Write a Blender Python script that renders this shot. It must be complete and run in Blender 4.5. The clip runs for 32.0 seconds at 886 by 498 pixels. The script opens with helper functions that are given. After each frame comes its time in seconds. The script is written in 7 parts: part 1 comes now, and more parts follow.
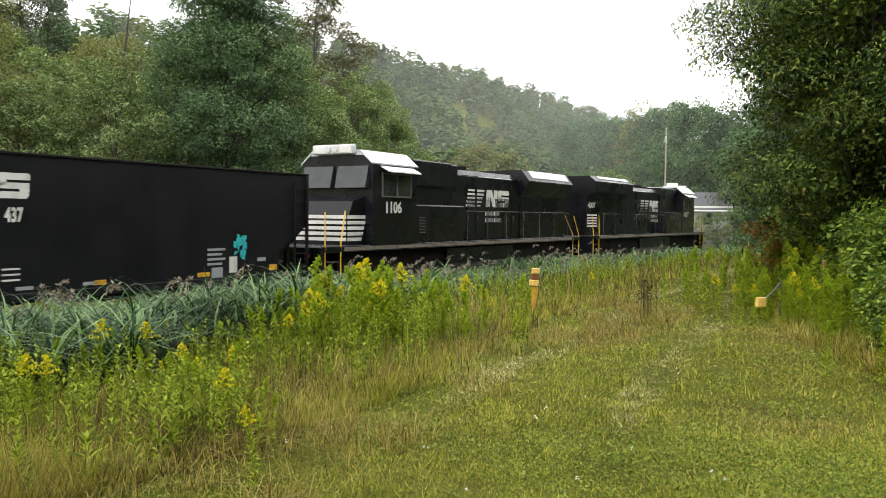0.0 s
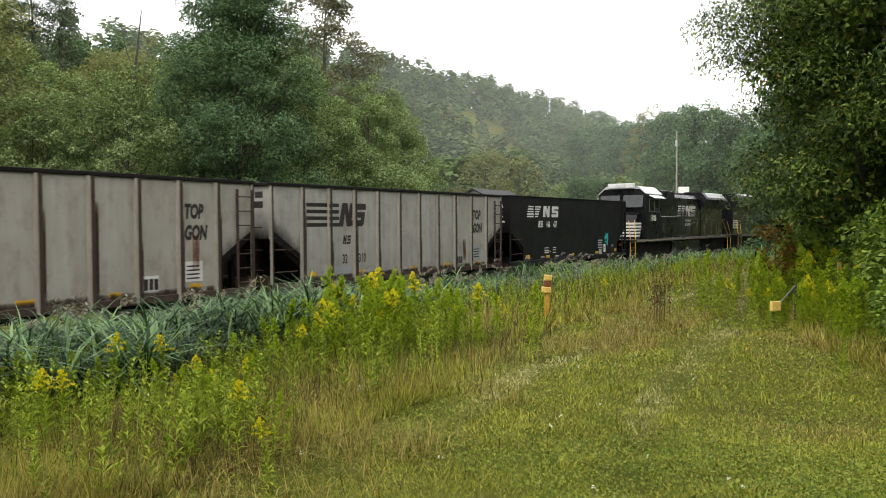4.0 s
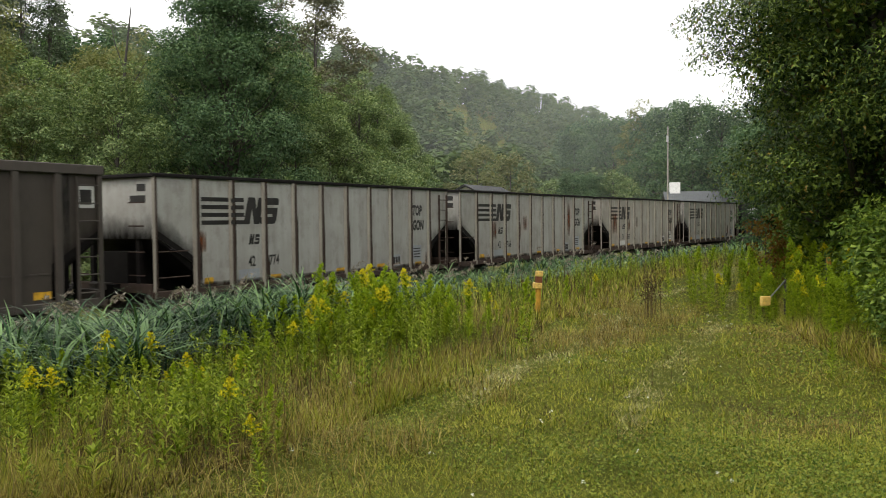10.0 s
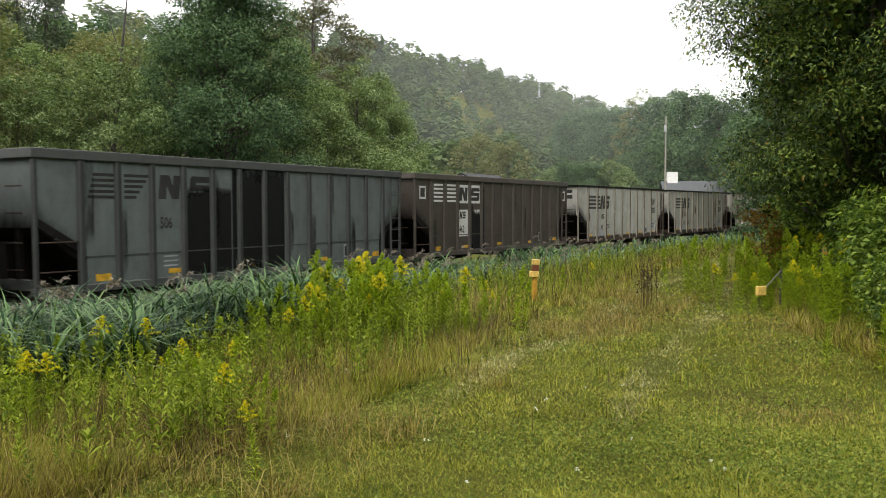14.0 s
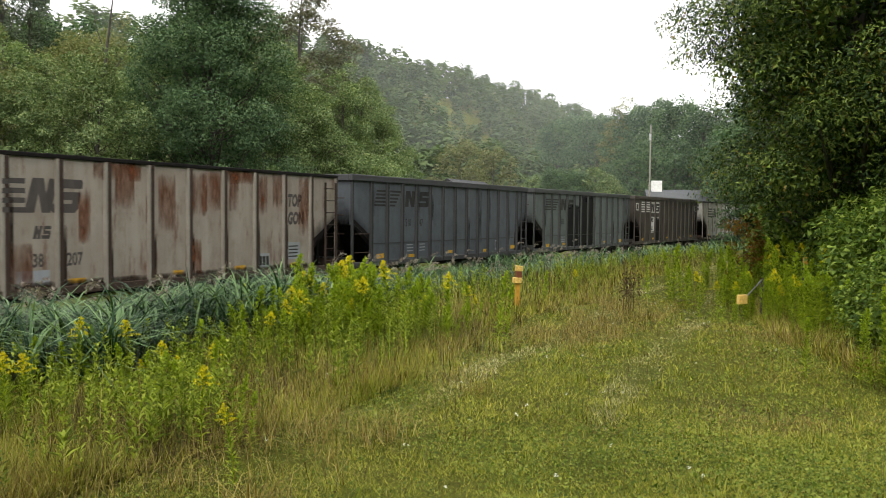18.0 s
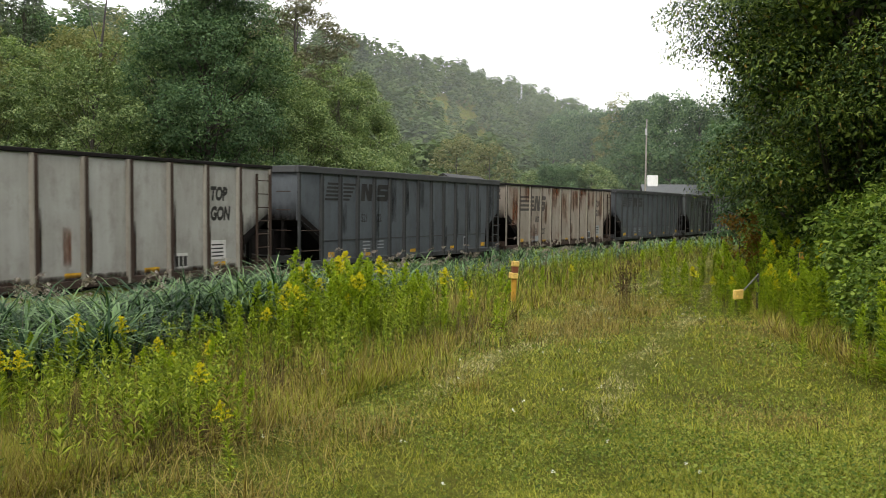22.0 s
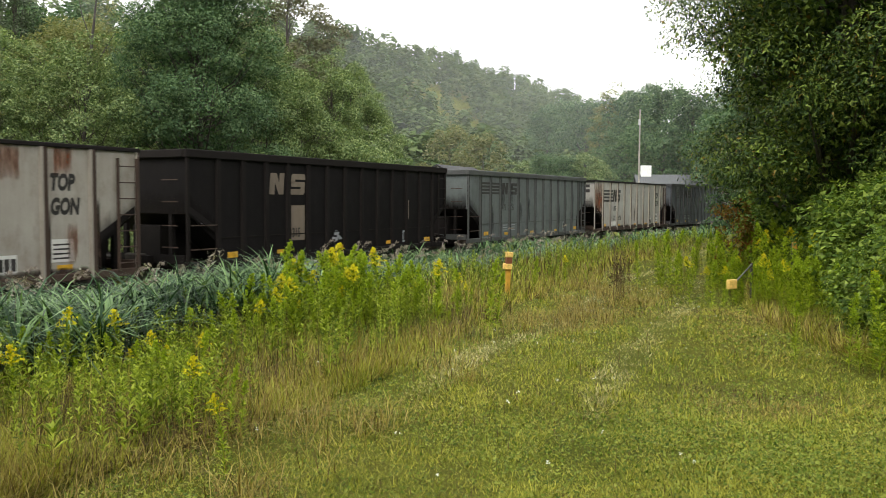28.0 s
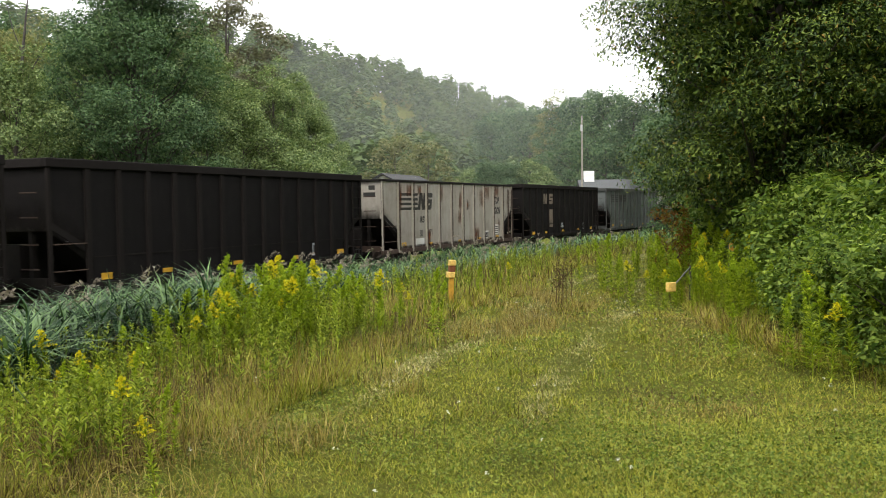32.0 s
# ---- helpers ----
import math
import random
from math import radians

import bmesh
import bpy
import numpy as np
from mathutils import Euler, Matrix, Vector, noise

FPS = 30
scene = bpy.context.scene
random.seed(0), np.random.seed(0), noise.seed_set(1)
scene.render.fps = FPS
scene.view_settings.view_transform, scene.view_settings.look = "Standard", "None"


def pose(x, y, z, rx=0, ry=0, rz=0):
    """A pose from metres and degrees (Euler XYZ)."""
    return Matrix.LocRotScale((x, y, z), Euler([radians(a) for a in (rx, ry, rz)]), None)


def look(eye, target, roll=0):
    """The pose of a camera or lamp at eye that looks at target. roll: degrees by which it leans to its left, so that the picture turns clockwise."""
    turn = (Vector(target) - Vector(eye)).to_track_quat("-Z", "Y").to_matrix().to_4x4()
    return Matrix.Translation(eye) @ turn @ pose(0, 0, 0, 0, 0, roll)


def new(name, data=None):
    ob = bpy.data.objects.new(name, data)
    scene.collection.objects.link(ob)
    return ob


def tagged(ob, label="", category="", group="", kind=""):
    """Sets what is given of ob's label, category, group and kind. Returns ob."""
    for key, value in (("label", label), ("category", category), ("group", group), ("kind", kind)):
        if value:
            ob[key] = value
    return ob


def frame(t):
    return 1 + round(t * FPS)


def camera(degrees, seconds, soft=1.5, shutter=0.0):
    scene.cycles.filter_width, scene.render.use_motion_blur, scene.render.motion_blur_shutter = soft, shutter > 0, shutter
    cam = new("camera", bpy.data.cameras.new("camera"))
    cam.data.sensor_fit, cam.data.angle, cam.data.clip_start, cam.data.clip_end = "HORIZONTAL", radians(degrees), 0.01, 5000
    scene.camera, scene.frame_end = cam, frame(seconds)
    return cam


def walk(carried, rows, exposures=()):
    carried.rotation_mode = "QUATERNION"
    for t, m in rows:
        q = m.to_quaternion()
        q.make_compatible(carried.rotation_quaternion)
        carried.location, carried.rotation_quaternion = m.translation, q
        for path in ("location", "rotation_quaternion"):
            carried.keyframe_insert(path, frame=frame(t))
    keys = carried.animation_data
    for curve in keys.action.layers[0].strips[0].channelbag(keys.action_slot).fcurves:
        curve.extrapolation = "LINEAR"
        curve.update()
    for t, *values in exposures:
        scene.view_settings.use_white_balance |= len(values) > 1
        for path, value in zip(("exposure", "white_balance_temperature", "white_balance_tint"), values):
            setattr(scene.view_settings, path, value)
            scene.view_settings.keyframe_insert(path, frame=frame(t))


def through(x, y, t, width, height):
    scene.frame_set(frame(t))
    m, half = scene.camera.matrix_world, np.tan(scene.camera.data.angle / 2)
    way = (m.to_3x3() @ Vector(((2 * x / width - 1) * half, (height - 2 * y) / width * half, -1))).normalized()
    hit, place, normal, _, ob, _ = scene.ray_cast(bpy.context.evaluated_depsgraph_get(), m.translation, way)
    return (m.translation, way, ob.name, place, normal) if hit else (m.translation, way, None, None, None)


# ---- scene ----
# World: +y is the first viewing direction, z = 0 is the mown path under the camera's holder.
from collections import defaultdict

PATH = [
    (0, -0.025, -0.010, 1.587, -0.194, -1.940, 0.704), (0.5, -0.025, 0.007, 1.577, -0.494, -1.997, 0.502),
    (1, -0.028, -0.005, 1.581, -0.255, -1.936, 0.406), (1.5, -0.030, 0.004, 1.583, -0.222, -1.790, 0.328),
    (2, -0.027, -0.010, 1.590, -0.208, -1.840, 0.161), (2.5, -0.029, -0.001, 1.586, 0.114, -1.744, 0.554),
    (3, -0.036, -0.012, 1.591, 0.798, -1.739, 0.351), (3.5, -0.030, -0.007, 1.600, 0.867, -1.593, -0.025),
    (5.5, -0.024, -0.017, 1.603, -0.286, -1.343, -0.084), (6, -0.019, -0.025, 1.607, -0.363, -1.645, -0.116),
    (6.5, -0.020, -0.014, 1.609, -0.171, -1.793, -0.279), (7, -0.031, -0.017, 1.603, -0.000, -1.797, -0.151),
    (7.5, -0.030, -0.027, 1.603, 0.322, -1.856, -0.118), (8, -0.028, -0.003, 1.608, 0.456, -1.957, -0.149),
    (8.5, -0.021, -0.029, 1.607, 0.283, -2.022, -0.143), (9, -0.016, -0.041, 1.609, -0.000, -1.959, -0.296),
    (9.5, -0.012, -0.013, 1.600, -0.113, -1.719, -0.395), (10, -0.015, -0.014, 1.603, 0.053, -1.710, -0.339),
    (10.5, -0.014, -0.007, 1.597, 0.378, -1.809, -0.488), (11, -0.022, -0.016, 1.598, 0.467, -1.938, -0.574),
    (11.5, -0.014, -0.017, 1.606, 0.552, -1.993, -0.714), (12, -0.015, -0.031, 1.606, 0.145, -1.995, -0.168),
    (12.5, -0.019, -0.029, 1.598, -0.129, -2.032, 0.456), (13, -0.014, -0.051, 1.595, -0.400, -2.199, 0.174),
    (13.5, -0.006, -0.018, 1.592, -0.203, -2.411, -0.024), (14, -0.007, -0.010, 1.596, -0.137, -2.499, 0.025),
    (14.5, 0.001, 0.008, 1.598, -0.244, -2.602, 0.035), (16.5, -0.003, -0.002, 1.601, -1.068, -2.255, 0.846),
    (17, 0.001, 0.007, 1.596, -1.015, -2.155, 0.781), (17.5, 0.009, 0.001, 1.592, -1.089, -2.256, 0.519),
    (18, 0.011, -0.007, 1.590, -1.167, -2.108, 0.743), (18.5, 0.011, 0.001, 1.597, -1.378, -2.113, 1.057),
    (19, 0.010, 0.009, 1.596, -1.446, -2.133, 1.101), (19.5, 0.014, 0.013, 1.598, -1.390, -2.238, 1.031),
    (20, 0.006, 0.007, 1.597, -1.385, -2.286, 1.037), (20.5, 0.010, -0.006, 1.596, -1.389, -2.227, 0.936),
    (21, 0.006, 0.003, 1.593, -1.402, -2.182, 0.643), (21.5, 0.005, 0.009, 1.596, -1.447, -2.245, 0.589),
    (22, 0.007, 0.002, 1.600, -1.437, -2.462, 0.688), (22.5, 0.008, 0.007, 1.596, -1.715, -2.640, 0.972),
    (23, 0.012, 0.014, 1.593, -1.794, -2.735, 0.873), (23.5, 0.008, -0.002, 1.602, -1.819, -2.655, 0.444),
    (24, 0.016, -0.005, 1.604, -1.787, -2.594, 0.314), (24.5, 0.015, 0.012, 1.601, -1.881, -2.610, 0.376),
    (25, 0.017, 0.017, 1.605, -1.930, -2.717, 0.440), (25.5, 0.015, 0.019, 1.601, -2.152, -2.771, 0.331),
    (27.5, 0.006, 0.014, 1.607, -1.807, -3.062, 0.555), (28, 0.008, 0.019, 1.601, -1.854, -3.060, 0.451),
    (28.5, 0.013, 0.012, 1.601, -2.090, -3.045, 0.277), (29, 0.016, 0.023, 1.602, -2.185, -3.007, 0.378),
    (29.5, 0.013, 0.008, 1.606, -2.203, -2.861, 0.580), (30, 0.014, 0.006, 1.612, -2.173, -2.977, -0.301),
    (30.5, 0.031, 0.029, 1.627, -2.746, -2.858, 0.553), (31, 0.076, 0.066, 1.629, -4.857, -2.303, -0.300),
    (31.5, 0.102, 0.060, 1.616, -5.741, -2.226, -0.505), (32, 0.096, 0.069, 1.613, -5.392, -2.516, -0.676),
]


def sight(x, y, z, yaw, pitch, roll):
    a, b = radians(yaw), radians(pitch)
    ahead = Vector((-math.sin(a) * math.cos(b), math.cos(a) * math.cos(b), math.sin(b)))
    eye = Vector((x, y, z))
    return look(eye, eye + ahead, roll)


cam = camera(55.2, 32.0, soft=0.75, shutter=0.25)
walk(cam, [(row[0], sight(*row[1:])) for row in PATH],
     [(0, 1.42), (3, 1.32), (6, 1.05), (9, 0.93), (12, 0.95), (13, 1.20), (14.5, 1.17), (19, 1.18), (23, 1.14), (28, 1.38), (32, 1.40)])

# ---- light: bright overcast, a weak veiled sun high behind the camera ----
world = bpy.data.worlds.new("sky")
scene.world = world
world.use_nodes = True
wn = world.node_tree
wn.nodes.clear()
w_out = wn.nodes.new("ShaderNodeOutputWorld")
w_bg = wn.nodes.new("ShaderNodeBackground")
w_sky = wn.nodes.new("ShaderNodeTexSky")
w_sky.sky_type, w_sky.sun_disc = "NISHITA", False
w_sky.sun_elevation, w_sky.sun_rotation = radians(48), radians(200)
w_sky.air_density, w_sky.dust_density, w_sky.ozone_density = 1.0, 6.0, 1.0
w_mix = wn.nodes.new("ShaderNodeMix")
w_mix.data_type = "RGBA"
w_mix.inputs["Factor"].default_value = 0.85
w_mix.inputs["B"].default_value = (9.6, 9.6, 9.3, 1)
wn.links.new(w_sky.outputs[0], w_mix.inputs["A"])
wn.links.new(w_mix.outputs["Result"], w_bg.inputs[0])
w_bg.inputs[1].default_value = 0.1
wn.links.new(w_bg.outputs[0], w_out.inputs[0])
sun_data = bpy.data.lights.new("sun", "SUN")
sun_data.energy, sun_data.angle, sun_data.color = 0.7, radians(25), (1.0, 0.96, 0.9)
sun = new("sun", sun_data)
sun.matrix_world = look((0, 0, 60), (12, 40, 0))

# ---- plan: the track frame. s runs along the railway, o stands off it to the far side ----
TH = radians(28.05)
DV, NV = (math.sin(TH), math.cos(TH)), (-math.cos(TH), math.sin(TH))
SIDE = 15.75            # offset of the near car sides
TRACK = SIDE + 1.58     # offset of the track's middle
BEND, GRADE, RAIL = 0.1553 / 200, 0.0056, -1.02


def place(s, o, z=0.0):
    return (s * DV[0] + o * NV[0], s * DV[1] + o * NV[1], z)


def frame_so(x, y):
    return x * DV[0] + y * DV[1], x * NV[0] + y * NV[1]


def track_off(s):
    return TRACK - np.where(np.asarray(s) > 0, BEND * np.asarray(s) ** 2, 0.0)


def track_at(s):
    """Point of the rail's top on the track's middle line, and the heading in degrees about z."""
    o = float(track_off(s))
    slope = -2 * BEND * s if s > 0 else 0.0
    head = Vector((DV[0] + NV[0] * slope, DV[1] + NV[1] * slope, 0)).normalized()
    return Vector(place(s, o, RAIL + GRADE * s)), math.degrees(math.atan2(-head.x, head.y))


def smooth(a, b, v):
    t = np.clip((np.asarray(v, float) - a) / (b - a), 0, 1)
    return t * t * (3 - 2 * t)


def height(s, o):
    """The ground's height at a place of the track frame."""
    s, o = np.asarray(s, float), np.asarray(o, float)
    q = o - (track_off(s) - TRACK)          # offset measured as beside the straight
    bed = RAIL + GRADE * s - 0.75
    near = 0.06 * np.sin(s * 0.9 + o * 0.4) * np.sin(o * 1.1 - s * 0.3) + 0.004 * s
    z = near + (bed - 0.45 - near) * smooth(7.0, 12.0, q)
    z = z + (0.45 + 0.1) * smooth(12.8, 14.3, q)
    z = z + 0.6 * smooth(20, 34, q)
    crest = np.interp(s, [-200, 0, 130, 243, 370, 536, 800], [24, 30, 36, 50, 55, 62, 66])
    z = z + crest * smooth(62, 175, o) * (1 - 0.6 * smooth(420, 900, s))
    z = z + 22 * smooth(-25, -120, o) * smooth(-60, 40, s)
    return z


def ground_z(x, y):
    s, o = frame_so(x, y)
    return float(height(s, o))


# ---- small builders ----
def np_mesh(name, verts, faces, mat=None):
    """A mesh from numpy arrays; faces all of one size."""
    verts, faces = np.asarray(verts, np.float32), np.asarray(faces, np.int32)
    me = bpy.data.meshes.new(name)
    me.vertices.add(len(verts))
    me.vertices.foreach_set("co", verts.ravel())
    k = faces.shape[1]
    me.loops.add(faces.size)
    me.loops.foreach_set("vertex_index", faces.ravel())
    me.polygons.add(len(faces))
    me.polygons.foreach_set("loop_start", np.arange(0, faces.size, k, dtype=np.int32))
    me.update(calc_edges=True)
    me.validate()
    if mat:
        me.materials.append(mat)
    return me


def empty(name, m=None):
    ob = new(name)
    ob.empty_display_size = 0.3
    if m is not None:
        ob.matrix_basis = m
    return ob


def part(name, me, material, parent, label="", m=None, smooth_faces=False):
    """Link a bmesh or mesh as one part under its thing."""
    if isinstance(me, bmesh.types.BMesh):
        data = bpy.data.meshes.new(name)
        me.to_mesh(data)
        me.free()
    else:
        data = me
    if material and not data.materials:
        data.materials.append(material)
    if smooth_faces:
        data.polygons.foreach_set("use_smooth", [True] * len(data.polygons))
    ob = new(name, data)
    ob.parent = parent
    if m is not None:
        ob.matrix_basis = m
    if label:
        tagged(ob, label)
    return ob


def box(bm, x0, x1, y0, y1, z0, z1, bevel=0.0):
    vs = [bm.verts.new((x, y, z)) for x in (x0, x1) for y in (y0, y1) for z in (z0, z1)]
    fs = [(0, 1, 3, 2), (4, 6, 7, 5), (0, 4, 5, 1), (2, 3, 7, 6), (0, 2, 6, 4), (1, 5, 7, 3)]
    made = [bm.faces.new([vs[i] for i in f]) for f in fs]
    if bevel:
        edges = list({e for f in made for e in f.edges})
        bmesh.ops.bevel(bm, geom=edges, offset=bevel, segments=1, affect="EDGES", profile=0.5)
    return vs


def prism(bm, pts, axis, a, b):
    """Extrude a polygon of 2D points along an axis ('x', 'y', 'z') from a to b."""
    def at(p, w):
        return {"x": (w, p[0], p[1]), "y": (p[0], w, p[1]), "z": (p[0], p[1], w)}[axis]
    lo = [bm.verts.new(at(p, a)) for p in pts]
    hi = [bm.verts.new(at(p, b)) for p in pts]
    n = len(pts)
    bm.faces.new(lo[::-1])
    bm.faces.new(hi)
    for i in range(n):
        bm.faces.new((lo[i], lo[(i + 1) % n], hi[(i + 1) % n], hi[i]))


def rod(bm, p, q, r, sides=6):
    p, q = Vector(p), Vector(q)
    turn = (q - p).to_track_quat("Z", "Y").to_matrix()
    rings = []
    for c in (p, q):
        rings.append([bm.verts.new(c + turn @ Vector((r * math.cos(2 * math.pi * i / sides), r * math.sin(2 * math.pi * i / sides), 0))) for i in range(sides)])
    for i in range(sides):
        j = (i + 1) % sides
        bm.faces.new((rings[0][i], rings[0][j], rings[1][j], rings[1][i]))
    bm.faces.new(rings[0][::-1])
    bm.faces.new(rings[1])


def bm_new():
    return bmesh.new()

# ---- materials ----
class Nodes:
    """A node material under construction."""

    def __init__(self, name):
        self.mat = bpy.data.materials.new(name)
        self.mat.use_nodes = True
        self.t = self.mat.node_tree
        self.t.nodes.clear()
        self.out = self.t.nodes.new("ShaderNodeOutputMaterial")
        self.bsdf = self.t.nodes.new("ShaderNodeBsdfPrincipled")
        self.t.links.new(self.bsdf.outputs[0], self.out.inputs[0])

    def add(self, kind, **values):
        n = self.t.nodes.new(kind)
        for k, v in values.items():
            n.inputs[k.replace("_", " ")].default_value = v
        return n

    def link(self, a, b):
        self.t.links.new(a, b)

    def coord(self, scale=(1, 1, 1), kind="Object"):
        c = self.t.nodes.new("ShaderNodeTexCoord")
        m = self.t.nodes.new("ShaderNodeMapping")
        m.inputs["Scale"].default_value = scale
        self.link(c.outputs[kind], m.inputs[0])
        return m.outputs[0]

    def noise(self, scale, at=None, detail=4.0, rough=0.6):
        n = self.add("ShaderNodeTexNoise", Scale=scale, Detail=detail, Roughness=rough)
        if at is not None:
            self.link(at, n.inputs["Vector"])
        return n.outputs["Fac"]

    def ramp(self, fac, stops):
        r = self.t.nodes.new("ShaderNodeValToRGB")
        els = r.color_ramp.elements
        els[0].position, els[0].color = stops[0]
        els[1].position, els[1].color = stops[-1]
        for p, c in stops[1:-1]:
            e = els.new(p)
            e.color = c
        self.link(fac, r.inputs[0])
        return r.outputs[0]

    def mix(self, fac, a, b, mode="MIX"):
        m = self.t.nodes.new("ShaderNodeMix")
        m.data_type, m.blend_type = "RGBA", mode
        for v, k in ((fac, "Factor"), (a, "A"), (b, "B")):
            if hasattr(v, "is_output"):
                self.link(v, m.inputs[k])
            else:
                m.inputs[k].default_value = v
        return m.outputs["Result"]

    def math(self, op, a, b=0.0):
        m = self.t.nodes.new("ShaderNodeMath")
        m.operation = op
        for i, v in enumerate((a, b)):
            if hasattr(v, "is_output"):
                self.link(v, m.inputs[i])
            else:
                m.inputs[i].default_value = v
        return m.outputs[0]

    def bump(self, fac, strength=0.3, distance=0.02):
        b = self.add("ShaderNodeBump", Strength=strength, Distance=distance)
        self.link(fac, b.inputs["Height"])
        self.link(b.outputs[0], self.bsdf.inputs["Normal"])

    def done(self, color=None, rough=0.7, metal=0.0, spec=None):
        if color is not None:
            if hasattr(color, "is_output"):
                self.link(color, self.bsdf.inputs["Base Color"])
            else:
                self.bsdf.inputs["Base Color"].default_value = color
        if hasattr(rough, "is_output"):
            self.link(rough, self.bsdf.inputs["Roughness"])
        else:
            self.bsdf.inputs["Roughness"].default_value = rough
        self.bsdf.inputs["Metallic"].default_value = metal
        if spec is not None:
            self.bsdf.inputs["Specular IOR Level"].default_value = spec
        return self.mat


def leaf_material(name, dark, mid, light, rough=0.55, through=0.3, turned=None, spec=0.13, wide=0.55, shares=(0.65, 0.45)):
    """Leaves: colour differs from leaf to leaf and in drifts; some light comes through."""
    n = Nodes(name)
    geo = n.t.nodes.new("ShaderNodeNewGeometry")
    drift = n.noise(wide, n.coord(), 3.0)
    v = n.math("ADD", n.math("MULTIPLY", geo.outputs["Random Per Island"], shares[0]), n.math("MULTIPLY", drift, shares[1]))
    stops = [(0.15, (*dark, 1)), (0.5, (*mid, 1)), (0.92, (*light, 1))]
    col = n.ramp(v, stops)
    if turned:
        col = n.mix(n.math("GREATER_THAN", geo.outputs["Random Per Island"], 1 - turned[0]), col, (*turned[1], 1))
    n.done(col, rough, spec=spec)
    tr = n.t.nodes.new("ShaderNodeBsdfTranslucent")
    n.link(n.mix(1.0, col, (1.0, 1.05, 0.55, 1), "MULTIPLY"), tr.inputs[0])
    mx = n.t.nodes.new("ShaderNodeMixShader")
    mx.inputs[0].default_value = through
    n.link(n.bsdf.outputs[0], mx.inputs[1])
    n.link(tr.outputs[0], mx.inputs[2])
    n.link(mx.outputs[0], n.out.inputs[0])
    return n.mat


def mist_material():
    """Thin water mist: a sheet that scatters a small share of the light and thins out at its bounds."""
    n = Nodes("valley_mist")
    g = n.t.nodes.new("ShaderNodeTexCoord")
    sep = n.t.nodes.new("ShaderNodeSeparateXYZ")
    n.link(g.outputs["Generated"], sep.inputs[0])
    edge = n.math("MULTIPLY", n.math("MULTIPLY", sep.outputs["Z"], n.math("SUBTRACT", 1.0, sep.outputs["Z"])), 3.4)
    edge.node.use_clamp = True
    sides = n.math("MULTIPLY", n.math("MULTIPLY", sep.outputs["X"], n.math("SUBTRACT", 1.0, sep.outputs["X"])), 7.0)
    sides.node.use_clamp = True
    wisp = n.math("ADD", 0.55, n.math("MULTIPLY", n.noise(0.018, n.coord((1, 1, 1.6)), 3.0), 0.9))
    a = n.math("MULTIPLY", n.math("MULTIPLY", n.math("MULTIPLY", edge, sides), wisp), 0.040)
    df, tl, tr = (n.t.nodes.new("ShaderNodeBsdf" + k) for k in ("Diffuse", "Translucent", "Transparent"))
    df.inputs[0].default_value = tl.inputs[0].default_value = (0.86, 0.90, 0.92, 1)
    both, mx = n.t.nodes.new("ShaderNodeMixShader"), n.t.nodes.new("ShaderNodeMixShader")
    n.link(df.outputs[0], both.inputs[1])
    n.link(tl.outputs[0], both.inputs[2])
    n.link(a, mx.inputs[0])
    n.link(tr.outputs[0], mx.inputs[1])
    n.link(both.outputs[0], mx.inputs[2])
    n.link(mx.outputs[0], n.out.inputs[0])
    n.t.nodes.remove(n.bsdf)
    return n.mat


def bark_material(name, a, b):
    n = Nodes(name)
    v = n.noise(9.0, n.coord((1, 1, 0.25)), 6.0)
    n.bump(v, 0.6, 0.03)
    return n.done(n.ramp(v, [(0.3, (*a, 1)), (0.7, (*b, 1))]), 0.9)


def stain_material(name, col, rough, cover=1.0):
    """A stain with ragged, fading edges: it thins out towards the bounds of its patch."""
    n = Nodes(name)
    g = n.t.nodes.new("ShaderNodeTexCoord")
    sep = n.t.nodes.new("ShaderNodeSeparateXYZ")
    n.link(g.outputs["Generated"], sep.inputs[0])

    def hump(v):
        return n.math("MULTIPLY", n.math("MULTIPLY", v, n.math("SUBTRACT", 1.0, v)), 4.0)
    edge = n.math("POWER", n.math("MULTIPLY", n.math("MAXIMUM", hump(sep.outputs["Y"]), hump(sep.outputs["X"])), hump(sep.outputs["Z"])), 0.45)
    blot = n.noise(3.2, n.coord((1.5, 1.5, 0.35)), 7.0, 0.7)
    a = n.math("ADD", n.math("MULTIPLY", edge, 1.25 * cover), n.math("MULTIPLY", n.math("SUBTRACT", blot, 0.62), 2.4))
    a.node.use_clamp = True
    fine = n.noise(14.0, n.coord(), 4.0)
    n.done(n.ramp(fine, [(0.3, tuple(c * 0.6 for c in col) + (1,)), (0.7, (*col, 1))]), rough, spec=0.2)
    n.link(n.math("MINIMUM", a, 0.96), n.bsdf.inputs["Alpha"])
    return n.mat


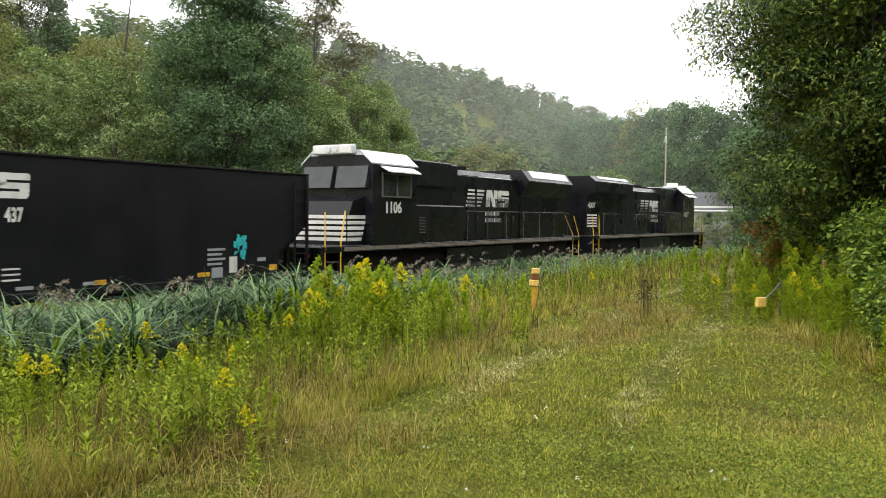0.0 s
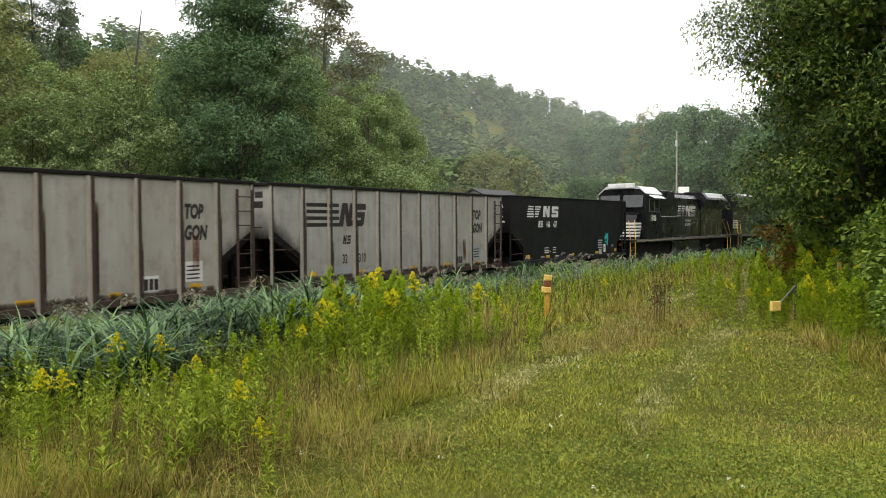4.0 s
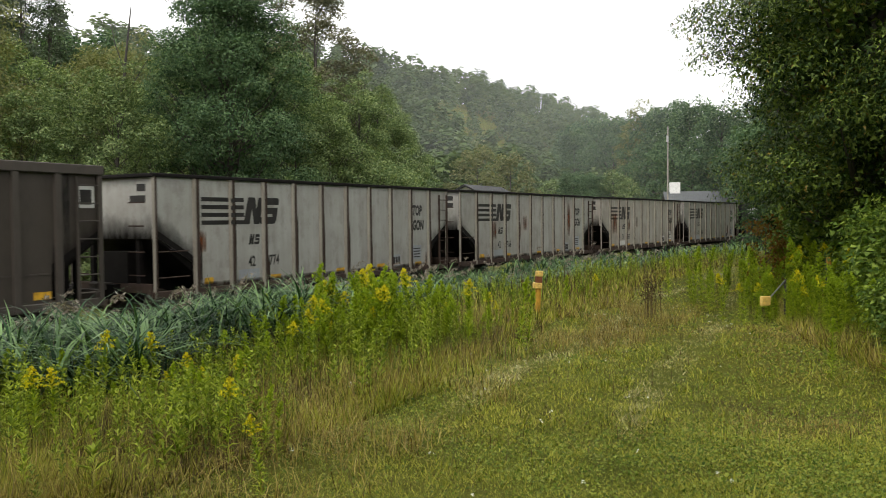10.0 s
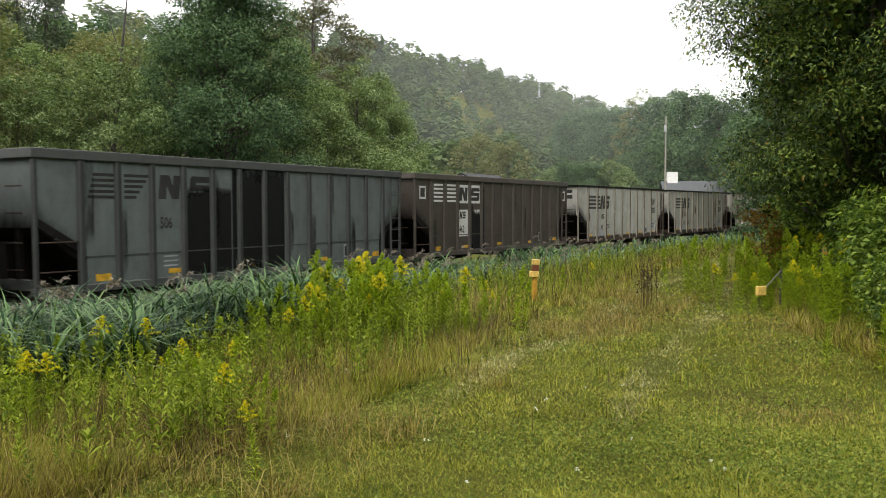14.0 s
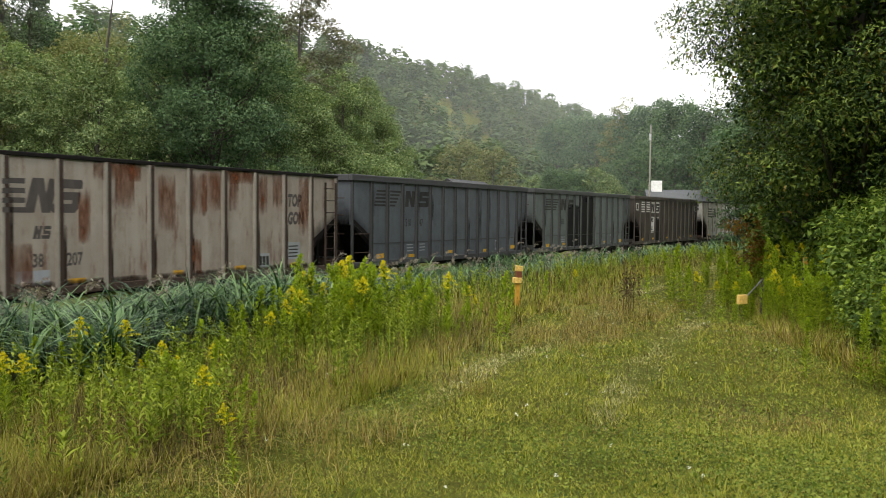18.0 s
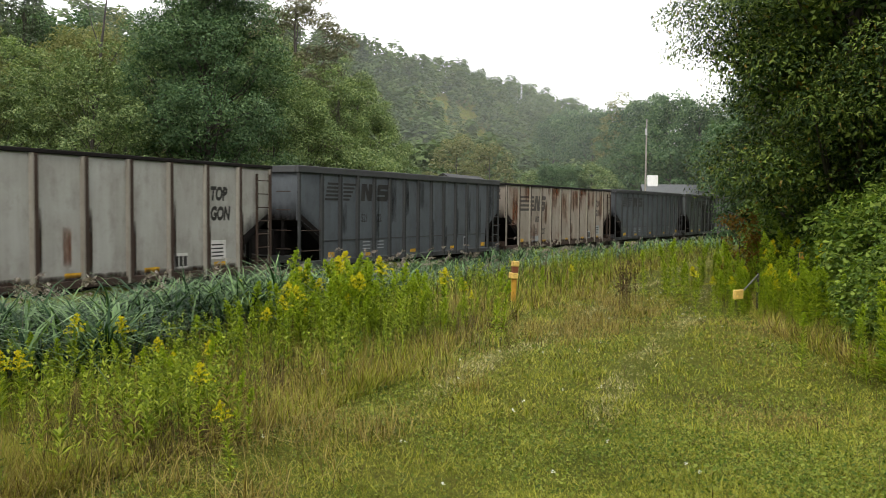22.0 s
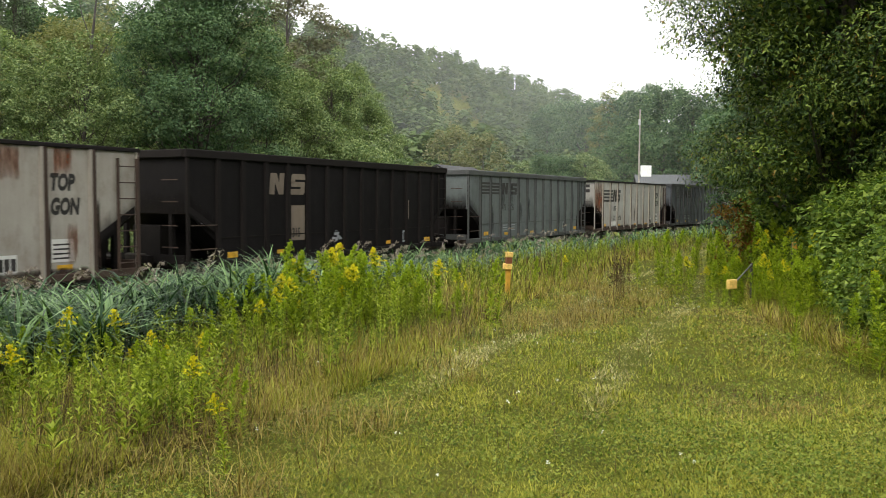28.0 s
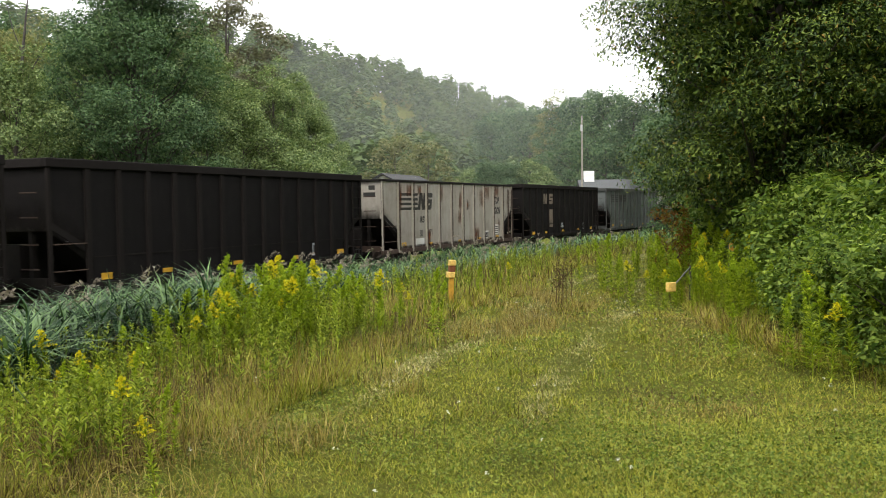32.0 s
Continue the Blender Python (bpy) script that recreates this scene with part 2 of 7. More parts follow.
def paint_material(name, base, dirt, rust=(0.13, 0.045, 0.02), rust_amount=0.0, dirt_amount=0.5, rough=0.55, stain=2.0, spec=0.4):
    """Old freight-car paint: a weathered base, soot drifts, streaks that run down, rust in patches."""
    n = Nodes(name)
    big = n.noise(0.7, n.coord(), 4.0)
    streak = n.noise(stain, n.coord((2.2, 2.2, 0.16)), 5.0, 0.65)
    fine = n.noise(26.0, n.coord(), 3.0)
    info = n.t.nodes.new("ShaderNodeObjectInfo")
    shift = n.math("MULTIPLY", n.math("SUBTRACT", info.outputs["Random"], 0.5), 0.16)
    d = n.math("ADD", n.math("ADD", n.math("MULTIPLY", big, 0.55), n.math("MULTIPLY", streak, 0.5)), shift)
    lo = 0.72 - 0.35 * dirt_amount
    col = n.ramp(d, [(lo - 0.2, (*base, 1)), (lo + 0.12, tuple(0.55 * p + 0.45 * q for p, q in zip(base, dirt)) + (1,)), (lo + 0.34, (*dirt, 1))])
    if rust_amount:
        patch = n.noise(1.1, n.coord((1.6, 1.6, 0.3)), 8.0, 0.72)
        edge = 0.70 - 0.17 * rust_amount
        r = n.ramp(patch, [(edge, (0, 0, 0, 1)), (edge + 0.1, (1, 1, 1, 1))])
        col = n.mix(r, col, (*rust, 1))
    blotch = n.ramp(n.noise(2.6, n.coord((1.2, 1.2, 0.7)), 8.0, 0.7), [(0.50, (0, 0, 0, 1)), (0.72, (0.55, 0.55, 0.55, 1))])
    col = n.mix(blotch, col, (*dirt, 1))
    col = n.mix(n.math("MULTIPLY", fine, 0.22), col, (*dirt, 1))
    n.bump(n.math("ADD", n.math("MULTIPLY", fine, 0.35), big), 0.12, 0.02)
    rr = n.ramp(big, [(0.3, (rough - 0.1,) * 3 + (1,)), (0.7, (rough + 0.15,) * 3 + (1,))])
    return n.done(col, rr, spec=spec)


def plain_material(name, col, rough=0.6, metal=0.0, vary=0.25, scale=6.0, bump=0.1):
    n = Nodes(name)
    v = n.noise(scale, n.coord(), 5.0)
    dark = tuple(c * (1 - vary) for c in col) + (1,)
    light = tuple(min(1, c * (1 + vary)) for c in col) + (1,)
    if bump:
        n.bump(v, bump, 0.01)
    return n.done(n.ramp(v, [(0.3, dark), (0.7, light)]), rough, metal)


def ground_material():
    n = Nodes("meadow_soil")
    at = n.coord()
    v, w = n.noise(0.35, at, 5.0), n.noise(5.0, at, 6.0)
    col = n.ramp(v, [(0.3, (0.048, 0.060, 0.004, 1)), (0.5, (0.088, 0.102, 0.008, 1)), (0.7, (0.13, 0.108, 0.022, 1))])
    col = n.mix(n.math("MULTIPLY", w, 0.5), col, (0.036, 0.046, 0.007, 1))
    litter = n.noise(70.0, at, 5.0, 0.75)
    col = n.mix(n.ramp(litter, [(0.50, (0, 0, 0, 1)), (0.66, (0.8, 0.8, 0.8, 1))]), col, (0.21, 0.21, 0.04, 1))
    col = n.mix(n.ramp(litter, [(0.34, (0.8, 0.8, 0.8, 1)), (0.47, (0, 0, 0, 1))]), col, (0.024, 0.030, 0.004, 1))
    n.bump(n.math("ADD", w, n.math("MULTIPLY", litter, 0.5)), 0.8, 0.06)
    return n.done(col, 0.95, spec=0.1)


GROUND = ground_material()
LAWN = leaf_material("lawn_blades", (0.024, 0.048, 0.005), (0.185, 0.215, 0.021), (0.52, 0.49, 0.09), 0.5, 0.36, wide=1.2, shares=(0.55, 0.62))
STRAW = leaf_material("straw_blades", (0.05, 0.032, 0.008), (0.22, 0.165, 0.04), (0.50, 0.42, 0.14), 0.55, 0.3)
WORN = leaf_material("worn_track_blades", (0.20, 0.18, 0.08), (0.38, 0.35, 0.16), (0.56, 0.52, 0.27), 0.6, 0.25)
CLOVER = leaf_material("clover_leaves", (0.030, 0.066, 0.008), (0.13, 0.185, 0.022), (0.33, 0.37, 0.07), 0.45, 0.34)
BANK_GRASS = leaf_material("bank_grass_blades", (0.022, 0.042, 0.004), (0.135, 0.175, 0.018), (0.50, 0.50, 0.10), 0.5, 0.36)
REED = leaf_material("reed_leaves", (0.004, 0.014, 0.004), (0.022, 0.060, 0.021), (0.22, 0.34, 0.14), 0.45, 0.20, None, 0.12)
PLUME = leaf_material("reed_plumes", (0.13, 0.105, 0.095), (0.25, 0.21, 0.19), (0.38, 0.34, 0.31), 0.8, 0.25)
ROD_LEAF = leaf_material("goldenrod_leaves", (0.060, 0.105, 0.008), (0.24, 0.33, 0.02), (0.52, 0.58, 0.06), 0.5, 0.4)
ROD_FLOWER = leaf_material("goldenrod_flowers", (0.50, 0.43, 0.008), (0.64, 0.57, 0.014), (0.74, 0.68, 0.04), 0.6, 0.3)
ROD_BUD = leaf_material("goldenrod_buds", (0.15, 0.25, 0.012), (0.27, 0.38, 0.02), (0.44, 0.52, 0.035), 0.6, 0.35)
BROWN_WEED = leaf_material("brown_weeds", (0.05, 0.035, 0.018), (0.10, 0.07, 0.035), (0.16, 0.12, 0.06), 0.8, 0.15)
WHITE_FLOWER = leaf_material("white_flowers", (0.55, 0.56, 0.5), (0.68, 0.68, 0.62), (0.75, 0.75, 0.7), 0.6, 0.3)
MAPLE = leaf_material("maple_leaves", (0.007, 0.019, 0.005), (0.036, 0.070, 0.013), (0.20, 0.26, 0.045), 0.45, 0.18, (0.025, (0.17, 0.12, 0.02)))
MAPLE_TURNED = leaf_material("turning_leaves", (0.16, 0.06, 0.012), (0.22, 0.11, 0.02), (0.20, 0.20, 0.03), 0.55, 0.35)
FORB = leaf_material("forb_leaves", (0.035, 0.065, 0.006), (0.18, 0.245, 0.022), (0.45, 0.52, 0.08), 0.48, 0.38)
BUSH = leaf_material("bush_leaves", (0.026, 0.060, 0.010), (0.100, 0.165, 0.024), (0.28, 0.36, 0.065), 0.5, 0.4)
DARK_TREE = leaf_material("dark_tree_leaves", (0.026, 0.058, 0.028), (0.066, 0.122, 0.056), (0.17, 0.25, 0.12), 0.55, 0.32)
LIGHT_TREE = leaf_material("light_tree_leaves", (0.044, 0.080, 0.030), (0.128, 0.186, 0.076), (0.33, 0.40, 0.18), 0.55, 0.36)
OLIVE_TREE = leaf_material("olive_tree_leaves", (0.075, 0.088, 0.034), (0.152, 0.165, 0.068), (0.26, 0.265, 0.125), 0.6, 0.4)
BROWN_TREE = leaf_material("browned_tree_leaves", (0.066, 0.070, 0.042), (0.115, 0.115, 0.070), (0.20, 0.19, 0.12), 0.65, 0.3)
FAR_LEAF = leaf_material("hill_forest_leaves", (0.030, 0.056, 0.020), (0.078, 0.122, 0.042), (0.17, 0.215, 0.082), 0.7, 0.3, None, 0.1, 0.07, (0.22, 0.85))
PINE = leaf_material("pine_needles", (0.022, 0.040, 0.020), (0.055, 0.080, 0.042), (0.12, 0.15, 0.085), 0.6, 0.2)
MIST = mist_material()
BARK = bark_material("grey_bark", (0.03, 0.025, 0.02), (0.085, 0.073, 0.06))
DEAD_WOOD = bark_material("dead_wood", (0.03, 0.026, 0.022), (0.08, 0.07, 0.06))
BALLAST = plain_material("ballast_stone", (0.16, 0.15, 0.14), 0.95, 0, 0.6, 18.0, 0.9)
STEEL = plain_material("rail_steel", (0.16, 0.12, 0.10), 0.5, 0.6, 0.4)
PRIMER_YELLOW = plain_material("faded_yellow_paint", (0.50, 0.27, 0.03), 0.6, 0, 0.25, 9.0)
PALE_YELLOW = plain_material("chipped_pale_yellow_paint", (0.68, 0.46, 0.12), 0.6, 0, 0.35, 22.0)
SIDING = plain_material("grey_house_siding", (0.42, 0.42, 0.40), 0.8, 0, 0.15)
DARK_ROOF = plain_material("dark_shingle_roof", (0.02, 0.02, 0.022), 0.85, 0, 0.4, 14.0, 0.4)
SLATE_ROOF = plain_material("weathered_slate_roof", (0.075, 0.08, 0.085), 0.85, 0, 0.3, 14.0, 0.4)
PALE_ROOF = plain_material("grey_shingle_roof", (0.20, 0.21, 0.22), 0.85, 0, 0.3, 14.0, 0.4)
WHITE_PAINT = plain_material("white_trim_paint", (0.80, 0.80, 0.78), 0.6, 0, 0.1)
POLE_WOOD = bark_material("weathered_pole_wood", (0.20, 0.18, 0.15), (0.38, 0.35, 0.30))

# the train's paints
# soot, and the painted dark inside end openings and under the engines
SOOT_AND_SHADE = paint_material("sooty_black_steel", (0.006, 0.005, 0.005), (0.016, 0.013, 0.012), dirt_amount=0.6, rough=0.8, spec=0.15)
TRUCK = plain_material("grimy_cast_steel", (0.035, 0.028, 0.023), 0.8, 0.2, 0.5)
TREAD = plain_material("worn_wheel_steel", (0.11, 0.085, 0.07), 0.45, 0.7, 0.4)
BEIGE = paint_material("weathered_pale_paint", (0.46, 0.465, 0.435), (0.17, 0.145, 0.12), rust_amount=0.35, dirt_amount=0.55)
BEIGE_WORN = paint_material("streaked_pale_paint", (0.41, 0.395, 0.355), (0.16, 0.12, 0.09), rust_amount=0.5, dirt_amount=0.62)
BEIGE_RUST = paint_material("rusty_pale_paint", (0.40, 0.365, 0.315), (0.15, 0.10, 0.07), rust_amount=0.85, dirt_amount=0.55)
RIB_BEIGE = paint_material("dirty_rib_paint", (0.36, 0.34, 0.295), (0.13, 0.095, 0.07), rust_amount=0.7, dirt_amount=0.55)
TAUPE = paint_material("taupe_dirty_paint", (0.068, 0.056, 0.046), (0.034, 0.027, 0.022), dirt_amount=0.5, rust_amount=0.15)
TAUPE_RIB = paint_material("taupe_dirty_ribs", (0.084, 0.070, 0.060), (0.04, 0.034, 0.028), dirt_amount=0.5)
SAGE = paint_material("grey_green_dirty_paint", (0.138, 0.160, 0.156), (0.05, 0.054, 0.053), dirt_amount=0.45)
SAGE_RIB = paint_material("grey_green_dirty_ribs", (0.075, 0.08, 0.077), (0.035, 0.035, 0.034), dirt_amount=0.5)
SLATE = paint_material("slate_grey_dirty_paint", (0.105, 0.120, 0.136), (0.040, 0.043, 0.049), dirt_amount=0.5)
SLATE_RIB = paint_material("slate_grey_dirty_ribs", (0.055, 0.057, 0.06), (0.03, 0.03, 0.032), dirt_amount=0.5)
UMBER = paint_material("dark_brown_dirty_paint", (0.008, 0.0072, 0.0075), (0.016, 0.014, 0.0135), dirt_amount=0.4, rough=0.7, spec=0.08)
UMBER_RIB = paint_material("dark_brown_dirty_ribs", (0.0105, 0.0088, 0.0085), (0.019, 0.016, 0.0145), dirt_amount=0.5, rough=0.7, spec=0.08)
JET = paint_material("black_car_paint", (0.005, 0.0055, 0.007), (0.012, 0.012, 0.013), dirt_amount=0.3, rough=0.5, spec=0.2)
LOCO = paint_material("glossy_black_engine_paint", (0.004, 0.0045, 0.007), (0.010, 0.0095, 0.011), dirt_amount=0.3, rough=0.28, spec=0.3)
MARK_BLACK = paint_material("black_stencil_paint", (0.012, 0.012, 0.012), (0.045, 0.04, 0.036), dirt_amount=0.3)
MARK_FADED = paint_material("faded_black_stencil", (0.05, 0.045, 0.045), (0.11, 0.09, 0.08), dirt_amount=0.4)
MARK_WHITE = paint_material("white_stencil_paint", (0.72, 0.72, 0.70), (0.35, 0.33, 0.30), dirt_amount=0.25)
MARK_TAN = paint_material("tan_stencil_paint", (0.22, 0.175, 0.135), (0.10, 0.08, 0.062), dirt_amount=0.5)
MARK_GREY = paint_material("grey_notice_paint", (0.36, 0.39, 0.42), (0.2, 0.2, 0.2), dirt_amount=0.4)
MARK_YELLOW = plain_material("yellow_reflector", (0.58, 0.33, 0.025), 0.5, 0, 0.35)
# rusted steel; on the stakes' far flanks the shade is put into the colour
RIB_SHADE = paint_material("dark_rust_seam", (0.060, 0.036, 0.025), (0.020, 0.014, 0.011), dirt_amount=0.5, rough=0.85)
FLANK_GREY = paint_material("sooty_grey_seam", (0.040, 0.043, 0.044), (0.018, 0.018, 0.018), dirt_amount=0.5, rough=0.85)
RUST_PATCH = paint_material("orange_rust", (0.19, 0.062, 0.025), (0.09, 0.035, 0.02), dirt_amount=0.5, rough=0.85)
GRAFFITI = plain_material("turquoise_spray_paint", (0.03, 0.42, 0.45), 0.5, 0, 0.3)
# pale fittings; on the sloped roofs this colour paints the sky's reflection
ROOF_PALE = plain_material("pale_roof_paint", (0.55, 0.56, 0.57), 0.4, 0, 0.15)
HANDRAIL = plain_material("yellow_handrail_paint", (0.62, 0.40, 0.03), 0.5, 0, 0.2)
HANDRAIL_DULL = plain_material("dull_grey_handrail", (0.10, 0.10, 0.095), 0.6, 0, 0.2)
SILL_STRIPE = plain_material("pale_sill_stripe", (0.17, 0.145, 0.12), 0.7, 0, 0.35)
RED_LAMP = plain_material("red_marker_lens", (0.55, 0.03, 0.02), 0.3, 0, 0.1, bump=0)


def window_material():
    n = Nodes("dark_cab_glass")
    v = n.noise(3.0, n.coord(), 3.0)
    return n.done(n.ramp(v, [(0.3, (0.02, 0.024, 0.026, 1)), (0.7, (0.035, 0.04, 0.042, 1))]), 0.06, spec=0.5)


WINDOW = window_material()


def soot_fade_material():
    """Soot that thickens down towards the slanted edge of a car's end opening."""
    n = Nodes("soot_above_openings")
    g = n.t.nodes.new("ShaderNodeTexCoord")
    sep = n.t.nodes.new("ShaderNodeSeparateXYZ")
    n.link(g.outputs["Object"], sep.inputs[0])
    line = n.math("ADD", 1.40, n.math("MULTIPLY", n.math("SUBTRACT", n.math("ABSOLUTE", sep.outputs["Y"]), 5.79), 0.584))
    over = n.math("DIVIDE", n.math("SUBTRACT", sep.outputs["Z"], line), 0.62)
    info = n.t.nodes.new("ShaderNodeObjectInfo")
    blot = n.math("SUBTRACT", n.noise(2.4, n.coord((1.4, 1.4, 0.6)), 6.0, 0.65), 0.5)
    a = n.math("ADD", n.math("SUBTRACT", n.math("ADD", 0.62, n.math("MULTIPLY", info.outputs["Random"], 0.4)), over), n.math("MULTIPLY", blot, 1.5))
    a.node.use_clamp = True
    n.done((0.010, 0.008, 0.007, 1), 0.85, spec=0.15)
    n.link(n.math("MULTIPLY", a, 0.96), n.bsdf.inputs["Alpha"])
    return n.mat


SOOT_FADE = soot_fade_material()
RUST_STAIN = stain_material("rust_stain", (0.20, 0.068, 0.026), 0.85, 0.72)
GRIME_STAIN = stain_material("brown_grime_stain", (0.050, 0.031, 0.022), 0.85, 0.95)
SOOT_STREAK = stain_material("soot_streak", (0.026, 0.026, 0.027), 0.85, 0.62)
TAR_STAIN = stain_material("tar_stain", (0.008, 0.008, 0.008), 0.6, 1.7)

# ---- ground: one sheet, finer near the camera ----
def ground_sheet():
    def steps(*spans):
        out = []
        for a, b, n in spans:
            out += list(np.linspace(a, b, n, endpoint=False))
        return np.array(out + [spans[-1][1]])
    ss = steps((-900, -120, 20), (-120, -20, 40), (-20, 60, 120), (60, 200, 50), (200, 600, 40), (600, 3500, 24))
    os_ = steps((-1200, -150, 16), (-150, -30, 30), (-30, -6, 40), (-6, 30, 84), (30, 80, 24), (80, 200, 30), (200, 2500, 24))
    S, O = np.meshgrid(ss, os_, indexing="ij")
    Z = height(S, O)
    V = np.stack([S * DV[0] + O * NV[0], S * DV[1] + O * NV[1], Z], -1).reshape(-1, 3)
    a, b = len(ss), len(os_)
    i = (np.arange(a - 1)[:, None] * b + np.arange(b - 1)[None]).ravel()
    F = np.stack([i, i + b, i + b + 1, i + 1], 1)[:, ::-1]
    ob = new("ground", np_mesh("ground", V, F, GROUND))
    ob.data.polygons.foreach_set("use_smooth", [True] * len(F))
    tagged(ob, "grassy meadow ground falling to a ditch beside the railway", "ground", kind="structure")


ground_sheet()


def track_bed():
    ss = np.concatenate([np.linspace(-240, 0, 25), np.linspace(6, 330, 55)])
    prof = [(-2.9, -0.85), (-1.75, -0.24), (1.75, -0.24), (2.9, -0.85)]
    V, F = [], []
    for s in ss:
        p, yaw = track_at(s)
        m = pose(p.x, p.y, p.z, 0, 0, yaw)
        V += [tuple(m @ Vector((x, 0, z))) for x, z in prof]
    for k in range(len(ss) - 1):
        for j in range(3):
            F.append((4 * k + j, 4 * k + j + 1, 4 * k + j + 5, 4 * k + j + 4))
    tagged(new("ballast", np_mesh("ballast", V, F, BALLAST)), "grey crushed-stone railway ballast", "track bed", kind="structure")
    for side, name in ((-0.75, "rail"), (0.75, "rail")):
        V, F = [], []
        prof2 = [(-0.07, -0.17), (0.07, -0.17), (0.035, 0.0), (-0.035, 0.0)]
        for s in ss:
            p, yaw = track_at(s)
            m = pose(p.x, p.y, p.z, 0, 0, yaw)
            V += [tuple(m @ Vector((x + side, 0, z))) for x, z in prof2]
        for k in range(len(ss) - 1):
            for j in range(4):
                F.append((4 * k + j, 4 * k + (j + 1) % 4, 4 * k + 4 + (j + 1) % 4, 4 * k + 4 + j))
        tagged(new(name, np_mesh(name, V, F, STEEL)), "brown worn steel running rail", "rail", kind="structure")


track_bed()


# ---- plants: numpy builders ----
def ribbon_mesh(base, heading, length, lean, width, segs=3, droop=1.0):
    """Tapered blades that rise from base and bow over. Arrays of one length; returns verts, quad faces."""
    n = len(base)
    t = np.linspace(0, 1, segs + 1)
    hx, hy = np.cos(heading), np.sin(heading)
    out = (t[None] ** (1 + droop)) * (lean * length)[:, None]
    up = length[:, None] * (t[None] - 0.5 * (np.clip(lean, 0, 1.6)[:, None] * t[None] ** 2.2))
    cx = base[:, 0, None] + out * hx[:, None]
    cy = base[:, 1, None] + out * hy[:, None]
    cz = base[:, 2, None] + up
    w = width[:, None] * (1 - t[None] ** 1.6) * 0.5 + width[:, None] * 0.02
    px, py = -hy[:, None], hx[:, None]
    V = np.empty((n, segs + 1, 2, 3), np.float32)
    V[:, :, 0, 0], V[:, :, 0, 1], V[:, :, 0, 2] = cx + px * w, cy + py * w, cz
    V[:, :, 1, 0], V[:, :, 1, 1], V[:, :, 1, 2] = cx - px * w, cy - py * w, cz
    k = (np.arange(n)[:, None] * (segs + 1) * 2 + np.arange(segs)[None] * 2).ravel()
    F = np.stack([k, k + 1, k + 3, k + 2], 1)
    return V.reshape(-1, 3), F


def leaf_quads(centre, size, rng, flat=0.5, aspect=0.55, out=None):
    """Diamond leaves at centres, turned at random (flat: how level they lie; out: a way in which they point)."""
    n = len(centre)
    a = rng.normal(size=(n, 3))
    a[:, 2] *= 1 - flat * 0.6
    if out is not None:
        a = a * 0.7 + out * 1.2
    a /= np.linalg.norm(a, axis=1, keepdims=True) + 1e-9
    up = rng.normal(size=(n, 3)) * (1 - flat) + np.array([0, 0, 1.0]) * (flat + 0.15)
    b = np.cross(a, up)
    b /= np.linalg.norm(b, axis=1, keepdims=True) + 1e-9
    c = np.cross(b, a)
    L = (size * 0.5)[:, None]
    W = L * aspect
    V = np.empty((n, 4, 3), np.float32)
    V[:, 0] = centre - a * L
    V[:, 1] = centre + b * W - c * L * 0.15 - a * L * 0.15
    V[:, 2] = centre + a * L - c * L * 0.2
    V[:, 3] = centre - b * W - c * L * 0.15 - a * L * 0.15
    k = np.arange(n)[:, None] * 4
    return V.reshape(-1, 3), k + np.array([[0, 1, 2, 3]])


def tri_leaves(centre, way, size, rng, aspect=0.7, loose=0.45, hang=0.0):
    """Pointed leaves of one triangle each, faces turned towards a way, tips drawn down by hang."""
    n = len(centre)
    c = way / (np.linalg.norm(way, axis=1, keepdims=True) + 1e-9) + rng.normal(size=(n, 3)) * loose
    c /= np.linalg.norm(c, axis=1, keepdims=True) + 1e-9
    r = rng.normal(size=(n, 3))
    r[:, 2] -= hang
    a = r - c * np.sum(r * c, 1)[:, None]
    a /= np.linalg.norm(a, axis=1, keepdims=True) + 1e-9
    b = np.cross(c, a)
    L = (size * 0.5)[:, None]
    V = np.empty((n, 3, 3), np.float32)
    V[:, 0] = centre - a * L * 0.7 + b * L * aspect
    V[:, 1] = centre - a * L * 0.7 - b * L * aspect
    V[:, 2] = centre + a * L * 1.3
    return V.reshape(-1, 3), np.arange(n)[:, None] * 3 + np.array([[0, 1, 2]])


def tri_blades(base, heading, length, lean, width):
    """Short grass blades of one triangle each."""
    n = len(base)
    hx, hy = np.cos(heading), np.sin(heading)
    turn = heading + 1.57
    w = width * 0.5
    V = np.empty((n, 3, 3), np.float32)
    side = np.stack([np.cos(turn) * w, np.sin(turn) * w, np.zeros(n)], 1)
    V[:, 0], V[:, 1] = base + side, base - side
    tip = np.stack([hx * lean, hy * lean, np.ones(n)], 1)
    tip /= np.linalg.norm(tip, axis=1, keepdims=True)
    V[:, 2] = base + tip * length[:, None]
    return V.reshape(-1, 3), np.arange(n)[:, None] * 3 + np.array([[0, 1, 2]])


def join(parts):
    vs, fs, k = [], [], 0
    for V, F in parts:
        vs.append(V)
        fs.append(F + k)
        k += len(V)
    return np.concatenate(vs), np.concatenate(fs)


